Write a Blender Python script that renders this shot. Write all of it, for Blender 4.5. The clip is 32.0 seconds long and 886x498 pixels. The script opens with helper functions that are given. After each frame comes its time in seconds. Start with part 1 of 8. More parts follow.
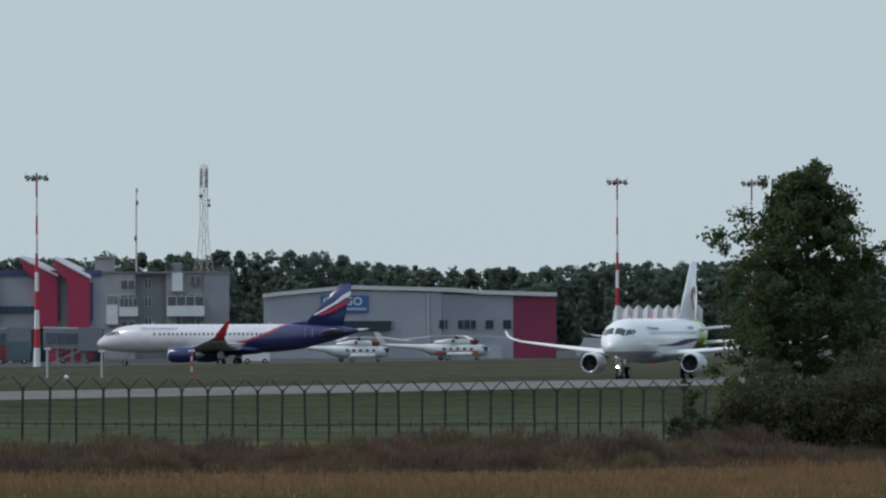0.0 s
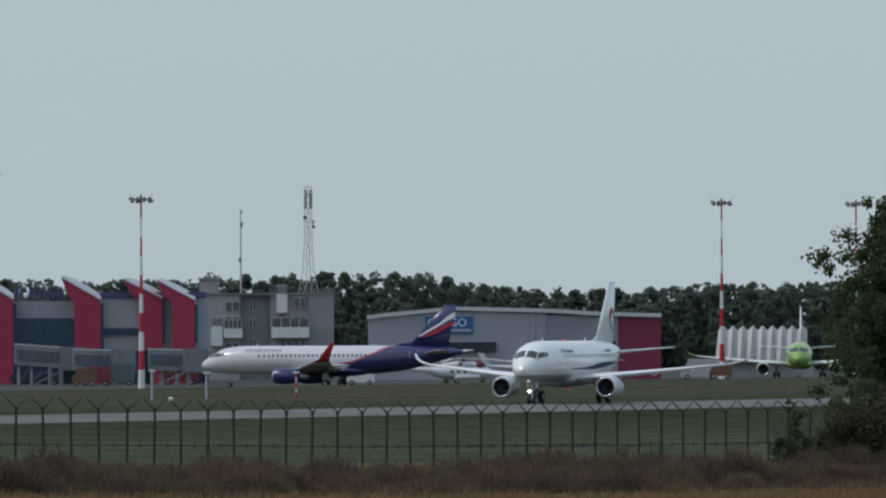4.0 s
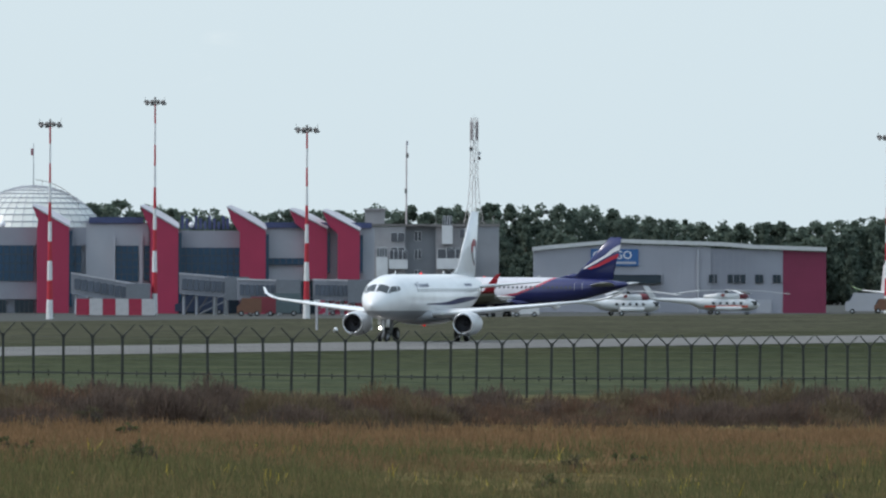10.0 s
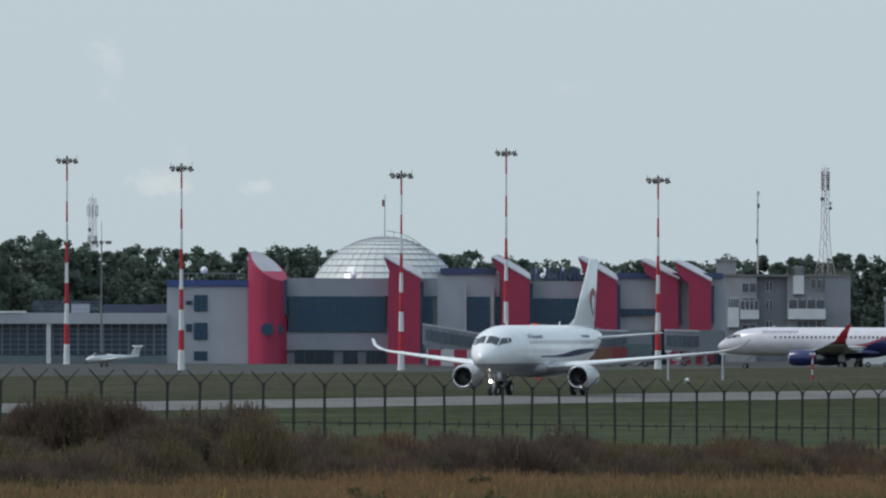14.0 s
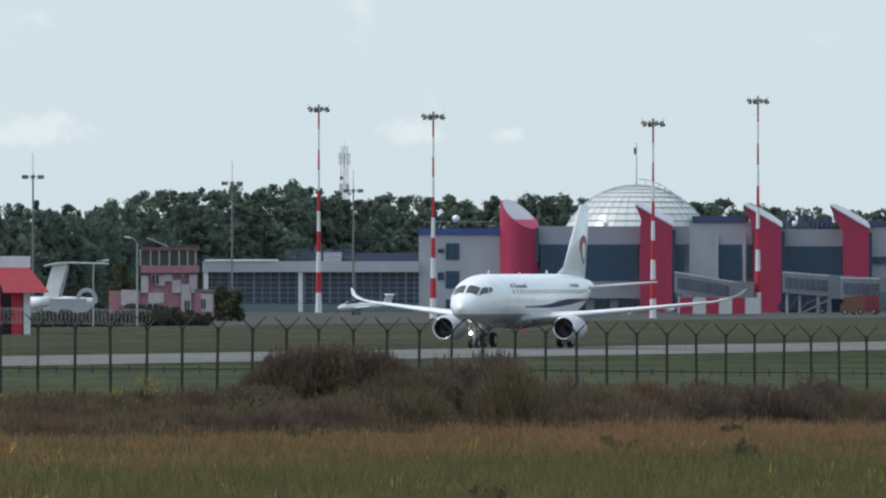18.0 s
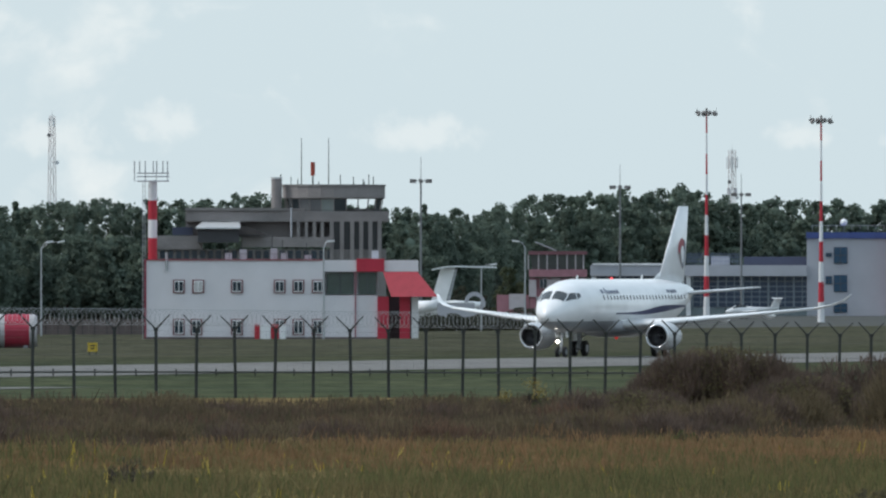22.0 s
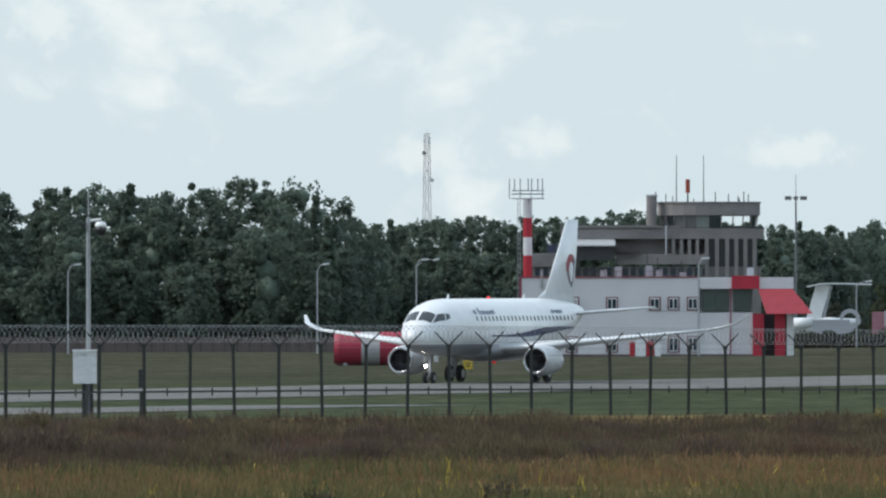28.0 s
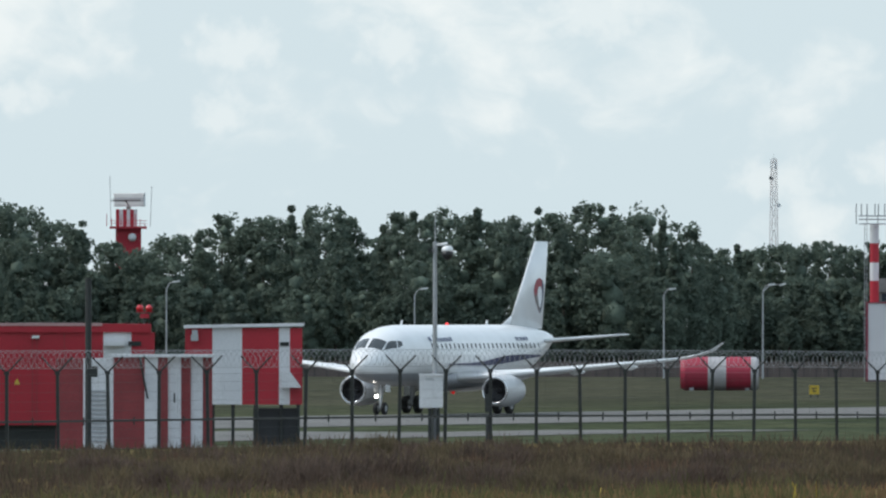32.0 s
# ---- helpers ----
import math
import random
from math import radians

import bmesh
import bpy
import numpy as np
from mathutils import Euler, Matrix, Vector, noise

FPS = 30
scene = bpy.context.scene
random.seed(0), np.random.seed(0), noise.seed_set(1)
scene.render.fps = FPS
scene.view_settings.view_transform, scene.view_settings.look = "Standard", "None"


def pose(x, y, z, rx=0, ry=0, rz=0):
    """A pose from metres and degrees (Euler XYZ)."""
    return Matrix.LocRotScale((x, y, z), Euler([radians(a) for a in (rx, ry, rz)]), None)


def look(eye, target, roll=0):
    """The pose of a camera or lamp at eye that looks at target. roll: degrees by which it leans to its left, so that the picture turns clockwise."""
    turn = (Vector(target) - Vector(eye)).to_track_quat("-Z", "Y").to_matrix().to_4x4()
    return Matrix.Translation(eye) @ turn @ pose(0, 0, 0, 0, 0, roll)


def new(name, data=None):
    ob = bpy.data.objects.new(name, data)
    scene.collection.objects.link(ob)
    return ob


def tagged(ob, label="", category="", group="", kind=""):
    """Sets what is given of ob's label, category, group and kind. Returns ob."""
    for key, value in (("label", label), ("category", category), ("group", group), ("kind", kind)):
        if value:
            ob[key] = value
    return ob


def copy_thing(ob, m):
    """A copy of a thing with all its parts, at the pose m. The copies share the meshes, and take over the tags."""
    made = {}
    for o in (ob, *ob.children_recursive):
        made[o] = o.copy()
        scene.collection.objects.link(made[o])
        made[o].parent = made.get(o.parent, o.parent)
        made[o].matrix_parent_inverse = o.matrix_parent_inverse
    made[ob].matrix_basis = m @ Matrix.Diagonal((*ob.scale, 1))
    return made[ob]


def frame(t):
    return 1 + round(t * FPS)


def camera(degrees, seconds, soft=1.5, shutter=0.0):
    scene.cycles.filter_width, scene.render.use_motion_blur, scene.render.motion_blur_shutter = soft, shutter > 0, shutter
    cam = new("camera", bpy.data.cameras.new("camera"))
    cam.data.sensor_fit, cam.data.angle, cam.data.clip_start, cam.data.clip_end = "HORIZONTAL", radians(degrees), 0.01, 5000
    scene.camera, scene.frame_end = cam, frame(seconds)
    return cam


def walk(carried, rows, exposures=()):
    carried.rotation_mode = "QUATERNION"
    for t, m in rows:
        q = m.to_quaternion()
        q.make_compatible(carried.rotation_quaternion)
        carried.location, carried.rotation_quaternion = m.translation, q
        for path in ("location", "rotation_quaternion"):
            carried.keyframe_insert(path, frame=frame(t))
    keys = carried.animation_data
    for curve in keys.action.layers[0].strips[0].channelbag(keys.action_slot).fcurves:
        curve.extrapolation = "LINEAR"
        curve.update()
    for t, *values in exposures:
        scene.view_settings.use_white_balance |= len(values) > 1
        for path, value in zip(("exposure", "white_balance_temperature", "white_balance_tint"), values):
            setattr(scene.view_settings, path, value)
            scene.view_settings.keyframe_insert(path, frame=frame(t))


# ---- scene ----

# Bearings (b) and elevations (e) are in units of 1/31000 radian; distances in metres.
UNIT = 31000.0
EYE = (0.0, 0.0, 6.75)
LEVEL = -57.0                    # elevation reading of the true horizon
RUNWAY_TURN = radians(-72.92)    # bearing of the foot point of the runway's line
SIN_R, COS_R = math.sin(RUNWAY_TURN), math.cos(RUNWAY_TURN)

cam = camera(2.877, 32.0, soft=2.3)


def aim(b, e, roll):
    """Camera pose on its stand for a bearing, an elevation and a roll in degrees."""
    pan, tilt = math.degrees(b / UNIT), math.degrees((e - LEVEL) / UNIT)
    return Matrix.Translation(EYE) @ pose(0, 0, 0, 90 + tilt, 0, -pan) @ pose(0, 0, 0, 0, 0, roll)


PATH = [(0, 1097.6, 32.2, -0.11),
        (0.5, 1073.8, 19.3, -0.13),
        (1, 1046.4, 33.0, -0.11),
        (1.5, 1111.4, 28.0, -0.11),
        (2, 1022.7, -19.3, -0.16),
        (2.5, 986.1, 1.9, -0.20),
        (4.5, 866.3, 77.1, -0.17),
        (5, 813.3, 78.0, -0.12),
        (5.5, 793.7, 74.0, -0.11),
        (6, 779.3, 72.0, -0.11),
        (6.5, 761.0, 1.1, -0.08),
        (7, 721.6, -45.5, -0.10),
        (7.5, 664.2, -80.1, -0.10),
        (8, 653.6, -45.3, -0.05),
        (8.5, 688.2, -70.6, 0.07),
        (9, 672.5, -91.1, 0.13),
        (9.5, 657.5, -72.8, 0.20),
        (10, 623.4, -49.9, 0.21),
        (10.5, 469.8, -4.6, 0.13),
        (11, 256.4, -20.8, 0.11),
        (11.5, 217.8, 1.8, 0.09),
        (12, 208.0, 14.4, 0.12),
        (12.5, 90.6, 7.8, 0.10),
        (13, 0.0, -0.0, 0.13),
        (13.5, 14.6, 13.3, 0.11),
        (14, 5.9, 37.4, 0.10),
        (14.5, -5.9, 21.6, 0.08),
        (15, -47.3, 30.0, 0.04),
        (15.3, -205.8, 2.2, -0.01),
        (15.5, -415.4, -4.7, 0.02),
        (17.5, -406.3, -48.8, 0.05),
        (18, -436.5, -54.3, 0.04),
        (18.5, -427.4, -44.8, 0.04),
        (19, -413.3, 22.5, 0.08),
        (19.5, -439.4, 28.0, 0.04),
        (20, -502.6, 48.8, 0.10),
        (20.3, -604.0, 46.9, 0.08),
        (20.5, -750.0, 25.4, 0.03),
        (21, -1030.5, 19.8, 0.12),
        (21.5, -1052.2, -7.5, 0.10),
        (22, -1118.1, -47.7, 0.02),
        (22.5, -1138.4, -49.9, 0.00),
        (23, -1089.2, -19.5, -0.04),
        (23.5, -1096.8, -30.5, -0.11),
        (24, -1158.5, -72.0, -0.08),
        (24.5, -1287.6, -83.0, -0.14),
        (25, -1420.1, -62.6, -0.10),
        (25.5, -1551.7, -58.9, -0.07),
        (27.5, -1723.4, -27.2, -0.08),
        (28, -1777.1, -17.0, -0.07),
        (28.5, -1805.7, 6.6, -0.04),
        (29, -1877.3, -2.8, -0.01),
        (29.5, -1948.6, -68.5, 0.02),
        (30, -2030.8, -88.0, 0.06),
        (30.5, -2150.0, -55.2, -0.05),
        (31, -2282.6, -15.7, -0.01),
        (31.5, -2368.7, 3.5, 0.01),
        (32, -2386.2, 26.4, 0.07)]
EXPOSURES = [(0, 0.25, 6310, 13), (1, 0.26, 6310, 13), (2, 0.37, 6310, 13), (4.5, 0, 6310, 13), (6, -0.05, 6310, 13), (6.5, 0.1, 6310, 13), (7.5, 0.5, 6390, 13), (9, 0.74, 6390, 13), (10, 0.68, 6390, 13), (11, 0.35, 6390, 13), (13, 0.35, 6390, 13), (15, 0.24, 6360, 12), (17.5, 0.6, 6420, 13), (18, 0.62, 6420, 13), (19, 0.5, 6420, 13), (20, 0.33, 6340, 11), (21, 0.3, 6340, 11), (22, 0.62, 6440, 12), (23, 0.64, 6440, 12), (24, 0.72, 6440, 12), (25, 0.8, 6440, 12), (28, 0.66, 6440, 12), (29, 0.55, 6440, 12), (30, 0.88, 6440, 12), (31, 0.8, 6440, 12), (32, 0.65, 6440, 12)]
walk(cam, [(t, aim(b, e, r)) for t, b, e, r in PATH], EXPOSURES)

# ---- light ----
SUN_ELEVATION, SUN_BEARING = radians(50), radians(-95)
world = bpy.data.worlds.new("sky")
scene.world = world
world.use_nodes = True


def build_sky():
    nt = world.node_tree
    nt.nodes.clear()
    n, l = nt.nodes.new, nt.links.new
    out = n("ShaderNodeOutputWorld")
    bg = n("ShaderNodeBackground")
    sky = n("ShaderNodeTexSky")
    sky.sky_type, sky.sun_disc = "NISHITA", False
    sky.sun_elevation, sky.sun_rotation = SUN_ELEVATION, SUN_BEARING
    sky.air_density, sky.dust_density = 1.0, 2.5
    coord = n("ShaderNodeTexCoord")
    stretch = n("ShaderNodeMapping")
    stretch.inputs["Scale"].default_value = (1.0, 1.0, 1.5)
    stretch.inputs["Location"].default_value = (0.31, 0.0, 0.12)
    warp = n("ShaderNodeTexNoise")
    warp.inputs["Scale"].default_value, warp.inputs["Detail"].default_value = 60.0, 3.0
    push = n("ShaderNodeMix")
    push.data_type, push.blend_type = "RGBA", "LINEAR_LIGHT"
    push.inputs[0].default_value = 0.006
    big = n("ShaderNodeTexNoise")
    big.inputs["Scale"].default_value, big.inputs["Detail"].default_value = 84.0, 9.0
    big.inputs["Roughness"].default_value = 0.55
    side = n("ShaderNodeSeparateXYZ")
    cover = n("ShaderNodeMapRange")
    cover.inputs["From Min"].default_value, cover.inputs["From Max"].default_value = 0.0, -0.09
    cover.inputs["To Min"].default_value, cover.inputs["To Max"].default_value = -0.22, -0.02
    sum_ = n("ShaderNodeMath")
    sum_.operation = "ADD"
    ramp = n("ShaderNodeValToRGB")
    ramp.color_ramp.elements[0].position, ramp.color_ramp.elements[1].position = 0.45, 0.64
    ramp.color_ramp.interpolation = "EASE"
    veil = n("ShaderNodeMix")
    veil.data_type = "RGBA"
    veil.inputs[6].default_value = (5.3, 6.33, 6.62, 1)
    veil.inputs[7].default_value = (7.05, 7.6, 7.5, 1)
    mix = n("ShaderNodeMix")
    mix.data_type = "RGBA"
    mix.inputs[0].default_value = 0.88
    l(coord.outputs["Generated"], stretch.inputs["Vector"])
    l(stretch.outputs["Vector"], warp.inputs["Vector"])
    l(stretch.outputs["Vector"], push.inputs[6])
    l(warp.outputs["Color"], push.inputs[7])
    l(push.outputs[2], big.inputs["Vector"])
    l(coord.outputs["Generated"], side.inputs[0])
    l(side.outputs["X"], cover.inputs["Value"])
    l(big.outputs["Fac"], sum_.inputs[0])
    l(cover.outputs["Result"], sum_.inputs[1])
    l(sum_.outputs[0], ramp.inputs["Fac"])
    # small fair-weather clouds low over the field: bearing, elevation, half width, half height
    ragged = n("ShaderNodeTexNoise")
    ragged.inputs["Scale"].default_value, ragged.inputs["Detail"].default_value = 900.0, 6.0
    l(coord.outputs["Generated"], ragged.inputs["Vector"])
    whole = ramp.outputs["Color"]
    for b, e, wide, tall in ((-490, 155, 62, 26), (-322, 146, 30, 17), (-1610, 172, 70, 42), (-1150, 156, 110, 34), (-1790, 150, 90, 44),
                             (-2750, 377, 90, 52), (-2765, 262, 60, 46), (-2470, 390, 75, 62), (-3120, 297, 70, 36), (-2110, 437, 120, 60)):
        shift, size, far, fray, dense, most = n("ShaderNodeVectorMath"), n("ShaderNodeVectorMath"), n("ShaderNodeVectorMath"), n("ShaderNodeMath"), n("ShaderNodeMapRange"), n("ShaderNodeMath")
        shift.operation, size.operation, far.operation, fray.operation, most.operation = "SUBTRACT", "MULTIPLY", "LENGTH", "MULTIPLY_ADD", "MAXIMUM"
        shift.inputs[1].default_value = (b / UNIT, 1, (e - LEVEL) / UNIT)
        size.inputs[1].default_value = (UNIT / wide, 0, UNIT / tall)
        fray.inputs[1].default_value = -1.9
        dense.inputs["From Min"].default_value, dense.inputs["From Max"].default_value = 0.25, -0.75
        dense.inputs["To Max"].default_value = 0.62
        dense.interpolation_type = "SMOOTHSTEP"
        l(coord.outputs["Generated"], shift.inputs[0])
        l(shift.outputs[0], size.inputs[0])
        l(size.outputs[0], far.inputs[0])
        l(ragged.outputs["Fac"], fray.inputs[0])
        l(far.outputs["Value"], fray.inputs[2])
        l(fray.outputs[0], dense.inputs["Value"])
        l(whole, most.inputs[0])
        l(dense.outputs["Result"], most.inputs[1])
        whole = most.outputs[0]
    height = n("ShaderNodeMapRange")
    height.inputs["From Min"].default_value, height.inputs["From Max"].default_value = 0.03, 0.5
    zenith = n("ShaderNodeMix")
    zenith.data_type, zenith.blend_type = "RGBA", "MULTIPLY"
    zenith.inputs[7].default_value = (0.93, 1.0, 1.12, 1)
    l(side.outputs["Z"], height.inputs["Value"])
    l(height.outputs["Result"], zenith.inputs[0])
    l(veil.outputs[2], zenith.inputs[6])
    l(whole, veil.inputs[0])
    l(sky.outputs["Color"], mix.inputs[6])
    l(zenith.outputs[2], mix.inputs[7])
    l(mix.outputs[2], bg.inputs["Color"])
    bg.inputs["Strength"].default_value = 0.085
    l(bg.outputs["Background"], out.inputs["Surface"])


build_sky()
sun_data = bpy.data.lights.new("sun", "SUN")
sun_data.energy, sun_data.angle, sun_data.color = 1.38, radians(12), (1.0, 0.96, 0.9)
sun = new("sun", sun_data)
sun.matrix_world = look((math.sin(SUN_BEARING) * 500, math.cos(SUN_BEARING) * 500, 500 * math.tan(SUN_ELEVATION)), (0, 0, 0))

# ---- materials ----
MATS = {}


def mat(name, color, rough=0.7, metal=0.0, vary=0.12, scale=1.5, bump=0.0, fine=14.0, island=0.0, glow=0.0, second=None, gloss=0.5, leaf=0.0):
    """A procedural surface: base colour, broad stains, fine grain, and bump."""
    if name in MATS:
        return MATS[name]
    m = bpy.data.materials.new(name)
    m.use_nodes = True
    nt = m.node_tree
    n, l = nt.nodes.new, nt.links.new
    b = nt.nodes["Principled BSDF"]
    b.inputs["Roughness"].default_value, b.inputs["Metallic"].default_value = rough, metal
    tc = n("ShaderNodeTexCoord")
    n1, n2 = n("ShaderNodeTexNoise"), n("ShaderNodeTexNoise")
    n1.inputs["Scale"].default_value, n1.inputs["Detail"].default_value = scale, 5
    n2.inputs["Scale"].default_value, n2.inputs["Detail"].default_value = fine, 3
    l(tc.outputs["Object"], n1.inputs["Vector"])
    l(tc.outputs["Object"], n2.inputs["Vector"])
    add = n("ShaderNodeMath")
    add.operation = "ADD"
    l(n1.outputs["Fac"], add.inputs[0])
    l(n2.outputs["Fac"], add.inputs[1])
    fac = add.outputs[0]
    if island:
        geo = n("ShaderNodeNewGeometry")
        mul = n("ShaderNodeMath")
        mul.operation, mul.inputs[1].default_value = "MULTIPLY_ADD", island
        l(geo.outputs["Random Per Island"], mul.inputs[0])
        l(fac, mul.inputs[2])
        fac = mul.outputs[0]
    rng = n("ShaderNodeMapRange")
    rng.inputs["From Min"].default_value, rng.inputs["From Max"].default_value = 0.65, 1.35 + island
    l(fac, rng.inputs["Value"])
    mix = n("ShaderNodeMix")
    mix.data_type = "RGBA"
    lo = [max(0.0, c * (1 - vary)) for c in color]
    hi = second or [min(1.0, c * (1 + vary)) for c in color]
    mix.inputs[6].default_value, mix.inputs[7].default_value = (*lo, 1), (*hi, 1)
    l(rng.outputs["Result"], mix.inputs[0])
    l(mix.outputs[2], b.inputs["Base Color"])
    if bump:
        bp = n("ShaderNodeBump")
        bp.inputs["Strength"].default_value, bp.inputs["Distance"].default_value = min(1.0, bump), 0.05
        l(n2.outputs["Fac"], bp.inputs["Height"])
        l(bp.outputs["Normal"], b.inputs["Normal"])
    b.inputs["Specular IOR Level"].default_value = gloss
    if leaf:
        thin = n("ShaderNodeBsdfTranslucent")
        both = n("ShaderNodeMixShader")
        both.inputs[0].default_value = leaf
        l(mix.outputs[2], thin.inputs["Color"])
        l(b.outputs["BSDF"], both.inputs[1])
        l(thin.outputs["BSDF"], both.inputs[2])
        l(both.outputs["Shader"], nt.nodes["Material Output"].inputs["Surface"])
    if glow:
        b.inputs["Emission Color"].default_value = (*color, 1)
        b.inputs["Emission Strength"].default_value = glow
    MATS[name] = m
    return m


WHITE = mat("white_paint", (0.78, 0.79, 0.80), 0.35, vary=0.06, scale=0.5)
RED = mat("red_paint", (0.44, 0.018, 0.045), 0.5, vary=0.18, scale=0.4)
SIGNAL_RED = mat("signal_red_paint", (0.42, 0.018, 0.035), 0.55, vary=0.2, scale=0.8)
OFF_WHITE = mat("off_white_paint", (0.66, 0.67, 0.68), 0.6, vary=0.12, scale=0.7)
GREY_PANEL = mat("grey_cladding", (0.29, 0.30, 0.345), 0.6, vary=0.12, scale=0.25)
LIGHT_PANEL = mat("light_grey_cladding", (0.40, 0.41, 0.45), 0.6, vary=0.1, scale=0.25)
BLUE_EDGE = mat("bright_blue_cladding", (0.045, 0.075, 0.24), 0.5, vary=0.15)
BLUE_BAND = mat("blue_cladding", (0.05, 0.066, 0.16), 0.5, vary=0.15)
GLASS_DARK = mat("dark_glazing", (0.015, 0.03, 0.045), 0.12, vary=0.3, scale=0.3)
BLACK = mat("black_rubber", (0.012, 0.012, 0.013), 0.8, vary=0.3)
STEEL = mat("galvanised_steel", (0.36, 0.38, 0.40), 0.45, 0.6, vary=0.15)
DARK_STEEL = mat("dark_fence_paint", (0.020, 0.024, 0.023), 0.65, vary=0.3, scale=3)
CONCRETE = mat("weathered_concrete", (0.335, 0.325, 0.335), 0.85, vary=0.22, scale=0.4, bump=0.3)
DARK_CONCRETE = mat("dark_concrete", (0.19, 0.18, 0.175), 0.85, vary=0.25, scale=0.4, bump=0.3)
LAMP_GLASS = mat("lamp_glass", (0.5, 0.5, 0.5), 0.2)
ROOF_METAL = mat("light_metal_roof", (0.55, 0.56, 0.57), 0.4, 0.3, vary=0.12)


# ---- mesh helpers ----
def link(name, bm, material, parent=None, label="", smooth=False):
    me = bpy.data.meshes.new(name)
    bmesh.ops.recalc_face_normals(bm, faces=bm.faces)
    bm.to_mesh(me)
    bm.free()
    for m in (material if isinstance(material, (list, tuple)) else [material]):
        me.materials.append(m)
    if smooth:
        for f in me.polygons:
            f.use_smooth = True
    ob = new(name, me)
    if parent is not None:
        ob.parent = parent
    if label:
        ob["label"] = label
    return ob


part = link


def again(ob, m=None, parent=None):
    """Another object on the same mesh."""
    o = ob.copy()
    scene.collection.objects.link(o)
    if parent is not None:
        o.parent = parent
    if m is not None:
        o.matrix_basis = m
    return o


def root(name, m, label, category, group="", kind=""):
    ob = new(name)
    ob.matrix_basis = m
    return tagged(ob, label, category, group, kind)


def box(bm, x0, x1, y0, y1, z0, z1):
    v = [bm.verts.new(c) for c in ((x0, y0, z0), (x1, y0, z0), (x1, y1, z0), (x0, y1, z0), (x0, y0, z1), (x1, y0, z1), (x1, y1, z1), (x0, y1, z1))]
    for q in ((0, 3, 2, 1), (4, 5, 6, 7), (0, 1, 5, 4), (1, 2, 6, 5), (2, 3, 7, 6), (3, 0, 4, 7)):
        bm.faces.new([v[i] for i in q])


def boxes(*rows):
    bm = bmesh.new()
    for r in rows:
        box(bm, *r)
    return bm


def prism(pts, y0, y1):
    """An outline in x, z pushed from y0 to y1."""
    bm = bmesh.new()
    a = [bm.verts.new((x, y0, z)) for x, z in pts]
    b = [bm.verts.new((x, y1, z)) for x, z in pts]
    bm.faces.new(a)
    bm.faces.new(b[::-1])
    for i in range(len(pts)):
        j = (i + 1) % len(pts)
        bm.faces.new((a[j], a[i], b[i], b[j]))
    return bm


def loft(bm, rings, caps=True):
    """Closed rings joined one to the next."""
    vs = [[bm.verts.new(p) for p in r] for r in rings]
    n = len(vs[0])
    for a, b in zip(vs, vs[1:]):
        for i in range(n):
            bm.faces.new((a[i], a[(i + 1) % n], b[(i + 1) % n], b[i]))
    if caps:
        bm.faces.new(vs[0][::-1])
        bm.faces.new(vs[-1])
    return bm


def tube(bm, a, b, r0, r1=None, n=8):
    """A tapered round bar from a to b."""
    a, b = Vector(a), Vector(b)
    r1 = r0 if r1 is None else r1
    d = (b - a).normalized()
    s = d.orthogonal().normalized()
    t = d.cross(s)
    ring = lambda c, r: [c + (s * math.cos(2 * math.pi * i / n) + t * math.sin(2 * math.pi * i / n)) * r for i in range(n)]
    loft(bm, [ring(a, r0), ring(b, r1)])
    return bm


def tubes(rows, n=6):
    bm = bmesh.new()
    for r in rows:
        tube(bm, *r, n=n)
    return bm


def spot(b, d):
    """Ground plan of a place by bearing and distance."""
    return d * math.sin(b / UNIT), d * math.cos(b / UNIT)


def rise(e, d):
    return EYE[2] + (e - LEVEL) * d / UNIT


def track(p, q):
    """Ground plan of a place p metres off and q metres along the runway's line."""
    return p * SIN_R + q * COS_R, p * COS_R - q * SIN_R


def off_along(x, y):
    return x * SIN_R + y * COS_R, x * COS_R - y * SIN_R


def facing(b, d, z, turn=0.0):
    """A frame whose x runs to the right and y away, as seen from the camera's stand."""
    x, y = spot(b, d)
    return pose(x, y, z, 0, 0, -math.degrees(b / UNIT) + turn)


# ---- ground ----
PROFILE_P = [-4000, -30, 20, 60, 100, 140, 181, 230, 300, 338, 342, 370, 398, 402, 500, 600, 655, 690, 5000]


def fence_ground(q):
    return float(np.interp(q, [300, 456, 487, 519, 569, 607, 646, 694, 900], [2.75, 2.62, 2.5, 2.29, 1.92, 1.58, 1.21, 0.94, 0.3]))


def ground_z(x, y):
    p, q = off_along(x, y)
    f = fence_ground(q * 181.0 / min(342.0, max(60.0, p)))
    zs = [5.0, 5.0, 4.1, 2.2, 0.85 * f + 0.25, f + 0.05, f, 0.62 * f - 0.05, 0.05 * f - 0.2, -0.24, -0.2, 0.0, -0.5, -0.55, -1.25, -1.85, -1.95, -2.5, -2.5]
    return float(np.interp(p, PROFILE_P, zs))


def sheet(name, ps, qs, material, lift=0.0, label="", category=""):
    verts = []
    for p in ps:
        for q in qs:
            x, y = track(p, q)
            verts.append((x, y, ground_z(x, y) + lift))
    m = len(qs)
    faces = [(i * m + j, i * m + j + 1, (i + 1) * m + j + 1, (i + 1) * m + j) for i in range(len(ps) - 1) for j in range(m - 1)]
    me = bpy.data.meshes.new(name)
    me.from_pydata(verts, [], faces)
    me.materials.append(material)
    ob = new(name, me)
    return tagged(ob, label, category, kind="structure")


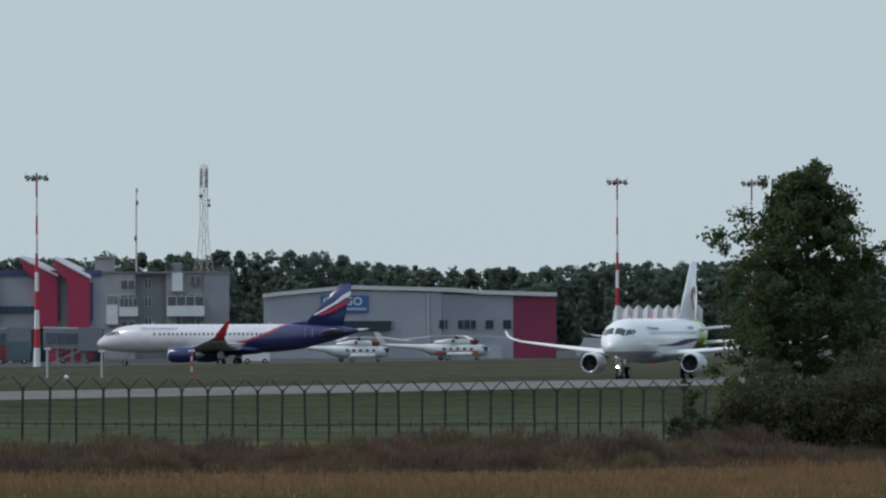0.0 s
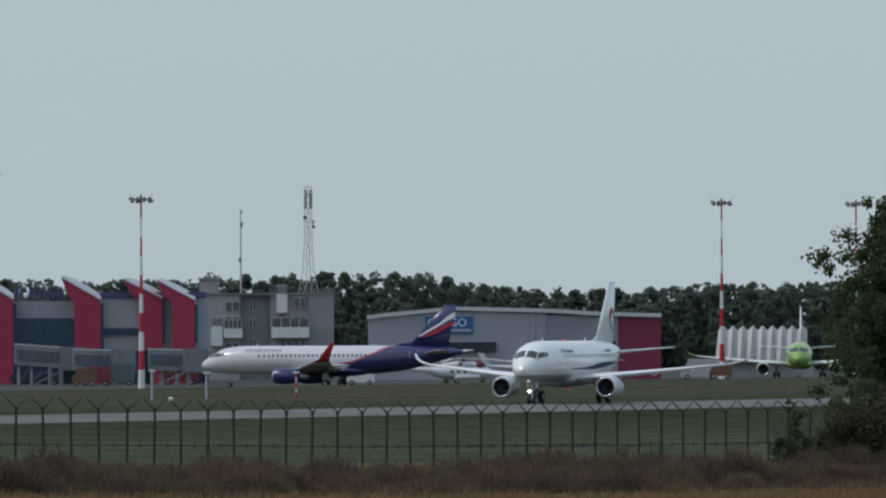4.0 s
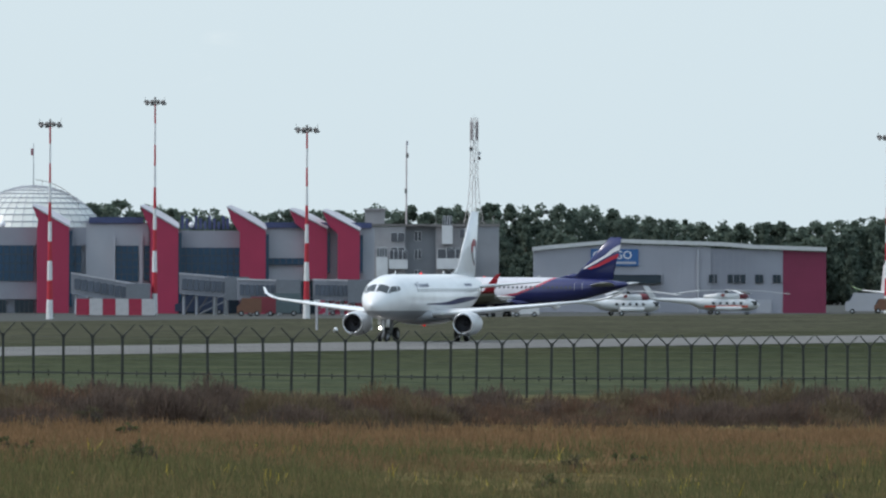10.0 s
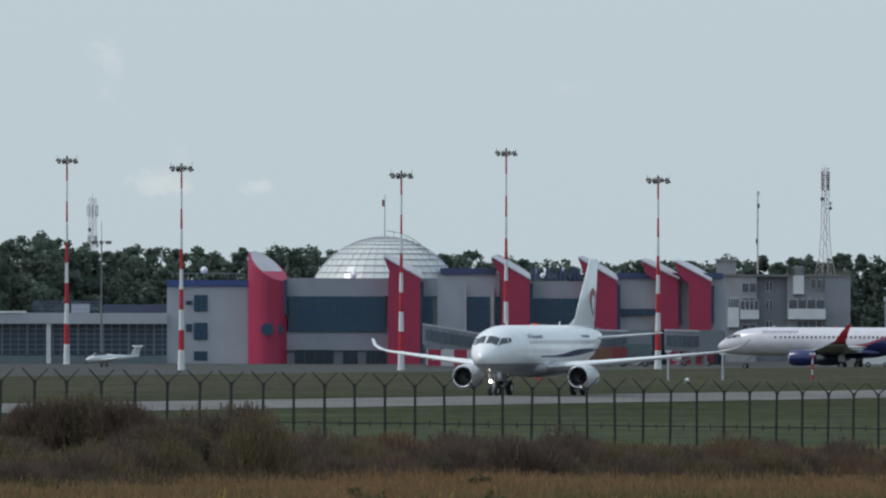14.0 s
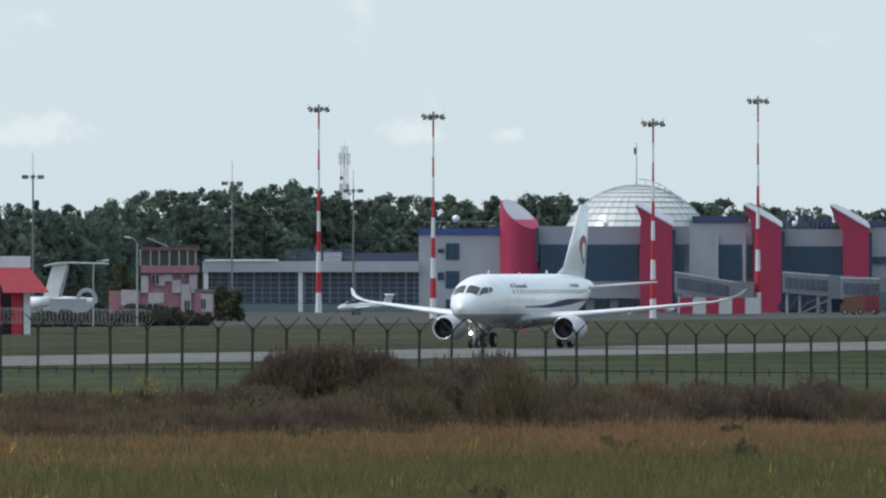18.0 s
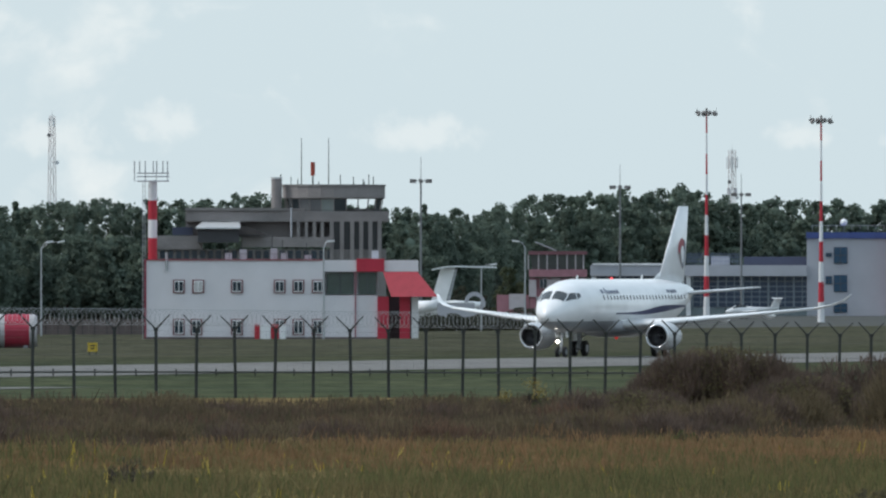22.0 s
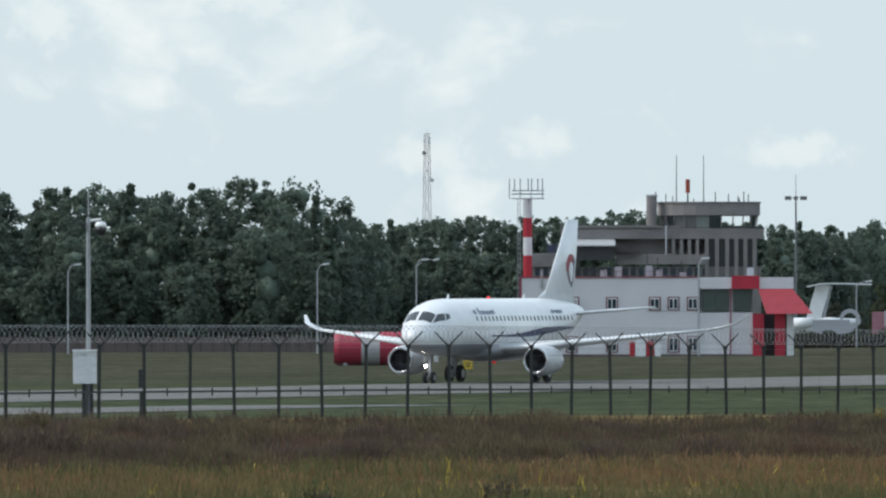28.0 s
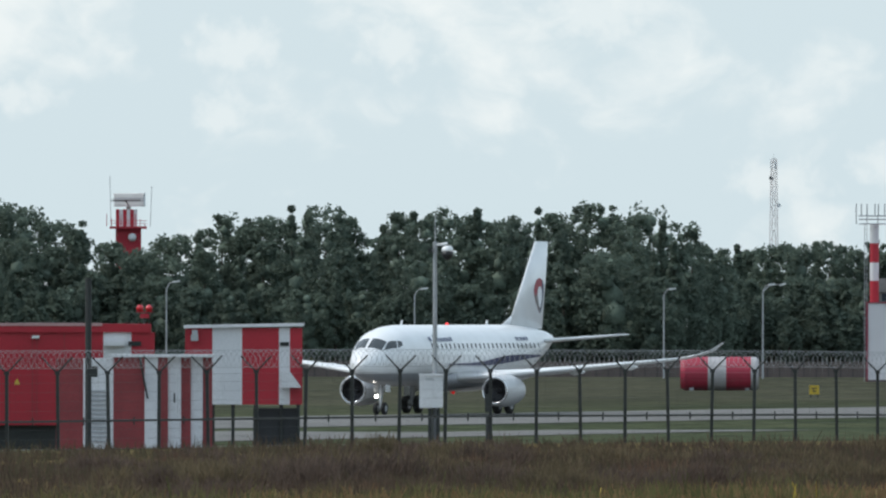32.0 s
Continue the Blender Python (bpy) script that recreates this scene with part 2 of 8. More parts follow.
def ground_material():
    """Mown green grass on the airfield, paled far off for haze, rough tan and olive meadow on the near side of the
    fence.
    """
    m = bpy.data.materials.new("grassland")
    m.use_nodes = True
    nt = m.node_tree
    n, l = nt.nodes.new, nt.links.new
    b = nt.nodes["Principled BSDF"]
    b.inputs["Roughness"].default_value, b.inputs["Specular IOR Level"].default_value = 1.0, 0.0
    tc = n("ShaderNodeTexCoord")
    turn = n("ShaderNodeMapping")
    turn.inputs["Rotation"].default_value = (0, 0, RUNWAY_TURN)
    turn.inputs["Scale"].default_value = (1.0, 0.22, 1.0)
    l(tc.outputs["Object"], turn.inputs["Vector"])

    def grain(scale, detail, lo, hi, vec):
        t = n("ShaderNodeTexNoise")
        t.inputs["Scale"].default_value, t.inputs["Detail"].default_value = scale, detail
        l(vec, t.inputs["Vector"])
        r = n("ShaderNodeValToRGB")
        r.color_ramp.elements[0].position, r.color_ramp.elements[1].position = 0.36, 0.64
        r.color_ramp.elements[0].color, r.color_ramp.elements[1].color = (*lo, 1), (*hi, 1)
        l(t.outputs["Fac"], r.inputs["Fac"])
        return r.outputs["Color"]

    def blend(a, c, f=None, mode="MIX"):
        x = n("ShaderNodeMix")
        x.data_type, x.blend_type = "RGBA", mode
        x.inputs[0].default_value = 1.0
        l(a, x.inputs[6])
        l(c, x.inputs[7])
        if f is not None:
            l(f, x.inputs[0])
        return x.outputs[2]

    field = grain(0.05, 8, (0.038, 0.048, 0.030), (0.064, 0.068, 0.043), tc.outputs["Object"])
    # far grass mixed greyer and paler: haze put into the colour
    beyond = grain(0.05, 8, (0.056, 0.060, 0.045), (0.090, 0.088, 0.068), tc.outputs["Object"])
    meadow = grain(0.12, 8, (0.104, 0.086, 0.046), (0.196, 0.142, 0.073), tc.outputs["Object"])
    dot = n("ShaderNodeVectorMath")
    dot.operation = "DOT_PRODUCT"
    dot.inputs[1].default_value = (SIN_R, COS_R, 0)
    l(tc.outputs["Object"], dot.inputs[0])
    edge = n("ShaderNodeMapRange")
    edge.inputs["From Min"].default_value, edge.inputs["From Max"].default_value = 178, 190
    l(dot.outputs["Value"], edge.inputs["Value"])
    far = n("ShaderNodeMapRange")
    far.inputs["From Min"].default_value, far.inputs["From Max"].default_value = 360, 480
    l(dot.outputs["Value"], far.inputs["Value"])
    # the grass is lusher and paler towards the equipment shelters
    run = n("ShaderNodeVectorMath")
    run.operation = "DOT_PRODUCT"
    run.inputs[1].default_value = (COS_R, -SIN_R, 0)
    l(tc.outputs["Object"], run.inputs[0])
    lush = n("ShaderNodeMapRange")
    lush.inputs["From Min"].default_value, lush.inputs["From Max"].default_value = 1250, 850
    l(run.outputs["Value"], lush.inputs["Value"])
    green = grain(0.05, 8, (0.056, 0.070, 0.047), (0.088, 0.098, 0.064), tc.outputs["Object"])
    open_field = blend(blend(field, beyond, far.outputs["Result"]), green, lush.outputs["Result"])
    col = blend(meadow, open_field, edge.outputs["Result"])
    col = blend(col, grain(0.5, 7, (0.6, 0.6, 0.6), (1.25, 1.22, 1.15), tc.outputs["Object"]), mode="MULTIPLY")
    col = blend(col, grain(0.9, 4, (0.75, 0.78, 0.75), (1.15, 1.15, 1.1), turn.outputs["Vector"]), mode="MULTIPLY")
    l(col, b.inputs["Base Color"])
    return m


GRASS = ground_material()
PAVING = mat("runway_concrete", (0.15, 0.147, 0.14), 0.9, vary=0.22, scale=0.06, fine=0.5, gloss=0.1)
APRON = mat("apron_concrete", (0.058, 0.060, 0.056), 0.85, vary=0.15, scale=0.05, fine=0.9, gloss=0.1)
MULLION = mat("dark_mullion", (0.05, 0.06, 0.07), 0.5)

q_steps = list(range(-4000, 200, 600)) + list(range(200, 1000, 12)) + list(range(1000, 3200, 60)) + list(range(3200, 5001, 600))
p_steps = [-4000, -1500, -500, -100, -30, 0, 20, 40, 60, 80, 100, 120, 140, 160, 181, 205, 230, 265, 300, 320, 338, 342, 356, 370, 384, 398, 402, 440, 500, 550, 600, 630, 655, 672, 690, 760, 900, 1300, 2200, 5000]
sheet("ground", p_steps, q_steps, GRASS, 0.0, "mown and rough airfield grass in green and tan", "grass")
sheet("runway", [347, 356, 370, 384, 392], list(range(200, 3000, 25)), PAVING, 0.03, "long pale grey concrete runway with worn joints", "runway")
sheet("access_road", [316, 323, 331], list(range(240, 862, 8)), PAVING, 0.03, "narrow grey concrete service road beside the runway", "road")
sheet("road_junction", [331.2, 336, 341.8], list(range(240, 842, 8)), PAVING, 0.035, "grey concrete junction joining road and runway", "road")
sheet("shelter_pad", [184, 190, 197], list(range(380, 485, 6)), PAVING, 0.03, "pale concrete pad under the equipment shelters", "pavement")
sheet("apron", [694, 760, 900], list(range(2050, 3400, 50)), APRON, 0.03, "grey concrete apron before the terminal", "apron")


# ---- aircraft ----
PROFILE = [(0.0, 0.06, 2.66, 2.78), (0.15, 0.34, 2.42, 3.05), (0.4, 0.58, 2.2, 3.32), (1.0, 0.97, 1.96, 3.80), (1.6, 1.2, 1.83, 4.2), (2.2, 1.38, 1.75, 4.55),
           (3.0, 1.55, 1.68, 4.85), (4.2, 1.69, 1.61, 5.03), (5.5, 1.73, 1.6, 5.1), (9, 1.73, 1.6, 5.1), (13, 1.73, 1.6, 5.1), (17, 1.73, 1.6, 5.1),
           (20, 1.73, 1.62, 5.1), (23, 1.58, 1.95, 5.1), (25, 1.32, 2.45, 5.03), (27, 0.98, 3.05, 4.9), (28.6, 0.62, 3.6, 4.72), (29.6, 0.34, 4.0, 4.55), (29.94, 0.2, 4.12, 4.45)]


def hull(st, phi, s):
    """A point of the fuselage: station from the nose, angle from the top, scale."""
    cols = list(zip(*PROFILE))
    w, lo, hi = (float(np.interp(st, cols[0], cols[i])) for i in (1, 2, 3))
    return Vector((-st * s[0], w * math.sin(phi) * s[1], ((lo + hi) / 2 + (hi - lo) / 2 * math.cos(phi)) * s[3]))


def patch(corners, s, side=1, lift=0.012, n=5):
    """A thin curved pane laid on the hull; corners as (station, degrees from the top)."""
    bm = bmesh.new()
    g = []
    for i in range(n + 1):
        row = []
        for j in range(n + 1):
            u, v = i / n, j / n
            st = (1 - u) * ((1 - v) * corners[0][0] + v * corners[3][0]) + u * ((1 - v) * corners[1][0] + v * corners[2][0])
            ph = (1 - u) * ((1 - v) * corners[0][1] + v * corners[3][1]) + u * ((1 - v) * corners[1][1] + v * corners[2][1])
            p = hull(st, radians(ph), s)
            c = hull(st + 0.3, 0, s)
            c = Vector((c.x, 0, (hull(st, 0, s).z + hull(st, math.pi, s).z) / 2))
            q = p + (p - c).normalized() * lift
            row.append(bm.verts.new((q.x, q.y * side, q.z)))
        g.append(row)
    for i in range(n):
        for j in range(n):
            bm.faces.new((g[i][j], g[i + 1][j], g[i + 1][j + 1], g[i][j + 1]))
    return bm


def foil(x_le, chord, y, z, t, upright=False):
    """An aerofoil outline at a span station, 16 points."""
    pts = []
    for i in range(16):
        a = 2 * math.pi * i / 16
        c = 0.5 * (1 - math.cos(a))
        h = t * chord * (1.7 * math.sqrt(max(c, 0)) * (1 - c) + 0.01) * (1 if a < math.pi else -0.7) * 0.75
        pts.append((-(x_le + c * chord), y + h, z) if upright else (-(x_le + c * chord), y, z + h))
    return pts


def lifting(bm, rows, s, side=1, upright=False):
    rings = []
    for x, c, y, z, t in rows:
        rings.append([(px * s[0], py * (s[1] if upright else s[2]) * side, pz * s[3]) for px, py, pz in foil(x, c, y, z, t, upright)])
    return loft(bm, rings)


def wheel(parent, name, x, y, r, w, s):
    bm = bmesh.new()
    prof = [(-w / 2, r * 0.55), (-w / 2, r * 0.85), (-w * 0.35, r), (w * 0.35, r), (w / 2, r * 0.85), (w / 2, r * 0.55)]
    loft(bm, [[(r_ * math.cos(2 * math.pi * i / 18), yy, r_ * math.sin(2 * math.pi * i / 18)) for i in range(18)] for yy, r_ in prof])
    ob = part(name, bm, BLACK, parent, smooth=True)
    ob.matrix_basis = pose(x, y, r)
    hub = bmesh.new()
    loft(hub, [[(r * 0.5 * math.cos(2 * math.pi * i / 12), yy, r * 0.5 * math.sin(2 * math.pi * i / 12)) for i in range(12)] for yy in (-w * 0.52, w * 0.52)])
    part("rim", hub, STEEL, ob)
    return ob


def paint(name, base, low=None, line=(), edge=None, band=0.04, rough=0.28):
    """Gloss aircraft paint; below a line of (x, z) points a second colour with an edge stripe."""
    m = bpy.data.materials.new(name)
    m.use_nodes = True
    nt = m.node_tree
    n, l = nt.nodes.new, nt.links.new
    b = nt.nodes["Principled BSDF"]
    b.inputs["Roughness"].default_value = rough
    b.inputs["Coat Weight"].default_value = 0.3
    tc = n("ShaderNodeTexCoord")
    noi = n("ShaderNodeTexNoise")
    noi.inputs["Scale"].default_value, noi.inputs["Detail"].default_value = 0.9, 6
    l(tc.outputs["Object"], noi.inputs["Vector"])
    grime = n("ShaderNodeMapRange")
    grime.inputs["From Min"].default_value, grime.inputs["From Max"].default_value = 0.3, 0.7
    grime.inputs["To Min"].default_value, grime.inputs["To Max"].default_value = 0.92, 1.03
    l(noi.outputs["Fac"], grime.inputs["Value"])
    color = n("ShaderNodeRGB")
    color.outputs[0].default_value = (*base, 1)
    top = color.outputs[0]
    if low:
        sep = n("ShaderNodeSeparateXYZ")
        l(tc.outputs["Object"], sep.inputs[0])
        # height of the border by the length along the hull
        run, rise_, high = n("ShaderNodeMapRange"), n("ShaderNodeValToRGB"), n("ShaderNodeMath")
        run.inputs["From Min"].default_value, run.inputs["From Max"].default_value = line[0][0], line[-1][0]
        l(sep.outputs["X"], run.inputs["Value"])
        l(run.outputs["Result"], rise_.inputs["Fac"])
        for i, (x, z) in enumerate(line):
            at = (x - line[0][0]) / (line[-1][0] - line[0][0])
            stop = rise_.color_ramp.elements[0] if i == 0 else rise_.color_ramp.elements[-1] if i == len(line) - 1 else rise_.color_ramp.elements.new(at)
            stop.position, stop.color = at, (z / 8, z / 8, z / 8, 1)
        high.operation, high.inputs[1].default_value = "MULTIPLY", 8.0
        l(rise_.outputs["Color"], high.inputs[0])
        sub = n("ShaderNodeMath")
        sub.operation = "SUBTRACT"
        l(high.outputs[0], sub.inputs[0])
        l(sep.outputs["Z"], sub.inputs[1])
        ramp = n("ShaderNodeValToRGB")
        ramp.color_ramp.interpolation = "CONSTANT"
        e = ramp.color_ramp.elements
        e[0].position, e[0].color = 0.0, (*base, 1)
        e[1].position, e[1].color = 0.5, (*low, 1)
        if edge:
            k = e.new(0.5 - band)
            k.color = (*edge, 1)
        sc = n("ShaderNodeMapRange")
        sc.inputs["From Min"].default_value, sc.inputs["From Max"].default_value = -1.5, 1.5
        l(sub.outputs[0], sc.inputs["Value"])
        l(sc.outputs["Result"], ramp.inputs["Fac"])
        top = ramp.outputs["Color"]
    mul = n("ShaderNodeMix")
    mul.data_type, mul.blend_type = "RGBA", "MULTIPLY"
    mul.inputs[0].default_value = 1.0
    l(top, mul.inputs[6])
    l(grime.outputs["Result"], mul.inputs[7])
    l(mul.outputs[2], b.inputs["Base Color"])
    return m


PLANE_WHITE = paint("plane_white", (0.80, 0.81, 0.82))
# grey belly paint, its border set higher to paint in underside shade
PLANE_BELLY = paint("plane_white_grey_shaded_belly", (0.80, 0.81, 0.82), (0.30, 0.31, 0.33), ((-30.0, 2.35), (0.0, 2.35)))
SILVER_BLUE = paint("silver_and_navy", (0.60, 0.59, 0.63), (0.026, 0.030, 0.115), ((-34.0, 7.9), (-30.5, 6.9), (-28.4, 5.75), (-26.0, 4.5), (-22.9, 3.35), (-19.0, 2.75), (-16.0, 2.4), (-12.0, 1.7), (-8.0, 1.0)), (0.42, 0.045, 0.075), band=0.10)
NAVY = paint("navy_paint", (0.020, 0.028, 0.12))
LIME = paint("lime_green_paint", (0.26, 0.42, 0.09))
COCKPIT = mat("cockpit_glass", (0.055, 0.062, 0.068), 0.08, vary=0.2)
CABIN_GLASS = mat("cabin_window_glass", (0.07, 0.075, 0.085), 0.2, vary=0.2)
NACELLE = mat("nacelle_paint", (0.56, 0.57, 0.58), 0.35, 0.1, vary=0.08)
LIP = mat("polished_intake_lip", (0.7, 0.7, 0.72), 0.2, 0.9, vary=0.05)
FAN = mat("fan_blades", (0.03, 0.03, 0.035), 0.5, 0.5, vary=0.4)
FLAG_RED = mat("flag_red", (0.40, 0.018, 0.035), 0.4)
EMBLEM_RED = mat("emblem_crimson", (0.30, 0.022, 0.045), 0.4)
FLAG_WHITE = mat("flag_white", (0.75, 0.75, 0.77), 0.4)
STRIPE = mat("navy_stripe", (0.016, 0.02, 0.075), 0.5)
TITLE_BLUE = mat("faded_blue_lettering", (0.13, 0.15, 0.23), 0.5)
TEXT_GREY = mat("dark_lettering", (0.07, 0.08, 0.13), 0.5)
HEADLIGHT = mat("landing_light", (1.0, 0.95, 0.85), 0.3, glow=9.0)
BEACON = mat("red_beacon", (0.9, 0.03, 0.03), 0.3, glow=0.25)


WING_LONG = ((10.6, 6.9, 1.2, 2.0, 0.13), (12.7, 4.6, 4.9, 2.32, 0.12), (15.3, 3.0, 9.0, 2.76, 0.11), (17.6, 1.85, 12.6, 3.16, 0.10))
TIP_LONG = ((17.6, 1.85, 12.6, 3.16, 0.0, 0.10), (18.25, 1.4, 13.4, 3.3, 0.06, 0.09), (18.95, 1.0, 14.0, 3.3, 0.32, 0.08), (19.9, 0.45, 14.4, 3.3, 0.78, 0.07))
WING_SHORT = ((10.6, 6.9, 1.2, 2.0, 0.13), (12.7, 4.5, 4.9, 2.32, 0.12), (15.0, 3.0, 9.0, 2.76, 0.11), (17.0, 1.85, 12.5, 3.16, 0.10))
TIP_SHORT = ((17.0, 1.85, 12.5, 3.16, 0.0, 0.10), (17.5, 1.45, 13.15, 3.3, 0.06, 0.09), (18.1, 1.0, 13.6, 3.3, 0.32, 0.08), (18.8, 0.45, 13.9, 3.3, 0.78, 0.07))
TIP_UPRIGHT = ((17.0, 1.85, 12.5, 3.16, 0.0, 0.10), (17.75, 1.2, 12.85, 3.25, 0.08, 0.09), (18.45, 0.85, 13.05, 3.3, 0.45, 0.08), (19.3, 0.42, 13.3, 3.3, 0.84, 0.07))
FIN_TALL = ((23.0, 5.6, 4.85, 0.10), (25.3, 3.85, 7.5, 0.095), (27.35, 2.15, 9.92, 0.09))
FIN_SLIM = ((23.5, 4.7, 4.85, 0.10), (25.75, 2.95, 7.5, 0.095), (27.86, 1.34, 10.05, 0.09))


def airliner(name, m, label, s, hull_mat, fin_mat, wing_mat, tip_mat, nacelle_mat, tip_up=1.0, windows=26, belly=True, lit=False, wings=WING_SHORT, tips=TIP_SHORT, fin_rows=FIN_TALL):
    """A twin-jet on its wheels, nose at the origin, flying towards +x. s: scale of length, hull width, span, height."""
    ob = root(name, m, label, "airplane")
    N = 36
    cols = list(zip(*PROFILE))
    sts = sorted(set(list(cols[0]) + [0.07, 0.25, 0.7, 1.3, 1.9, 2.6, 3.6, 21.5, 24, 26, 28]))
    bm = bmesh.new()
    loft(bm, [[hull(st, 2 * math.pi * i / N, s) for i in range(N)] for st in sts])
    part("fuselage", bm, hull_mat, ob, smooth=True)
    if belly:
        bm = bmesh.new()
        loft(bm, [[(-(st) * s[0], w * math.sin(2 * math.pi * i / 20) * s[1], (2.0 + h * math.cos(2 * math.pi * i / 20)) * s[3]) for i in range(20)]
                  for st, w, h in ((9.6, 0.5, 0.2), (10.6, 1.6, 0.58), (12, 1.86, 0.72), (16.5, 1.86, 0.74), (18.4, 1.5, 0.55), (19.6, 0.6, 0.25))])
        part("wing_fairing", bm, hull_mat, ob, smooth=True)
    for side in (1, -1):
        bm = bmesh.new()
        lifting(bm, wings, s, side)
        wing = part("wing", bm, wing_mat, ob, smooth=True)
        bm = bmesh.new()
        lifting(bm, [(x, c, y, z + up * tip_up, t) for x, c, y, z, up, t in tips], s, side)
        part("winglet", bm, tip_mat, wing, smooth=True)
        for y in (3.4, 6.4, 9.2):
            x = 13.6 + 0.42 * y
            zc = 2.0 + (y - 1.2) * 0.103
            bm = bmesh.new()
            loft(bm, [[(-(x + a) * s[0], (y + r * math.cos(2 * math.pi * i / 8)) * side * s[2], (zc - 0.14 + 1.3 * r * math.sin(2 * math.pi * i / 8)) * s[3]) for i in range(8)]
                      for a, r in ((0, 0.03), (0.6, 0.14), (1.6, 0.15), (2.6, 0.03))])
            part("flap_fairing", bm, wing_mat, wing, smooth=True)
        # tailplane
        bm = bmesh.new()
        lifting(bm, [(25.6, 3.1, 0.5, 4.1, 0.1), (28.3, 1.35, 5.1, 4.52, 0.09)], s, side)
        part("tailplane", bm, wing_mat, ob, smooth=True)
        # engine
        ey, ez, ex = 4.36 * side * s[2], 1.36 * s[3], -9.8 * s[0]
        k = (s[0] + s[3]) / 2 * 0.95
        bm = bmesh.new()
        ring = lambda x, r: [(ex - x * k, ey + r * k * math.cos(2 * math.pi * i / 28), ez + r * k * math.sin(2 * math.pi * i / 28)) for i in range(28)]
        loft(bm, [ring(0.10, 0.84), ring(0.5, 0.94), (ring(1.4, 0.98)), ring(2.6, 0.9), ring(3.4, 0.72), ring(3.4, 0.6), ring(2.6, 0.62)], caps=False)
        eng = part("engine", bm, nacelle_mat, ob, smooth=True)
        bm = bmesh.new()
        loft(bm, [ring(0.12, 0.845), ring(0.02, 0.82), ring(0.0, 0.78), ring(0.05, 0.72), ring(0.25, 0.69)], caps=False)
        part("intake_lip", bm, LIP, eng, "polished metal intake lip", smooth=True)
        bm = bmesh.new()
        loft(bm, [ring(0.24, 0.69), ring(0.8, 0.70), ring(0.82, 0.05)], caps=False)
        loft(bm, [ring(0.45, 0.02), ring(0.6, 0.14), ring(0.82, 0.2)])
        part("fan", bm, FAN, eng, "dark fan and spinner", smooth=True)
        bm = bmesh.new()
        loft(bm, [ring(2.8, 0.5), ring(3.6, 0.42), ring(4.2, 0.28), ring(4.5, 0.08)])
        part("exhaust_cone", bm, STEEL, eng, smooth=True)
        bm = bmesh.new()
        y0 = ey
        loft(bm, [[(-(10.6) * s[0], y0 - 0.1, ez + 0.9 * k), (-(10.6) * s[0], y0 + 0.1, ez + 0.9 * k), (-13.6 * s[0], y0 + 0.12, ez + 0.7 * k), (-13.6 * s[0], y0 - 0.12, ez + 0.7 * k)],
                  [(-(11.9) * s[0], y0 - 0.08, 2.3 * s[3]), (-(11.9) * s[0], y0 + 0.08, 2.3 * s[3]), (-14.2 * s[0], y0 + 0.12, 2.25 * s[3]), (-14.2 * s[0], y0 - 0.12, 2.25 * s[3])]])
        part("pylon", bm, nacelle_mat, eng)
        # main gear
        gx, gy = -15.2 * s[0], 2.8 * side * s[2]
        gear = part("main_gear", tubes([((gx, gy, 0.5), (gx, gy, 2.1 * s[3]), 0.13, 0.16), ((gx, gy, 1.2), (gx, gy * 0.55, 1.9 * s[3]), 0.07), ((gx, gy - 0.45, 0.52), (gx, gy + 0.45, 0.52), 0.09)]), STEEL, ob)
        for o in (-0.36, 0.36):
            wheel(gear, "wheel", gx, gy + o, 0.53, 0.34, s)
        part("gear_door", boxes((gx - 0.5, gx + 0.5, gy + side * 0.30 - 0.02, gy + side * 0.30 + 0.02, 1.0, 1.9)), wing_mat, gear)
        # windshield and cabin windows
        for cs in (((0.98, 4), (1.28, 48), (2.02, 40), (1.82, 4)), ((1.36, 52), (2.45, 66), (2.72, 50), (2.12, 42)), ((2.55, 66.5), (3.08, 65), (3.12, 56), (2.8, 51))):
            part("windshield", patch(cs, s, side), COCKPIT, ob, "dark cockpit window pane", smooth=True)
        first = None
        for i in range(windows):
            x = 7.2 + i * 16.6 / (windows - 1)
            if first is None:
                first = part("cabin_window", patch(((6.94, 77), (7.18, 77), (7.18, 67), (6.94, 67)), s, side, n=2), CABIN_GLASS, ob)
                x0 = 7.06
            else:
                again(first, pose(-(x - x0) * s[0], 0, 0), ob)
        for st in (5.4, 24.2):
            for a, b2, c, d in ((st, st + 0.025, 52, 98), (st + 0.85, st + 0.875, 52, 98)):
                part("door_edge", patch(((a, d), (b2, d), (b2, c), (a, c)), s, side, 0.006, 6), NACELLE, ob)
    # fin
    bm = bmesh.new()
    lifting(bm, [(x, c, 0, z, t) for x, c, z, t in fin_rows], s, 1, True)
    fin = part("fin", bm, fin_mat, ob, smooth=True)
    bm = bmesh.new()
    lifting(bm, [(21.6, 3.0, 0, 4.95, 0.05), (23.6, 1.3, 0, 5.6, 0.05)], s, 1, True)
    part("fin_fillet", bm, fin_mat, ob, smooth=True)
    # nose gear
    nx = -3.2 * s[0]
    gear = part("nose_gear", tubes([((nx, 0, 0.35), (nx - 0.1, 0, 1.8 * s[3]), 0.09, 0.11), ((nx, 0, 1.0), (nx - 0.9, 0, 1.8), 0.05), ((nx, -0.3, 0.36), (nx, 0.3, 0.36), 0.06)]), STEEL, ob)
    for o in (-0.24, 0.24):
        wheel(gear, "wheel", nx, o, 0.36, 0.22, s)
    for y in (-0.345, 0.345):
        part("gear_door", boxes((nx - 0.6, nx + 0.1, y - 0.015, y + 0.015, 1.3, 1.75)), wing_mat, gear)
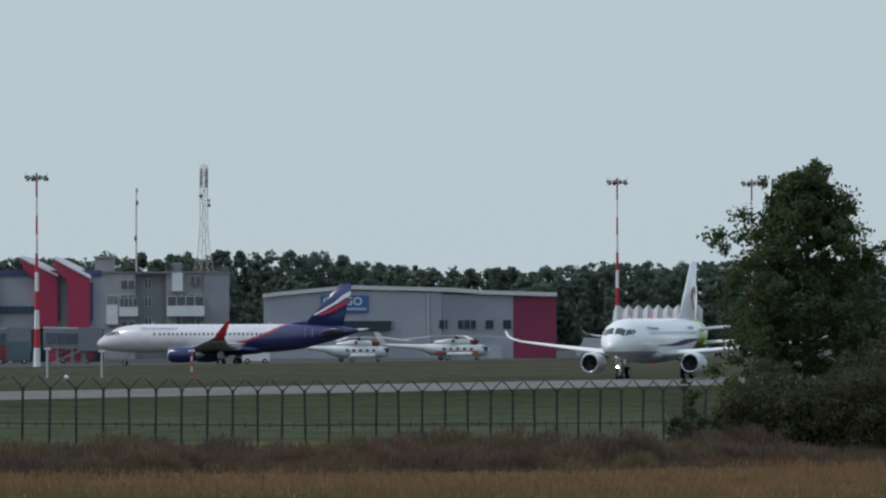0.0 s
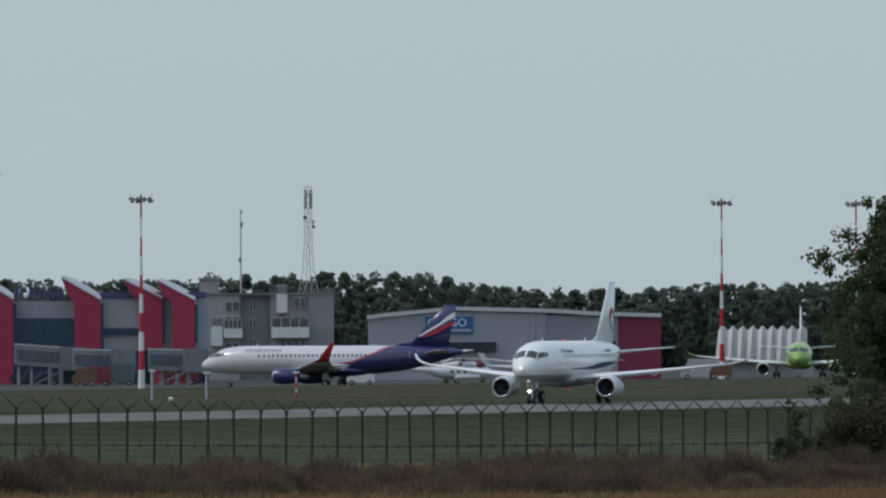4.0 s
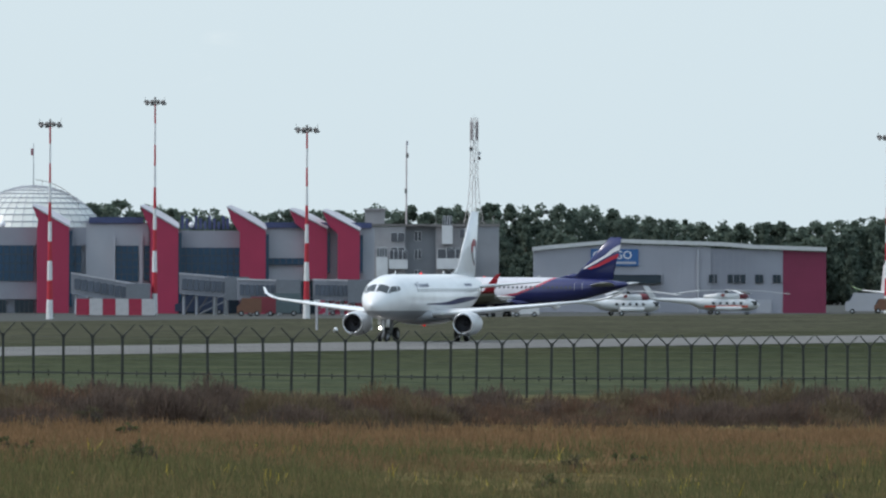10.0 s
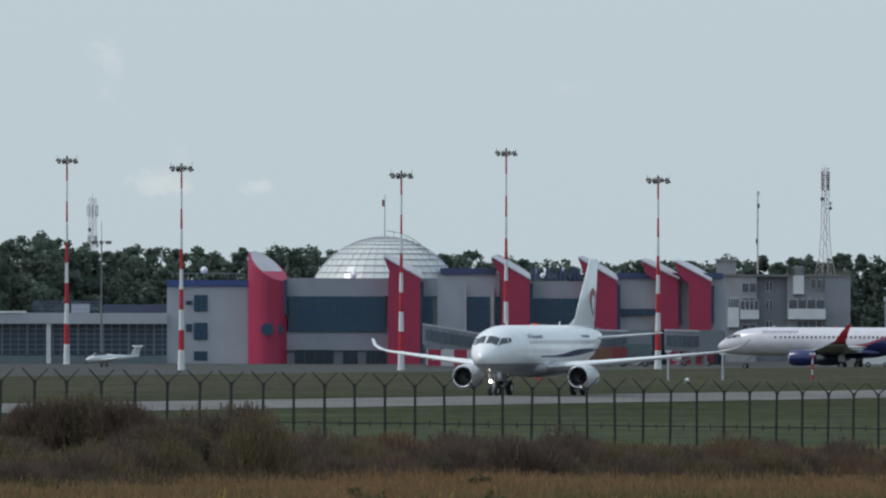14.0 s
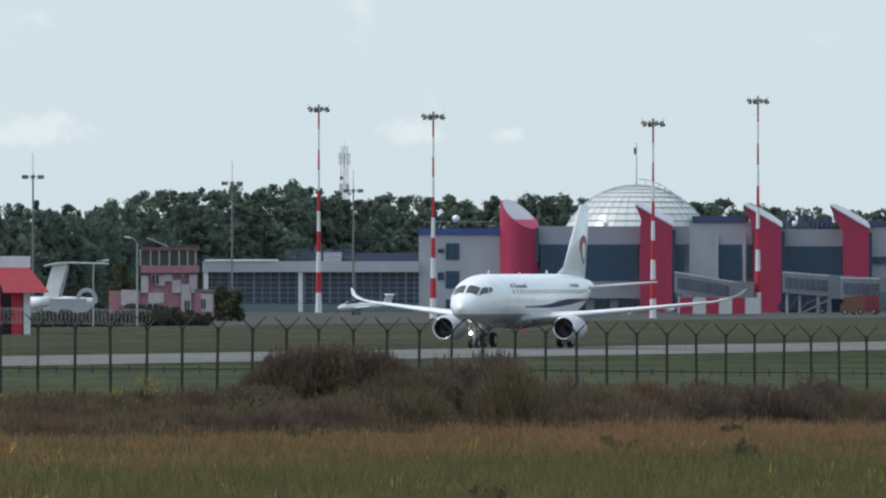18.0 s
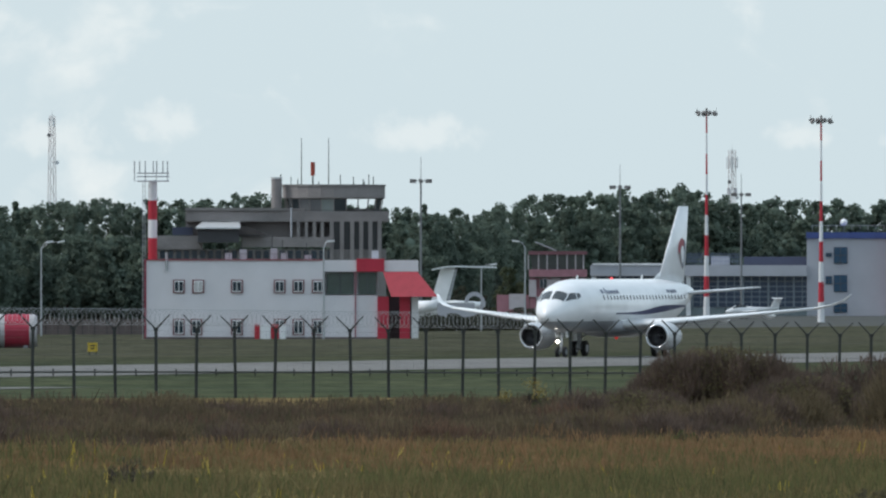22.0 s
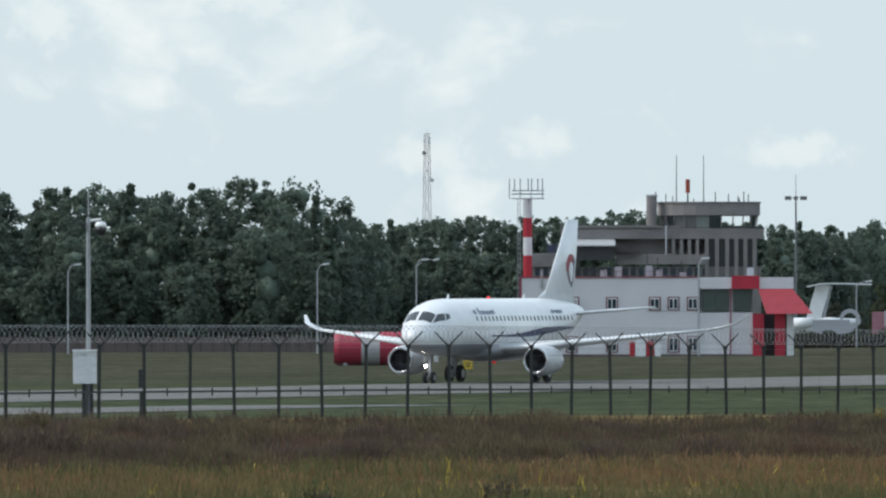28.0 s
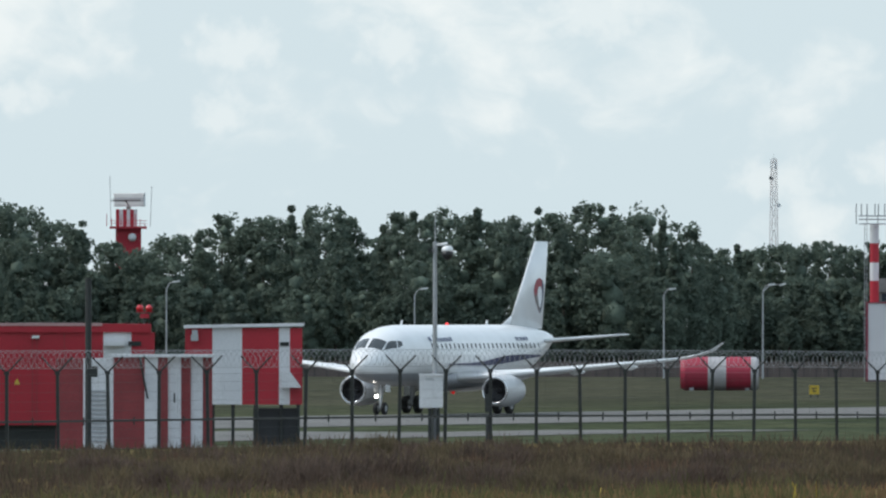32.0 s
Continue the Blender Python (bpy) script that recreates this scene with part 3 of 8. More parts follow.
    if lit:
        bm = bmesh.new()
        bmesh.ops.create_uvsphere(bm, u_segments=12, v_segments=8, radius=0.10, matrix=Matrix.Translation((nx + 0.25, -0.15, 1.05)))
        part("taxi_light", bm, HEADLIGHT, gear, "bright white taxi light", smooth=True)
    bm = bmesh.new()
    bmesh.ops.create_uvsphere(bm, u_segments=10, v_segments=6, radius=0.12, matrix=Matrix.Translation((-13.5 * s[0], 0, 5.12 * s[3])))
    part("beacon", bm, BEACON, ob, "small red beacon")
    bm = bmesh.new()
    bmesh.ops.create_uvsphere(bm, u_segments=10, v_segments=6, radius=0.12, matrix=Matrix.Translation((-14.5 * s[0], 0, 1.24 * s[3])))
    part("beacon", bm, BEACON, ob, "small red beacon")
    for st in (6.2, 19.5):
        part("antenna", prism([(-st * s[0], 5.05 * s[3]), (-(st + 0.35) * s[0], 5.05 * s[3]), (-(st + 0.42) * s[0], 5.36 * s[3]), (-(st + 0.22) * s[0], 5.36 * s[3])], -0.02, 0.02), wing_mat, ob)
    return ob, fin


def side_strip(pts_top, pts_bot, y_of, side, thick=0.012):
    """A thin painted strip upright on a side; pts as (x, z)."""
    bm = bmesh.new()
    a = [bm.verts.new((x, y_of(x, z) * side, z)) for x, z in pts_top]
    b = [bm.verts.new((x, y_of(x, z) * side, z)) for x, z in pts_bot]
    for i in range(len(a) - 1):
        bm.faces.new((a[i], a[i + 1], b[i + 1], b[i]))
    return bm


def hull_y(s, lift=0.012):
    cols = list(zip(*PROFILE))

    def f(x, z):
        st = -x / s[0]
        w, lo, hi = (float(np.interp(st, cols[0], cols[i])) for i in (1, 2, 3))
        c, h = (lo + hi) / 2 * s[3], (hi - lo) / 2 * s[3]
        return w * s[1] * math.sqrt(max(0.02, 1 - ((z - c) / h) ** 2)) + lift
    return f


def fin_y(s, lift=0.02, fin_rows=FIN_TALL):
    les, chords, zs, ts = zip(*fin_rows)

    def f(x, z):
        zz = z / s[3]
        le, ch, t = np.interp(zz, zs, les), np.interp(zz, zs, chords), np.interp(zz, zs, ts)
        c = min(0.98, max(0.02, (-x / s[0] - le) / ch))
        return float(t * ch * (1.7 * math.sqrt(c) * (1 - c) + 0.01) * 0.75) * s[1] + lift
    return f


def shape_on_fin(outline, s, side, n=10, lift=0.02, fin_rows=FIN_TALL):
    """A filled outline on the fin in fine strips; outline as (station, height) of its two edges."""
    up, lo = outline
    f = fin_y(s, lift, fin_rows)
    bm = bmesh.new()
    rows = []
    for (xu, zu), (xl, zl) in zip(up, lo):
        rows.append([bm.verts.new((-(xu + (xl - xu) * j / n) * s[0], f(-(xu + (xl - xu) * j / n) * s[0], (zu + (zl - zu) * j / n) * s[3]) * side, (zu + (zl - zu) * j / n) * s[3])) for j in range(n + 1)])
    for a, b in zip(rows, rows[1:]):
        for j in range(n):
            if len({a[j].co.to_tuple(4), b[j].co.to_tuple(4), b[j + 1].co.to_tuple(4), a[j + 1].co.to_tuple(4)}) == 4:
                bm.faces.new((a[j], a[j + 1], b[j + 1], b[j]))
    return bm


JET_S = (1, 1, 1, 1)
HEADING = math.degrees(math.atan2(SIN_R, -COS_R))


def jet_pose(q):
    x, y = track(370, q - 9.8)
    return pose(x, y, 0.03, 0, 0, HEADING)


jet, jet_fin = airliner("airliner", jet_pose(1439.6), "white regional jet airliner with landing light lit, rolling on the runway", JET_S, PLANE_BELLY, PLANE_WHITE, PLANE_WHITE, PLANE_WHITE, NACELLE, lit=True, wings=WING_LONG, tips=TIP_LONG)
for side in (1, -1):
    f = hull_y(JET_S, 0.028)
    xs = [-9.5 - 0.5 * i for i in range(33)]
    crest = lambda x: 2.88 + 0.55 * (1 / (1 + math.exp((x + 16.5) / 1.4))) - 0.012 * max(0, -x - 19)
    wide = lambda x: 0.09 + 0.34 * math.exp(-((x + 18.5) / 4.2) ** 2)
    part("stripe", side_strip([(x, crest(x)) for x in xs], [(x, crest(x) - wide(x)) for x in xs], f, side), STRIPE, jet, "dark blue swoosh along the side")
    x = -6.9
    for w, h, c in ((0.5, 0.26, TITLE_BLUE), (0.34, 0.36, TITLE_BLUE), (0.28, 0.22, TITLE_BLUE), (0.3, 0.2, TITLE_BLUE), (0.28, 0.2, TITLE_BLUE), (0.28, 0.22, TITLE_BLUE), (0.3, 0.2, TITLE_BLUE), (0.28, 0.22, TITLE_BLUE), (0.28, 0.26, TITLE_BLUE)):
        part("title_bar", side_strip([(x, 4.16 + h), (x - w * 0.8, 4.16 + h)], [(x, 4.16), (x - w * 0.8, 4.16)], f, side), c, jet)
        x -= w + 0.06 + (0.3 if w == 0.5 else 0)
    x = -20.6
    for i in range(7):
        part("title_bar", side_strip([(x, 4.4), (x - 0.2, 4.4)], [(x, 4.2), (x - 0.2, 4.2)], f, side), TITLE_BLUE, jet)
        x -= 0.28 + (0.15 if i == 1 else 0)
    # emblem: a drop with its point down, dark red above, black behind, grey in front, pale in the middle
    across = lambda rows: ([(a, z) for z, a, c in rows], [(c, z) for z, a, c in rows])
    drop = ((7.80, 27.62, 27.9), (7.66, 27.2, 28.4), (7.4, 26.9, 28.6), (7.1, 26.75, 28.62), (6.8, 26.8, 28.58), (6.5, 27.0, 28.5), (6.2, 27.3, 28.36), (5.95, 27.6, 28.2), (5.75, 27.86, 28.0))
    part("emblem", shape_on_fin(across(drop), JET_S, side), EMBLEM_RED, jet_fin, "dark red drop-shaped emblem")
    part("emblem", shape_on_fin(across([(z, 28.2 if z > 6.5 else (a + c) / 2, c) for z, a, c in drop[1:]]), JET_S, side, lift=0.03), TEXT_GREY, jet_fin, "black rear edge of the emblem")
    part("emblem", shape_on_fin(across([(z, a, (a + c) / 2) for z, a, c in drop[4:]]), JET_S, side, lift=0.03), mat("emblem_grey", (0.17, 0.15, 0.15), 0.4), jet_fin, "grey front foot of the emblem")
    part("emblem", shape_on_fin(across(((7.3, 27.62, 27.9), (7.1, 27.36, 28.16), (6.85, 27.3, 28.24), (6.6, 27.42, 28.2), (6.35, 27.58, 28.08), (6.1, 27.74, 27.96))), JET_S, side, lift=0.045), FLAG_WHITE, jet_fin, "pale middle of the emblem")

# navy and silver airliner at its stand
LINER_S = (1.297, 1.14, 1.288, 1.144)
GREEN_S = (1.255, 1.14, 1.288, 1.144)


def stand_pose(b, d, z, turn):
    return facing(b, d, z) @ pose(0, 0, 0, 0, 0, turn)


liner, liner_fin = airliner("airliner", stand_pose(489.5, 2490, -2.47, 161), "silver airliner with navy rear and red winglets, parked at the terminal", LINER_S, SILVER_BLUE, NAVY, mat("wing_grey", (0.46, 0.47, 0.48), 0.45), FLAG_RED, NAVY, tip_up=2.6, windows=34, tips=TIP_UPRIGHT, fin_rows=FIN_SLIM)
for side in (1, -1):
    f = hull_y(LINER_S)
    part("flag_band", shape_on_fin(([(24.9, 6.3), (26.0, 7.0), (27.2, 7.75), (27.5, 8.02), (28.2, 8.7), (29.1, 9.2)], [(25.0, 6.15), (26.1, 6.78), (27.2, 7.46), (27.6, 7.7), (28.3, 8.2), (28.95, 8.5)]), LINER_S, side, fin_rows=FIN_SLIM), FLAG_WHITE, liner_fin, "white flag wave")
    part("flag_band", shape_on_fin(([(25.3, 6.2), (26.4, 6.72), (27.4, 7.36), (28.2, 7.8), (28.9, 8.1)], [(25.6, 6.12), (26.6, 6.42), (27.3, 6.8), (28.0, 7.2), (28.75, 7.6)]), LINER_S, side, fin_rows=FIN_SLIM), FLAG_RED, liner_fin, "red flag wave")
    for i in range(13):
        x = -7.1 - i * 0.42
        part("title_bar", side_strip([(x, 5.34), (x - 0.3, 5.34)], [(x, 4.98), (x - 0.3, 4.98)], f, side), mat("faded_title_blue", (0.13, 0.13, 0.21), 0.5), liner)

green, _ = airliner("airliner", stand_pose(1538, 2740, -2.47, -90.6), "lime green airliner parked with its nose forward", GREEN_S, LIME, PLANE_WHITE, mat("wing_white", (0.7, 0.71, 0.72), 0.4), LIME, LIME, windows=14)


# ---- perimeter fence ----
def fence():
    q0, step, count = 705.2 + 3.5 * 10, 3.5, 100
    x, y = track(181, q0)
    ob = root("perimeter_fence", Matrix(), "dark mesh perimeter fence with forked posts and razor wire", "fence", kind="structure")
    bm = bmesh.new()
    box(bm, -0.045, 0.045, -0.045, 0.045, -0.3, 2.08)
    box(bm, -0.07, 0.07, -0.06, 0.06, 2.02, 2.12)
    for sx in (-1, 1):
        tube(bm, (0, 0, 2.06), (sx * 0.42, 0.0, 2.5), 0.03, 0.022, 6)
    first = None
    rnd = random.Random(3)
    prev = None
    rails, wires, mesh = bmesh.new(), bmesh.new(), bmesh.new()
    for k in range(count):
        # the posts stand a little unevenly
        q = q0 - (k + float(np.interp(k, [0, 12, 20, 24, 27, 31, 38, 70, 75, 80, 99], [0.12, 0.14, 0.1, 0.02, -0.06, -0.02, 0, 0, 0.04, 0.09, 0.1]))) * step
        x, y = track(181, q)
        z = fence_ground(q)
        lean = rnd.uniform(-1.2, 1.2)
        m = pose(x, y, z, 0, lean, 0)
        if first is None:
            first = part("post", bm, DARK_STEEL, ob)
            first.matrix_basis = m
        else:
            again(first, m, ob)
        c = Vector((x, y, z))
        if prev is not None:
            for h in (0.78,):
                tube(rails, prev + Vector((0, 0, h)), c + Vector((0, 0, h)), 0.04, n=4)
                mid = (prev + c) / 2
                tube(rails, mid + Vector((0, 0, h - 0.12)), mid + Vector((0, 0, h + 0.1)), 0.03, n=4)
            for h in (0.3, 0.55, 1.05, 1.3, 1.55, 1.8, 2.02):
                tube(mesh, prev + Vector((0, 0, h)), c + Vector((0, 0, h)), 0.0035, n=3)
            for j in range(1, 24):
                a = prev.lerp(c, j / 24)
                tube(mesh, a + Vector((0, 0, 0.15)), a + Vector((0, 0, 2.02)), 0.0013, n=3)
            # razor coils, only along the stretch before the control building
            if k > 60:
                for j in range(9):
                    a0 = prev.lerp(c, j / 9) + Vector((0, 0, 2.42))
                    r = 0.25
                    for i in range(10):
                        t0, t1 = 2 * math.pi * i / 10, 2 * math.pi * (i + 1) / 10
                        d = (c - prev) / 9
                        tube(wires, a0 + d * (i / 10) + Vector((0.5 * r * math.cos(t0) * 2, 0, r * math.sin(t0))), a0 + d * ((i + 1) / 10) + Vector((0.5 * r * math.cos(t1) * 2, 0, r * math.sin(t1))), 0.0055, n=3)
        prev = c
    part("rail", rails, DARK_STEEL, ob)
    part("wire", wires, mat("razor_wire", (0.34, 0.35, 0.36), 0.45, 0.4), ob)
    part("mesh_wire", mesh, DARK_STEEL, ob)


fence()


# ---- masts ----
def light_mast(b, d, e_top, label, group="floodlight masts"):
    z0 = ground_z(*spot(b, d))
    h = rise(e_top + 4, d) - z0
    ob = root("floodlight_mast", facing(b, d, z0), label, "light mast", group)
    bands = 10
    for i in range(bands):
        a, c = h * i / bands * 0.985, h * (i + 1) / bands * 0.985
        r = lambda t: 0.50 - 0.37 * min(1.0, t / h / 0.75) ** 0.8
        bm = bmesh.new()
        tube(bm, (0, 0, a), (0, 0, c), r(a), r(c), 12)
        part("pole_section", bm, SIGNAL_RED if i % 2 else OFF_WHITE, ob)
    rows = [((1.35 * math.cos(2 * math.pi * i / 12), 1.35 * math.sin(2 * math.pi * i / 12), h * 0.985), (1.35 * math.cos(2 * math.pi * (i + 1) / 12), 1.35 * math.sin(2 * math.pi * (i + 1) / 12), h * 0.985), 0.07) for i in range(12)]
    rows += [((0, 0, h * 0.97), (1.5 * math.cos(2 * math.pi * i / 6), 1.5 * math.sin(2 * math.pi * i / 6), h * 0.985), 0.05) for i in range(6)]
    rows += [((0, 0, h * 0.975), (0, 0, h + 0.25), 0.16)]
    rows += [((x, 0, h * 0.985), (x * 1.04, 0, h * 0.985 + 0.75), 0.03) for x in (-1.4, 1.4)]
    part("crown_ring", tubes(rows, 5), DARK_CONCRETE, ob)
    lamp = None
    for i in range(10):
        a = 2 * math.pi * i / 10
        m = pose(1.5 * math.cos(a), 1.5 * math.sin(a), h * 0.985 + (0.06 if i % 3 else -0.24), 28, 0, math.degrees(a) - 90)
        if lamp is None:
            bm = boxes((-0.22, 0.22, -0.12, 0.16, -0.16, 0.18), (-0.26, 0.26, -0.16, -0.12, -0.2, 0.22), (-0.04, 0.04, -0.1, 0.0, 0.18, 0.34))
            lamp = part("floodlight", bm, DARK_CONCRETE, ob)
            lamp.matrix_basis = m
        else:
            again(lamp, m, ob)
    return ob


for b, d, e in ((116.8, 2600, 208), (383.8, 2370, 160), (1403.8, 2690, 150), (1640, 2700, 147), (-67.4, 2410, 168), (-453.7, 2400, 180), (-655, 2610, 193)):
    light_mast(b, d, e, "tall red and white banded floodlight mast with a lamp crown")


def lattice_tower(b, d, e_top, widths, label, racks=(), dishes=(), paint_a=None, turn=20):
    """A four-legged lattice tower. widths: half widths by height; racks: (height share, reach, count, panel height, material); dishes: height shares."""
    z0 = ground_z(*spot(b, d))
    h = rise(e_top, d) - z0
    ob = root("lattice_tower", facing(b, d, z0, turn), label, "radio tower")
    w = lambda t: float(np.interp(t / h, *zip(*widths)))
    rows = []
    n = max(8, int(h / 1.5))
    cs = ((-1, -1), (1, -1), (1, 1), (-1, 1))
    for i in range(n):
        a, c = h * i / n, h * (i + 1) / n
        for j, (sx, sy) in enumerate(cs):
            tx, ty = cs[(j + 1) % 4]
            rows.append(((sx * w(a), sy * w(a), a), (sx * w(c), sy * w(c), c), 0.055))
            rows.append(((sx * w(c), sy * w(c), c), (tx * w(c), ty * w(c), c), 0.03))
            rows.append(((sx * w(a), sy * w(a), a), (tx * w(c), ty * w(c), c), 0.03) if i % 2 else ((tx * w(a), ty * w(a), a), (sx * w(c), sy * w(c), c), 0.03))
    part("lattice", tubes(rows, 4), paint_a or MAST_PALE, ob)
    for share, reach, count, tall, m_ in racks:
        ring = []
        for j in range(count):
            a = 2 * math.pi * (j + 0.3) / count
            panel = part("antenna_panel", boxes((-0.12, 0.12, -0.06, 0.06, -tall / 2, tall / 2)), m_, ob)
            panel.matrix_basis = pose(reach * math.cos(a), reach * math.sin(a), h * share, 0, 0, math.degrees(a) - 90)
            ring += [((0, 0, h * share + k), (reach * math.cos(a), reach * math.sin(a), h * share + k), 0.03) for k in (-tall * 0.3, tall * 0.3)]
        part("bracket", tubes(ring, 4), STEEL, ob)
    for i, share in enumerate(dishes):
        side = 1 if i % 2 else -1
        x = side * (w(h * share) + 0.35)
        part("dish", tubes([((x, -0.35, h * share), (x, -0.1, h * share), 0.34, 0.18)], 14), OFF_WHITE if i % 3 else DARK_CONCRETE, ob)
        part("bracket", tubes([((0, 0, h * share), (x, -0.1, h * share), 0.04)], 4), STEEL, ob)
    part("spike", tubes([((0, 0, h), (0, 0, h + 0.9), 0.03, 0.015)], 5), STEEL, ob)
    return ob


MAST_PALE = mat("faded_pink_white_steel", (0.52, 0.47, 0.47), 0.6, 0.1, vary=0.15)
PANEL_GREY = mat("weathered_antenna_panel", (0.30, 0.265, 0.27), 0.6, vary=0.2)
lattice_tower(677.5, 3100, 181, ((0, 2.6), (0.42, 1.35), (0.55, 0.75), (0.68, 0.52), (1, 0.44)), "tall pale lattice telecom tower with panel antennas", racks=((0.93, 0.75, 4, 3.3, PANEL_GREY),), dishes=(0.835, 0.81, 0.83, 0.785), turn=30)
lattice_tower(-610, 3000, 126, ((0, 0.6), (1, 0.42)), "pale lattice telecom tower with many antennas", racks=((0.92, 0.95, 5, 2.0, OFF_WHITE), (0.74, 0.85, 4, 1.2, LIGHT_PANEL), (0.64, 0.8, 3, 0.9, LIGHT_PANEL), (0.5, 0.8, 4, 1.4, OFF_WHITE)), dishes=(0.8, 0.7, 0.56), turn=32)
lattice_tower(-1805, 2900, 186, ((0, 0.75), (0.6, 0.5), (1, 0.34)), "slim pale lattice radio mast rising over the wood", racks=((0.965, 0.5, 3, 1.2, OFF_WHITE),), dishes=(0.9, 0.76, 0.55), turn=26)


# ---- buildings ----
class Site:
    """Plan of a building seen from the stand: bearings and elevations turned into local metres."""

    def __init__(self, b, d, z0=None):
        self.b, self.d = b, d
        self.z0 = ground_z(*spot(b, d)) if z0 is None else z0
        self.m = facing(b, d, self.z0)

    def X(self, b):
        return (b - self.b) * self.d / UNIT

    def Z(self, e):
        return max(0.0, rise(e, self.d) - self.z0)

    def slab(self, b0, b1, e0, e1, y0, y1):
        return (self.X(b0), self.X(b1), y0, y1, self.Z(e0), self.Z(e1))


def glazing(parent, x0, x1, z0, z1, y, nx, nz, glass=None, frame_mat=None, name="window", bar=0.06):
    """A glazed field: each pane a recessed sheet, with frame bars in front."""
    w = part(name, boxes((x0, x1, y + 0.05, y + 0.12, z0, z1)), frame_mat or MULLION, parent)
    pw, ph = (x1 - x0) / nx, (z1 - z0) / nz
    first = None
    for i in range(nx):
        for j in range(nz):
            m = pose(x0 + i * pw, y, z0 + j * ph)
            if first is None:
                first = part("pane", boxes((bar, pw - bar, 0.0, 0.04, bar, ph - bar)), glass or GLASS_DARK, w)
                first.matrix_basis = m
            else:
                again(first, m, w)
    return w


def text_sign(words, size, m, material, parent, depth=0.03):
    cu = bpy.data.curves.new("lettering", "FONT")
    cu.body, cu.size, cu.extrude, cu.align_x, cu.align_y = words, size, depth, "CENTER", "CENTER"
    cu.materials.append(material)
    ob = new("lettering", cu)
    ob.parent = parent
    ob.matrix_basis = m @ pose(0, 0, 0, 90)
    return ob


WING_GLASS = mat("wing_glazing", (0.038, 0.058, 0.098), 0.14, vary=0.35, scale=0.15)
WING_BAR = mat("pale_teal_bar", (0.19, 0.23, 0.26), 0.5)
BLUE_GLASS = mat("blue_tinted_glazing", (0.020, 0.066, 0.125), 0.12, vary=0.3, scale=0.3)
DOME_GLASS = mat("dome_panels", (0.68, 0.68, 0.64), 0.3, 0.0, vary=0.2, scale=0.5, second=(0.62, 0.66, 0.62))
PYLON_ROOF = mat("pylon_roof_grey", (0.44, 0.43, 0.46), 0.6, vary=0.12, scale=0.3)
RED_CLAD = mat("red_cladding", (0.37, 0.026, 0.076), 0.55, vary=0.14, scale=0.2)


FADED_TRIM = mat("faded_trim_red", (0.26, 0.05, 0.075), 0.7, vary=0.25)
DARK_BLUE_TANK = mat("dark_blue_tank", (0.04, 0.05, 0.09), 0.6)
TOWER_GREY = mat("stained_tower_concrete", (0.225, 0.208, 0.205), 0.9, vary=0.3, scale=0.35, bump=0.4)


def red_tower(parent, s, b0, b1, e_base, e_left, e_right, y0=-3.0, beak=0.0, rnd=False):
    """A red pylon with a slanting light-grey roof that rises to a beak."""
    x0, x1 = s.X(b0), s.X(b1)
    zl, zr, zb = s.Z(e_left), s.Z(e_right), s.Z(e_base)
    xb = x0 + beak * (x1 - x0)
    w = x1 - x0
    deep = 6.5
    if rnd:
        cx, cy, rx, ry = (x0 + x1) / 2, y0 + deep / 2, w / 2, deep / 2
        n = 28
        ring = lambda f: [(cx + rx * math.cos(2 * math.pi * i / n), cy + ry * math.sin(2 * math.pi * i / n), f(cx + rx * math.cos(2 * math.pi * i / n), cy + ry * math.sin(2 * math.pi * i / n))) for i in range(n)]
        top = lambda x, y: zl + (zr - zl) * (x - x0) / w + (y - y0 - deep / 2) * 0.42 - 0.1
        bm = bmesh.new()
        loft(bm, [ring(lambda x, y: zb), ring(lambda x, y: top(x, y) - 0.9), ring(top)])
        t = part("red_pylon", bm, RED_CLAD, parent, "dark red rounded pylon", smooth=False)
        bm = bmesh.new()
        loft(bm, [[(cx + (x - cx) * 0.86, cy + (y - cy) * 0.86, z + 0.02) for x, y, z in ring(top)], [(cx + (x - cx) * 0.86, cy + (y - cy) * 0.86, z + 0.12) for x, y, z in ring(top)]])
        part("slanted_roof", bm, PYLON_ROOF, t, "pale grey slanted roof")
    else:
        bm = prism([(xb, zb), (x1, zb), (x1, zr), (x0, zl), (x0 + 0.15 * w, zl - 0.55 * (zl - zr) - 0.4), (xb, zl - (zl - zr) * 0.95 - 0.5)], y0, y0 + deep)
        t = part("red_pylon", bm, RED_CLAD, parent, "dark red pylon with a raised beak")
        bm = bmesh.new()
        a = [(x0 - 0.1, y0 - 0.15, zl + 0.05), (x1 + 0.15, y0 - 0.15, zr), (x1 + 0.15, y0 + 0.7 * deep, zr + 0.75), (x0 + 0.78 * w, y0 + deep, zr + 0.22 * (zl - zr) + 1.0), (x0 + 0.4 * w, y0 + deep, zr + 0.6 * (zl - zr) + 0.95), (x0 + 0.1 * w, y0 + 0.6 * deep, zl + 0.25)]
        loft(bm, [a, [(x, y, z + 0.18) for x, y, z in a]])
        part("slanted_roof", bm, PYLON_ROOF, t, "pale grey slanted roof")
        part("glass_strip", boxes((x1 + 0.0, x1 + 0.5, y0 + 1.0, y0 + deep, zb + 1, zr - 0.5)), BLUE_GLASS, t)
    return t


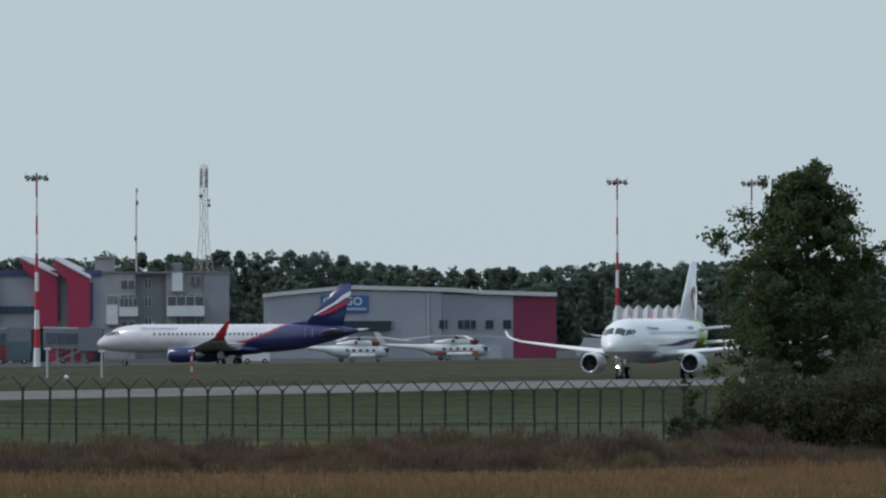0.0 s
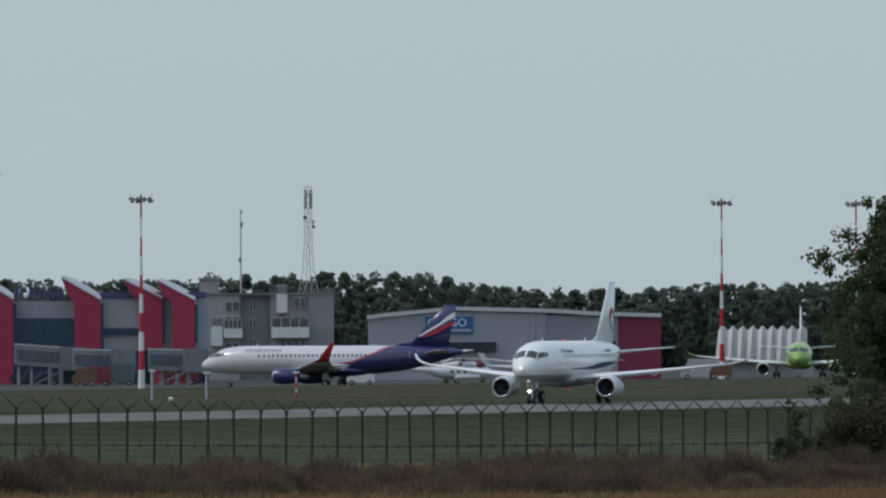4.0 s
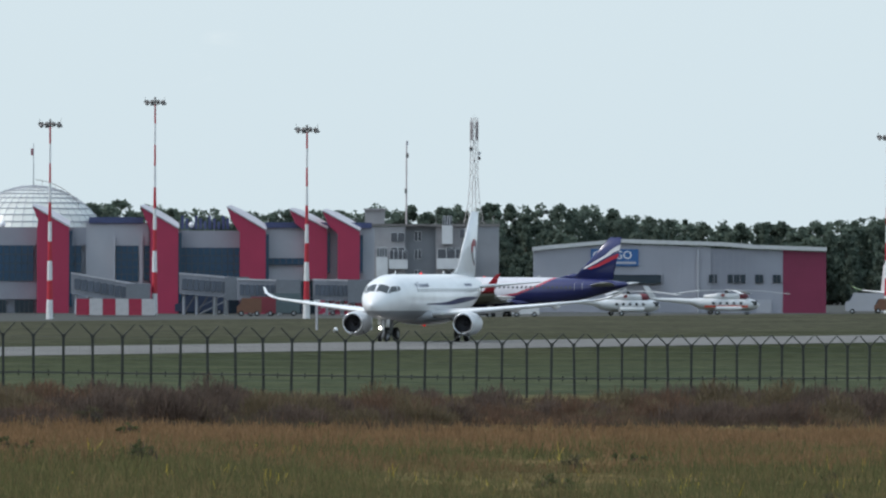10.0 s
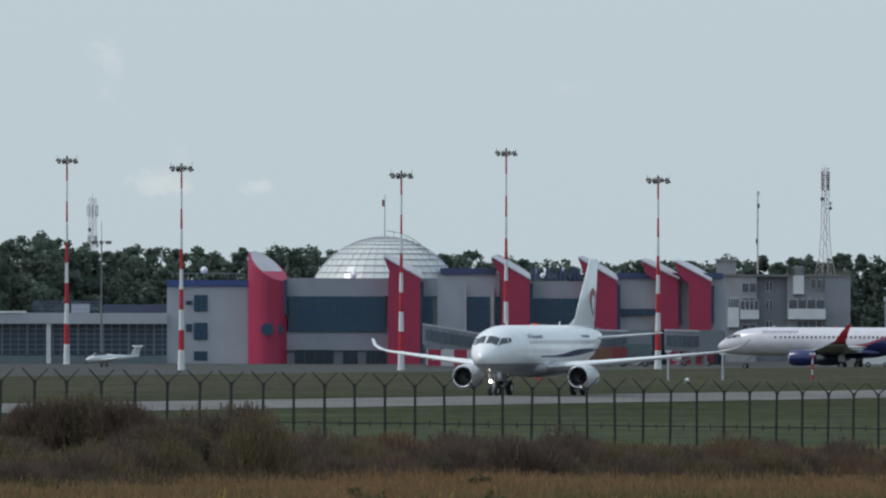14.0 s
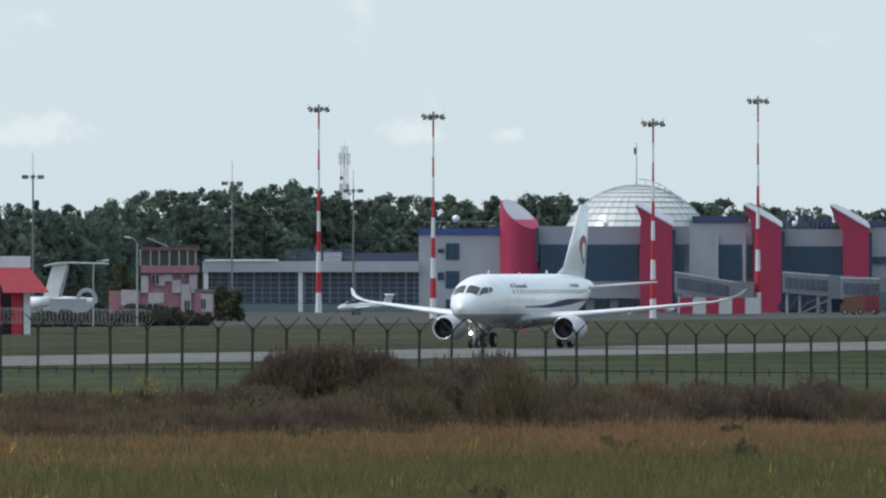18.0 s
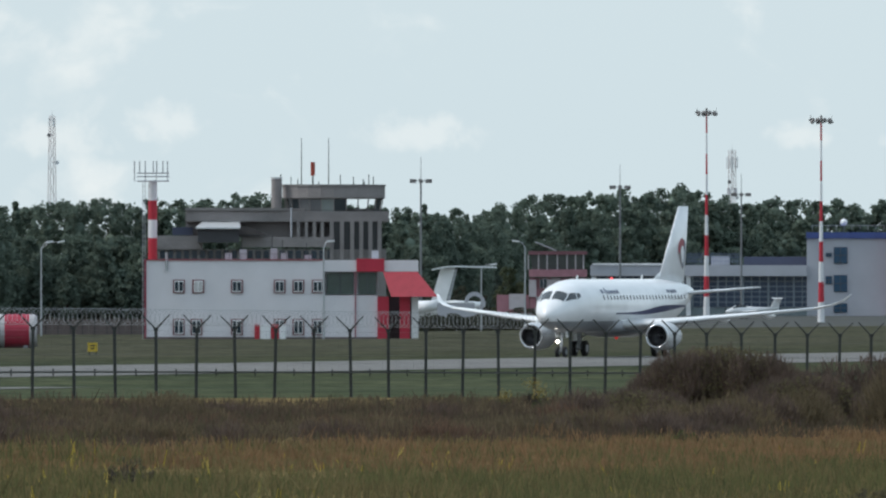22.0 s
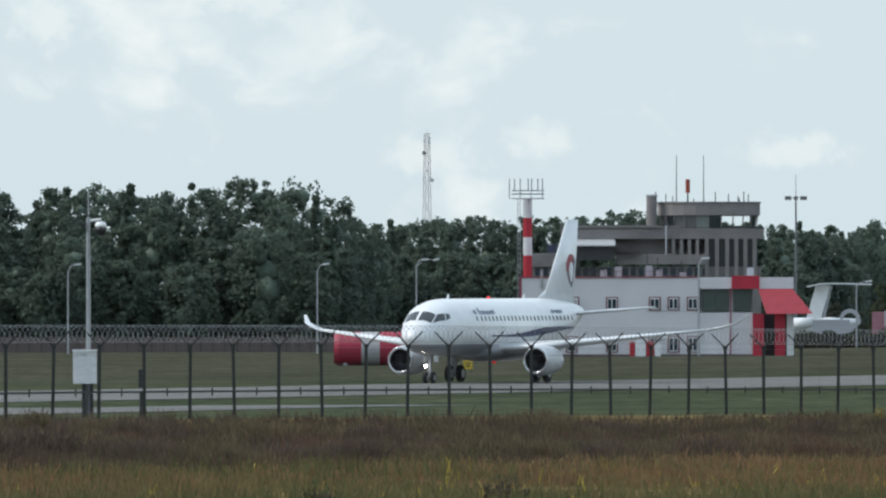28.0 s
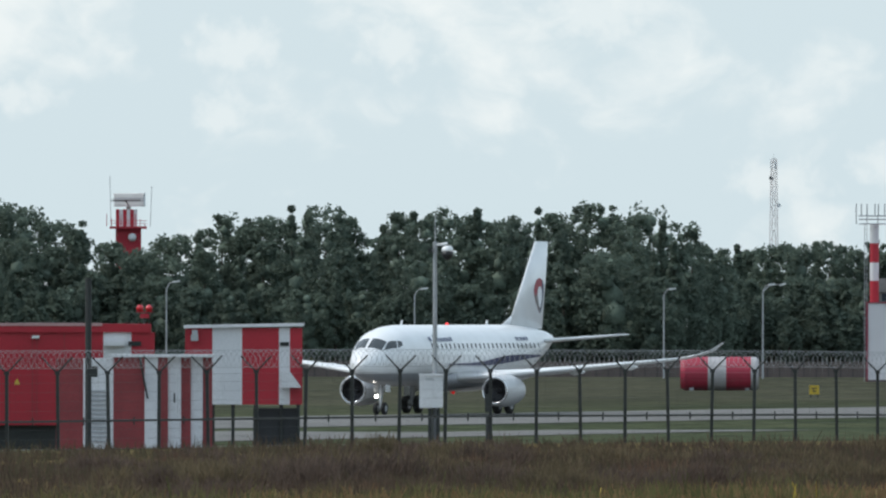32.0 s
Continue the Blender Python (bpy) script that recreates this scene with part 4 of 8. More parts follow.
def terminal():
    s = Site(100, 2650)
    ob = root("terminal_building", s.m, "long grey terminal with red pylons, dark glazing and pale dome", "terminal")
    S = s.slab
    base = -170
    # main halls
    part("wall", boxes(S(-479.0, -332.8, base, -29.0, 0, 30)), LIGHT_PANEL, ob, "pale grey end wall")
    part("roof_edge", boxes(S(-480.0, -336.7, -29.0, -18.0, -0.3, 30)), BLUE_EDGE, ob, "dark blue roof band")
    part("parapet_wall", boxes(S(-332.8, -3.7, -46.0, -14.0, -0.1, 0.6)), GREY_PANEL, ob)
    part("spandrel_wall", boxes(S(-332.8, -3.7, -140.9, -109.0, -0.1, 0.6)), GREY_PANEL, ob)
    part("wall", boxes(S(-332.8, -3.7, base, -14.0, 0.6, 30)), GREY_PANEL, ob)
    part("wall", boxes(S(-3.7, 106.2, base, -6.0, 0, 30)), LIGHT_PANEL, ob)
    part("roof_edge", boxes(S(1.3, 96.2, -7.0, 4.0, -0.4, 28)), BLUE_BAND, ob, "dark blue roof band")
    part("wall", boxes(S(106.2, 275.7, base, -19.0, 0.4, 30)), GREY_PANEL, ob)
    part("parapet_wall", boxes(S(156.1, 267.7, -49.0, -19.0, 0, 0.4)), GREY_PANEL, ob)
    part("spandrel_wall", boxes(S(156.1, 267.7, base, -106.0, 0, 0.4)), GREY_PANEL, ob)
    part("wall", boxes(S(275.7, 503.1, base, -14.0, 0.4, 30)), LIGHT_PANEL, ob)
    part("roof_edge", boxes(S(311.5, 498.2, -14.0, -4.0, 0, 30)), BLUE_BAND, ob, "dark blue roof band")
    # glazing
    for a, c, t, u, nx, nz in ((518, 688, 487, 550, 16, 4), (750, 772, 487, 535, 2, 3), (832, 872, 487, 550, 4, 5), (882, 900, 487, 548, 2, 5), (945, 1050, 490, 546, 10, 4), (1098, 1165, 508, 520, 6, 1)):
        glazing(ob, s.X((a + -783.7)), s.X((c + -783.7)), s.Z((441.0 - (u))), s.Z((441.0 - (t))), -0.35, nx, nz, BLUE_GLASS)
    for a, c, t, u in ((352, 376, 485, 514), (352, 376, 534, 564), (352, 376, 584, 600), (338, 349, 495, 502), (338, 349, 536, 550)):
        glazing(ob, s.X((a + -783.7)), s.X((c + -783.7)), s.Z((441.0 - (u))), s.Z((441.0 - (t))), -0.2, 2, 2, BLUE_GLASS)
    for a, c, t, u in ((530, 598, 581, 604), (614, 640, 583, 604), (655, 688, 583, 604), (905, 1050, 572, 604)):
        glazing(ob, s.X((a + -783.7)), s.X((c + -783.7)), s.Z(-168), s.Z((441.0 - (t))), -0.15, 4, 1, GLASS_DARK)
    for a in (826, 874):
        part("column", boxes(S((a + -783.7), (a + -783.7) + 5, base, -29.0, -0.9, 0)), LIGHT_PANEL, ob)
    # dark ground floor behind the boarding bridges
    glazing(ob, s.X(277.7), s.X(501.2), s.Z(-168), s.Z(-107.0), 0.1, 16, 2, GLASS_DARK, mat("ground_floor_frame", (0.11, 0.115, 0.14), 0.6))
    part("red_base", boxes(S(403, 474, base, -121, -2.0, 0)), RED_CLAD, ob, "red ground-floor block")
    # pylons
    t = red_tower(ob, s, -336.7, -268.2, base, 27.0, -12.0, rnd=True)
    bm = bmesh.new()
    tube(bm, (s.X(-302.0), -3.35, s.Z(-104.0)), (s.X(-302.0), -2.6, s.Z(-104.0)), 0.95, 0.95, 20)
    part("round_window", bm, BLUE_GLASS, t, "round green-blue window")
    part("glass_strip", boxes(S(-279.1, -268.2, -79.0, -17.0, -1.4, 2)), BLUE_GLASS, t)
    part("square_window", boxes(S(-287.1, -275.1, -112.0, -97.0, -2.4, 0)), BLUE_GLASS, t)
    red_tower(ob, s, -97.7, -33.7, base, 22.0, -14.0, rnd=False, beak=0.12)
    red_tower(ob, s, 92.2, 158.1, base, 22.0, -17.0, beak=0.25)
    red_tower(ob, s, 243.9, 311.5, base, 21.0, -19.0, beak=0.33)
    red_tower(ob, s, 354.1, 419.4, -104.0, 17.0, -16.0, beak=0.42, y0=-1.5)
    red_tower(ob, s, 412.5, 476.6, -104.0, 15.0, -20.0, beak=0.4)
    # low glazed wing
    part("roof_band", boxes(S(-859, -479.0, -95.0, -76.0, -1.2, 0.8)), LIGHT_PANEL, ob, "grey roof band of the low wing")
    part("plinth", boxes(S(-859, -479.0, base, -150.9, -0.3, 0.8)), mat("teal_grey_plinth", (0.15, 0.19, 0.20), 0.7), ob)
    part("wall", boxes(S(-859, -479.0, base, -79.0, 0.8, 22)), LIGHT_PANEL, ob)
    part("roof_edge", boxes(S(-855, -732.0, -76.0, -73.0, -1.4, 20)), WHITE, ob)
    part("plant_room", boxes(S(-592.0, -481.0, -76.0, -61.0, 8, 18)), mat("dark_blue_grey_cladding", (0.055, 0.065, 0.11), 0.6), ob)
    part("roof_railing", tubes([((s.X(-716 + 4.2 * k), 6, s.Z(-76)), (s.X(-716 + 4.2 * k), 6, s.Z(-56)), 0.04) for k in range(29)] + [((s.X(-716), 6, s.Z(e)), (s.X(-596), 6, s.Z(e)), 0.05) for e in (-56, -62, -69)], 4), mat("blue_grey_rail", (0.12, 0.15, 0.24), 0.5), ob)
    part("air_handler", boxes(S(-650, -618, -75.8, -60, 9, 12)), LIGHT_PANEL, ob)
    for i in range(12):
        a = -838 + i * 44.5
        glazing(ob, s.X(a - 19.5), s.X(a + 23.5), s.Z(-149.9), s.Z(-95.0), 0.4, 3, 6, WING_GLASS, WING_BAR, bar=0.07)
        part("glazing_post", boxes(S(a - 21, a - 18.2, -150.5, -95.0, 0.1, 0.42)), WING_BAR, ob)
    for a in (-690.8, -857):
        part("column", boxes(S(a, a + 8, base, -95.0, -0.9, 0)), OFF_WHITE, ob)
    # dome
    c = s.X(-98.7)
    rad = (28.3 - -223.4) / 2 * (s.d + 30) / UNIT
    zt, zb = s.Z(60.0), s.Z(-17.0)
    h = zt - zb
    R = (rad * rad + h * h) / (2 * h)
    rings, n = [], 40
    for i in range(11):
        a = math.asin(min(1, rad / R)) * (1 - i / 10.3)
        rings.append((R * math.sin(a), zt - R + R * math.cos(a)))
    cy = 30.0
    part("dome_drum", boxes((c - rad * 1.02, c + rad * 1.02, cy - rad, cy + rad, zb - 4, zb)), GREY_PANEL, ob)
    dome = part("dome", loft(bmesh.new(), [[(c + r * math.cos(2 * math.pi * i / n), cy + r * math.sin(2 * math.pi * i / n), z) for i in range(n)] for r, z in rings]), DOME_GLASS, ob, "pale translucent panelled dome")
    rows = []
    for r, z in rings:
        rows += [((c + (r + 0.05) * math.cos(2 * math.pi * i / n), cy + (r + 0.05) * math.sin(2 * math.pi * i / n), z + 0.04), (c + (r + 0.05) * math.cos(2 * math.pi * (i + 1) / n), cy + (r + 0.05) * math.sin(2 * math.pi * (i + 1) / n), z + 0.04), 0.09) for i in range(n)]
    for i in range(n):
        a = 2 * math.pi * i / n
        rows += [((c + r0 * math.cos(a), cy + r0 * math.sin(a), z0 + 0.04), (c + r1 * math.cos(a), cy + r1 * math.sin(a), z1 + 0.04), 0.05) for (r0, z0), (r1, z1) in zip(rings, rings[1:])]
    part("dome_ribs", tubes(rows, 4), LIGHT_PANEL, dome)
    rows = []
    for k in (0, 1.2):
        for (r0, z0), (r1, z1) in zip(rings[3:], rings[4:]):
            rows.append(((c + r0 * 0.8, cy - r0 * 0.6 + k, z0 + 0.9), (c + r1 * 0.8, cy - r1 * 0.6 + k, z1 + 0.9), 0.06))
            rows.append(((c + r0 * 0.8, cy - r0 * 0.6 + k, z0), (c + r0 * 0.8, cy - r0 * 0.6 + k, z0 + 0.9), 0.04))
    part("roof_ladder", tubes(rows, 4), DARK_CONCRETE, dome)
    part("flagpole", tubes([((c, cy, zt), (c, cy, s.Z(135)), 0.09, 0.05)]), STEEL, dome)
    part("flag", boxes((c - 0.42, c - 0.05, cy - 0.02, cy + 0.02, s.Z(114), s.Z(126))), mat("faded_flag_red", (0.26, 0.09, 0.11), 0.8), dome, "small furled dull red flag")
    # rooftop letters, unreadable: bars
    for i in range(11):
        part("rooftop_letter", boxes((s.X(163 + i * 8), s.X(168 + i * 8), 6, 6.3, s.Z(-16.0), s.Z(7.0) - 0.4 * (i % 3))), BLUE_BAND, ob)
    for b, e, r in ((-414.9, 444, 0.55), (-151.6, 452, 0.5), (181.1, 452, 0.4)):
        bm = bmesh.new()
        bmesh.ops.create_uvsphere(bm, u_segments=12, v_segments=8, radius=r, matrix=Matrix.Translation((s.X(b), 5, s.Z(441 - e) + 0.2)))
        part("roof_vent", bm, WHITE, ob, smooth=True)
    rows = []
    for i in range(10):
        rows.append(((s.X(-470 + i * 14), 3, s.Z(-14)), (s.X(-470 + i * 14), 3, s.Z(-6)), 0.05))
    part("roof_rail", tubes(rows + [((s.X(-470), 3, s.Z(-6)), (s.X(-344), 3, s.Z(-6)), 0.05)], 4), STEEL, ob)


terminal()


BRIDGE_PANE = mat("bridge_pane", (0.09, 0.11, 0.145), 0.12, vary=0.3, scale=0.4)


def jet_bridge(b0, b1, e0, e1, d, label):
    """A covered boarding bridge on legs, sloping from the terminal to its cab."""
    s = Site((b0 + b1) / 2, d)
    ob = root("jet_bridge", s.m, label, "jet bridge", "boarding bridges")
    x0, x1 = s.X(b0), s.X(b1)
    z0, z1 = s.Z(e0), s.Z(e1)
    bm = bmesh.new()
    h = 2.9
    loft(bm, [[(x0, 0, z0 - h), (x0, 2.6, z0 - h), (x0, 2.6, z0), (x0, 0, z0)], [(x1, -1.5, z1 - h), (x1, 1.1, z1 - h), (x1, 1.1, z1), (x1, -1.5, z1)]])
    body = part("tunnel", bm, mat("bridge_glass_grey", (0.20, 0.215, 0.25), 0.35, vary=0.2, scale=0.3), ob)
    bm = bmesh.new()
    loft(bm, [[(x0, -0.1, z0), (x0, 2.7, z0), (x0, 2.7, z0 + 0.25), (x0, -0.1, z0 + 0.25)], [(x1, -1.6, z1), (x1, 1.2, z1), (x1, 1.2, z1 + 0.25), (x1, -1.6, z1 + 0.25)]])
    part("tunnel_roof", bm, LIGHT_PANEL, body)
    for i in range(9):
        f = 0.05 + 0.1 * i
        x = x0 + (x1 - x0) * f
        z = z0 + (z1 - z0) * f
        part("window", boxes((x, x + 0.085 * abs(x1 - x0), -0.25 - 1.5 * f, -0.12 - 1.5 * f, z - 2.2, z - 0.6)), BRIDGE_PANE, body)
    for f in (0.08, 0.3):
        x = x0 + (x1 - x0) * f
        part("column", tubes([((x, 0.6, 0), (x, 0.6, z0 + (z1 - z0) * f - h), 0.22)]), LIGHT_PANEL, ob)
        part("brace", tubes([((x, 0.6, 0.2), (x + (x1 - x0) * 0.2, 0.4, z0 + (z1 - z0) * (f + 0.2) - h), 0.09)]), DARK_CONCRETE, ob)
    part("cab", boxes((x1 - 1.8, x1 + 1.8, -2.6, 1.6, z1 - h - 0.2, z1 + 0.3)), mat("bridge_cab_grey", (0.17, 0.185, 0.21), 0.5), ob)
    part("leg", tubes([((x0 + (x1 - x0) * 0.62, 0, 0), (x0 + (x1 - x0) * 0.62, 0, z1 - h + 0.3), 0.35), ((x0 + (x1 - x0) * 0.62 + 1.6, 0, 0), (x0 + (x1 - x0) * 0.62 + 1.6, 0, z1 - h + 0.3), 0.35)]), STEEL, ob)
    rows = [((x1 - 1, -1.6, z1 - h), (x1 - 5.5, -1.6, 0.2), 0.12), ((x1 - 1, -2.4, z1 - h), (x1 - 5.5, -2.4, 0.2), 0.12), ((x1 - 1, -1.6, z1 - h + 1), (x1 - 5.5, -1.6, 1.2), 0.05)]
    rows += [((x1 - 1 - 4.5 * i / 9, -2.4, z1 - h - (z1 - h - 0.2) * i / 9), (x1 - 1 - 4.5 * i / 9, -1.6, z1 - h - (z1 - h - 0.2) * i / 9), 0.06) for i in range(10)]
    part("stairs", tubes(rows, 4), STEEL, ob)
    return ob


jet_bridge(-30, 88, -96, -116, 2600, "grey covered boarding bridge with a pale roof")
jet_bridge(160, 262, -96, -104, 2600, "grey covered boarding bridge with outside stairs")
jet_bridge(262, 352, -106, -108, 2590, "long grey boarding bridge on steel legs")
jet_bridge(395, 478, -106, -108, 2590, "grey boarding bridge beside the parked airliner")


def barrier(b0, n, d, label):
    """A row of alternating red and white road blocks."""
    w = 26 * d / UNIT
    first = {}
    for i in range(n):
        s = Site(b0 + i * 23, d)
        key = i % 2
        if key in first:
            copy_thing(first[key], s.m)
        else:
            o = root("barrier_block", s.m, "red plastic barrier block on the apron" if key == 0 else "white plastic barrier block on the apron", "barrier", "apron barrier blocks")
            part("block", prism([(-0.95, 0), (0.95, 0), (0.9, 2.6), (-0.9, 2.6)], 0, 1.4), mat("barrier_crimson", (0.34, 0.02, 0.055), 0.6, vary=0.2) if key == 0 else mat("barrier_white", (0.5, 0.49, 0.5), 0.6, vary=0.15), o)
            part("foot", boxes((-0.97, 0.97, -0.15, 1.55, 0, 0.3)), DARK_CONCRETE, o)
            first[key] = o


barrier(-9, 6, 2500, "")


FLAT_GLASS = mat("dusty_window_glass", (0.085, 0.09, 0.105), 0.25, vary=0.4, scale=0.8)


def apartment_block():
    s = Site(615, 2790)
    ob = root("apartment_block", s.m, "old grey concrete block of flats with white glazed balconies", "building")
    S = s.slab
    base = -170
    part("wall", boxes(S(497.2, 557.0, base, -11.0, 0, 14)), CONCRETE, ob)
    part("wall", boxes(S(557.0, 610.7, base, -8.0, 1.5, 14)), mat("grey_render", (0.22, 0.23, 0.25), 0.85, vary=0.15, scale=0.3), ob)
    part("wall", boxes(S(610.7, 676.7, base, -8.0, 0.4, 14)), CONCRETE, ob)
    part("wall", boxes(S(676.7, 722.0, base, -9.0, 0.0, 14)), mat("grey_render_b", (0.25, 0.26, 0.28), 0.85, vary=0.15, scale=0.3), ob)
    part("roof_slab", boxes(S(496.2, 723.0, -10.0, -6.0, -0.2, 14.4)), DARK_CONCRETE, ob)
    lift = part("lift_house", boxes(S(485.4, 520.8, -6.0, 18.0, 4, 10)), CONCRETE, ob)
    part("lift_house_roof", boxes(S(483.5, 522.7, 18.0, 21.0, 3.6, 10.4)), CONCRETE, lift)
    for x0, x1, ts in ((1357, 1369, (460, 492, 528)), (1315, 1340, (462, 488, 535)), (1295, 1308, (488,)), (1412, 1432, (488, 528)), (1436, 1456, (455, 488, 528))):
        for t in ts:
            glazing(ob, s.X((x0 + -783.7)), s.X((x1 + -783.7)), s.Z((441.0 - (t + 17))), s.Z((441.0 - (t))), -0.15 if x0 != 1357 else 1.3, 2, 1, FLAT_GLASS, OFF_WHITE)
    for x0, x1, t, u in ((1290, 1310, 506, 540), (1312, 1345, 510, 526), (1396, 1462, 508, 526), (1405, 1424, 450, 482)):
        bal = part("balcony", boxes(S((x0 + -783.7), (x1 + -783.7), (441.0 - (u)), (441.0 - (t)), -1.3, 0.3)), OFF_WHITE, ob, "white balcony front")
        glazing(bal, s.X((x0 + -783.7)) + 0.1, s.X((x1 + -783.7)) - 0.1, s.Z((441.0 - (t))), s.Z((441.0 - (t - 17))), -1.2, 4, 1, FLAT_GLASS, OFF_WHITE)
    for b, e0, e1 in ((712.4, -9.0, 9.0), (610.7, -8.0, 3.0)):
        part("roof_aerial", tubes([((s.X(b), 2, s.Z(e0)), (s.X(b), 2, s.Z(e1)), 0.06)]), DARK_CONCRETE, ob)
    rows = []
    for i in range(18):
        x = s.X(649.5 + i * 4.2)
        rows.append(((x, 1, s.Z(-8.0)), (x, 1, s.Z(-2.0)), 0.035))
    rows.append(((s.X(649.5), 1, s.Z(-2.0)), (s.X(723.0), 1, s.Z(-2.0)), 0.04))
    part("roof_rail", tubes(rows, 4), DARK_CONCRETE, ob)


apartment_block()
s_ = Site(558.7, 2850)
thin = root("radio_mast", s_.m, "slender pale radio mast on a roof", "radio mast")
part("pole", tubes([((0, 0, 0), (0, 0, s_.Z(112)), 0.17, 0.13), ((0, 0, s_.Z(112)), (0, 0, s_.Z(138)), 0.12, 0.10)]), MAST_PALE, thin)
for e, x in ((48, -0.1), (110, 0.14)):
    part("aerial_box", boxes((x - 0.2, x + 0.2, -0.2, 0.2, s_.Z(e), s_.Z(e) + 0.75)), DARK_CONCRETE, thin)
part("aerial", tubes([((0.1, 0, s_.Z(132)), (0.1, 0, s_.Z(140)), 0.17)], 6), LIGHT_PANEL, thin)


HALL_GREY = mat("lavender_grey_cladding", (0.36, 0.365, 0.41), 0.6, vary=0.1, scale=0.2)


def cargo_building():
    s = Site(1020, 2770)
    ob = root("cargo_building", s.m, "wide grey cargo hall with a dark red end and blue sign", "warehouse")
    S = s.slab
    base = -176
    # gable-like front left, long low-pitched roof to the right
    part("wall", prism([(s.X(782.1), s.Z(base)), (s.X(1094.3), s.Z(base)), (s.X(1094.3), s.Z(-45.0)), (s.X(935.0), s.Z(-40.0)), (s.X(782.1), s.Z(-53.0))], 0, 26), HALL_GREY, ob, "grey panelled wall")
    part("wall", prism([(s.X(1094.3), s.Z(base)), (s.X(1220.9), s.Z(base)), (s.X(1220.9), s.Z(-51.0)), (s.X(1094.3), s.Z(-47.0))], 0.3, 26), mat("blue_grey_cladding", (0.32, 0.33, 0.38), 0.6, vary=0.1, scale=0.2), ob)
    part("end_wall", prism([(s.X(1220.9), s.Z(base)), (s.X(1296.7), s.Z(base)), (s.X(1296.7), s.Z(-53.0)), (s.X(1220.9), s.Z(-50.0))], 0.2, 26), mat("maroon_cladding", (0.21, 0.022, 0.065), 0.55, vary=0.15, scale=0.2), ob, "dark maroon ribbed end wall")
    roof = [(s.X(780.1), s.Z(-53.0)), (s.X(815.1), s.Z(-49.0)), (s.X(935.0), s.Z(-38.0)), (s.X(1114.1), s.Z(-43.0)), (s.X(1173.5), s.Z(-47.5)), (s.X(1297.7), s.Z(-51.5))]
    part("roof", prism(roof + [(x, z + 0.62) for x, z in roof[::-1]], -0.6, 27), ROOF_METAL, ob, "pale sheet metal roof")
    rows = []
    for i in range(46):
        x = s.X(785.1) + i * (s.X(1291.8) - s.X(785.1)) / 45
        rows.append((x - 0.04, x + 0.04, -0.06, 0.05, 0.2, s.Z(-55.0)))
    part("cladding_joints", boxes(*rows[:34]), HALL_GREY, ob)
    part("downpipe", tubes([((s.X(1071.4), -0.2, 0), (s.X(1071.4), -0.2, s.Z(-49.0)), 0.18)]), LIGHT_PANEL, ob)
    part("canopy", boxes(S(920.0, 1006.8, -108.9, -93.9, -1.2, 0.2)), GLASS_DARK, ob, "dark loading strip")
    sign = part("sign", boxes(S(883.0, 966.9, -78.9, -49.0, -0.35, -0.1)), mat("sign_blue", (0.03, 0.12, 0.32), 0.5), ob, "blue sign with white letters")
    text_sign("CARGO", 1.75, pose(s.X(921.0), -0.38, s.Z(-60.0)), WHITE, sign)
    part("text_bar", boxes(S(910.0, 962.9, -74.9, -70.9, -0.4, -0.36)), LIGHT_PANEL, sign)
    for x0, x1 in ((1095, 1110), (1128, 1160), (1177, 1191), (1208, 1222)):
        glazing(ob, s.X((x0 + -4.9)), s.X((x1 + -4.9)), s.Z(-107.9), s.Z(-92.9), -0.05, 2 if x1 - x0 < 20 else 4, 1, GLASS_DARK)
    for x in (1085, 1130, 1180):
        part("dock_door", boxes(S((x + -4.9), (x + 26 + -4.9), base, -136.8, 0.1, 0.28)), LIGHT_PANEL, ob)


cargo_building()


def zigzag_hangar():
    s = Site(1490, 2830)
    ob = root("folded_roof_hangar", s.m, "pale hangar with a folded zigzag roof", "hangar")
    x0, n = s.X(1397.3), 9
    step = s.X(17.4) - s.X(0)
    zt, zb = s.Z(-74.9), s.Z(-131.8)
    body = mat("faded_white_cladding", (0.46, 0.45, 0.46), 0.7, vary=0.15, scale=0.3)
    part("wall", boxes((x0 - 1, x0 + n * step + 1, 2, 18, 0, zb)), mat("shaded_pale_wall", (0.38, 0.38, 0.39), 0.75, vary=0.15), ob)
    for i in range(n):
        bm = bmesh.new()
        a, b, c = x0 + i * step, x0 + (i + 0.5) * step, x0 + (i + 1) * step
        loft(bm, [[(a, 3, zt), (b, 3, zt + 0.8), (c, 3, zt), (c, 18, zt), (a, 18, zt)], [(a - 0.5, 0.6, zb), (b - 0.5, -0.4, zb + 0.4), (c - 0.5, 0.6, zb), (c, 18, zb), (a, 18, zb)]])
        part("roof_fold", bm, body, ob)


zigzag_hangar()


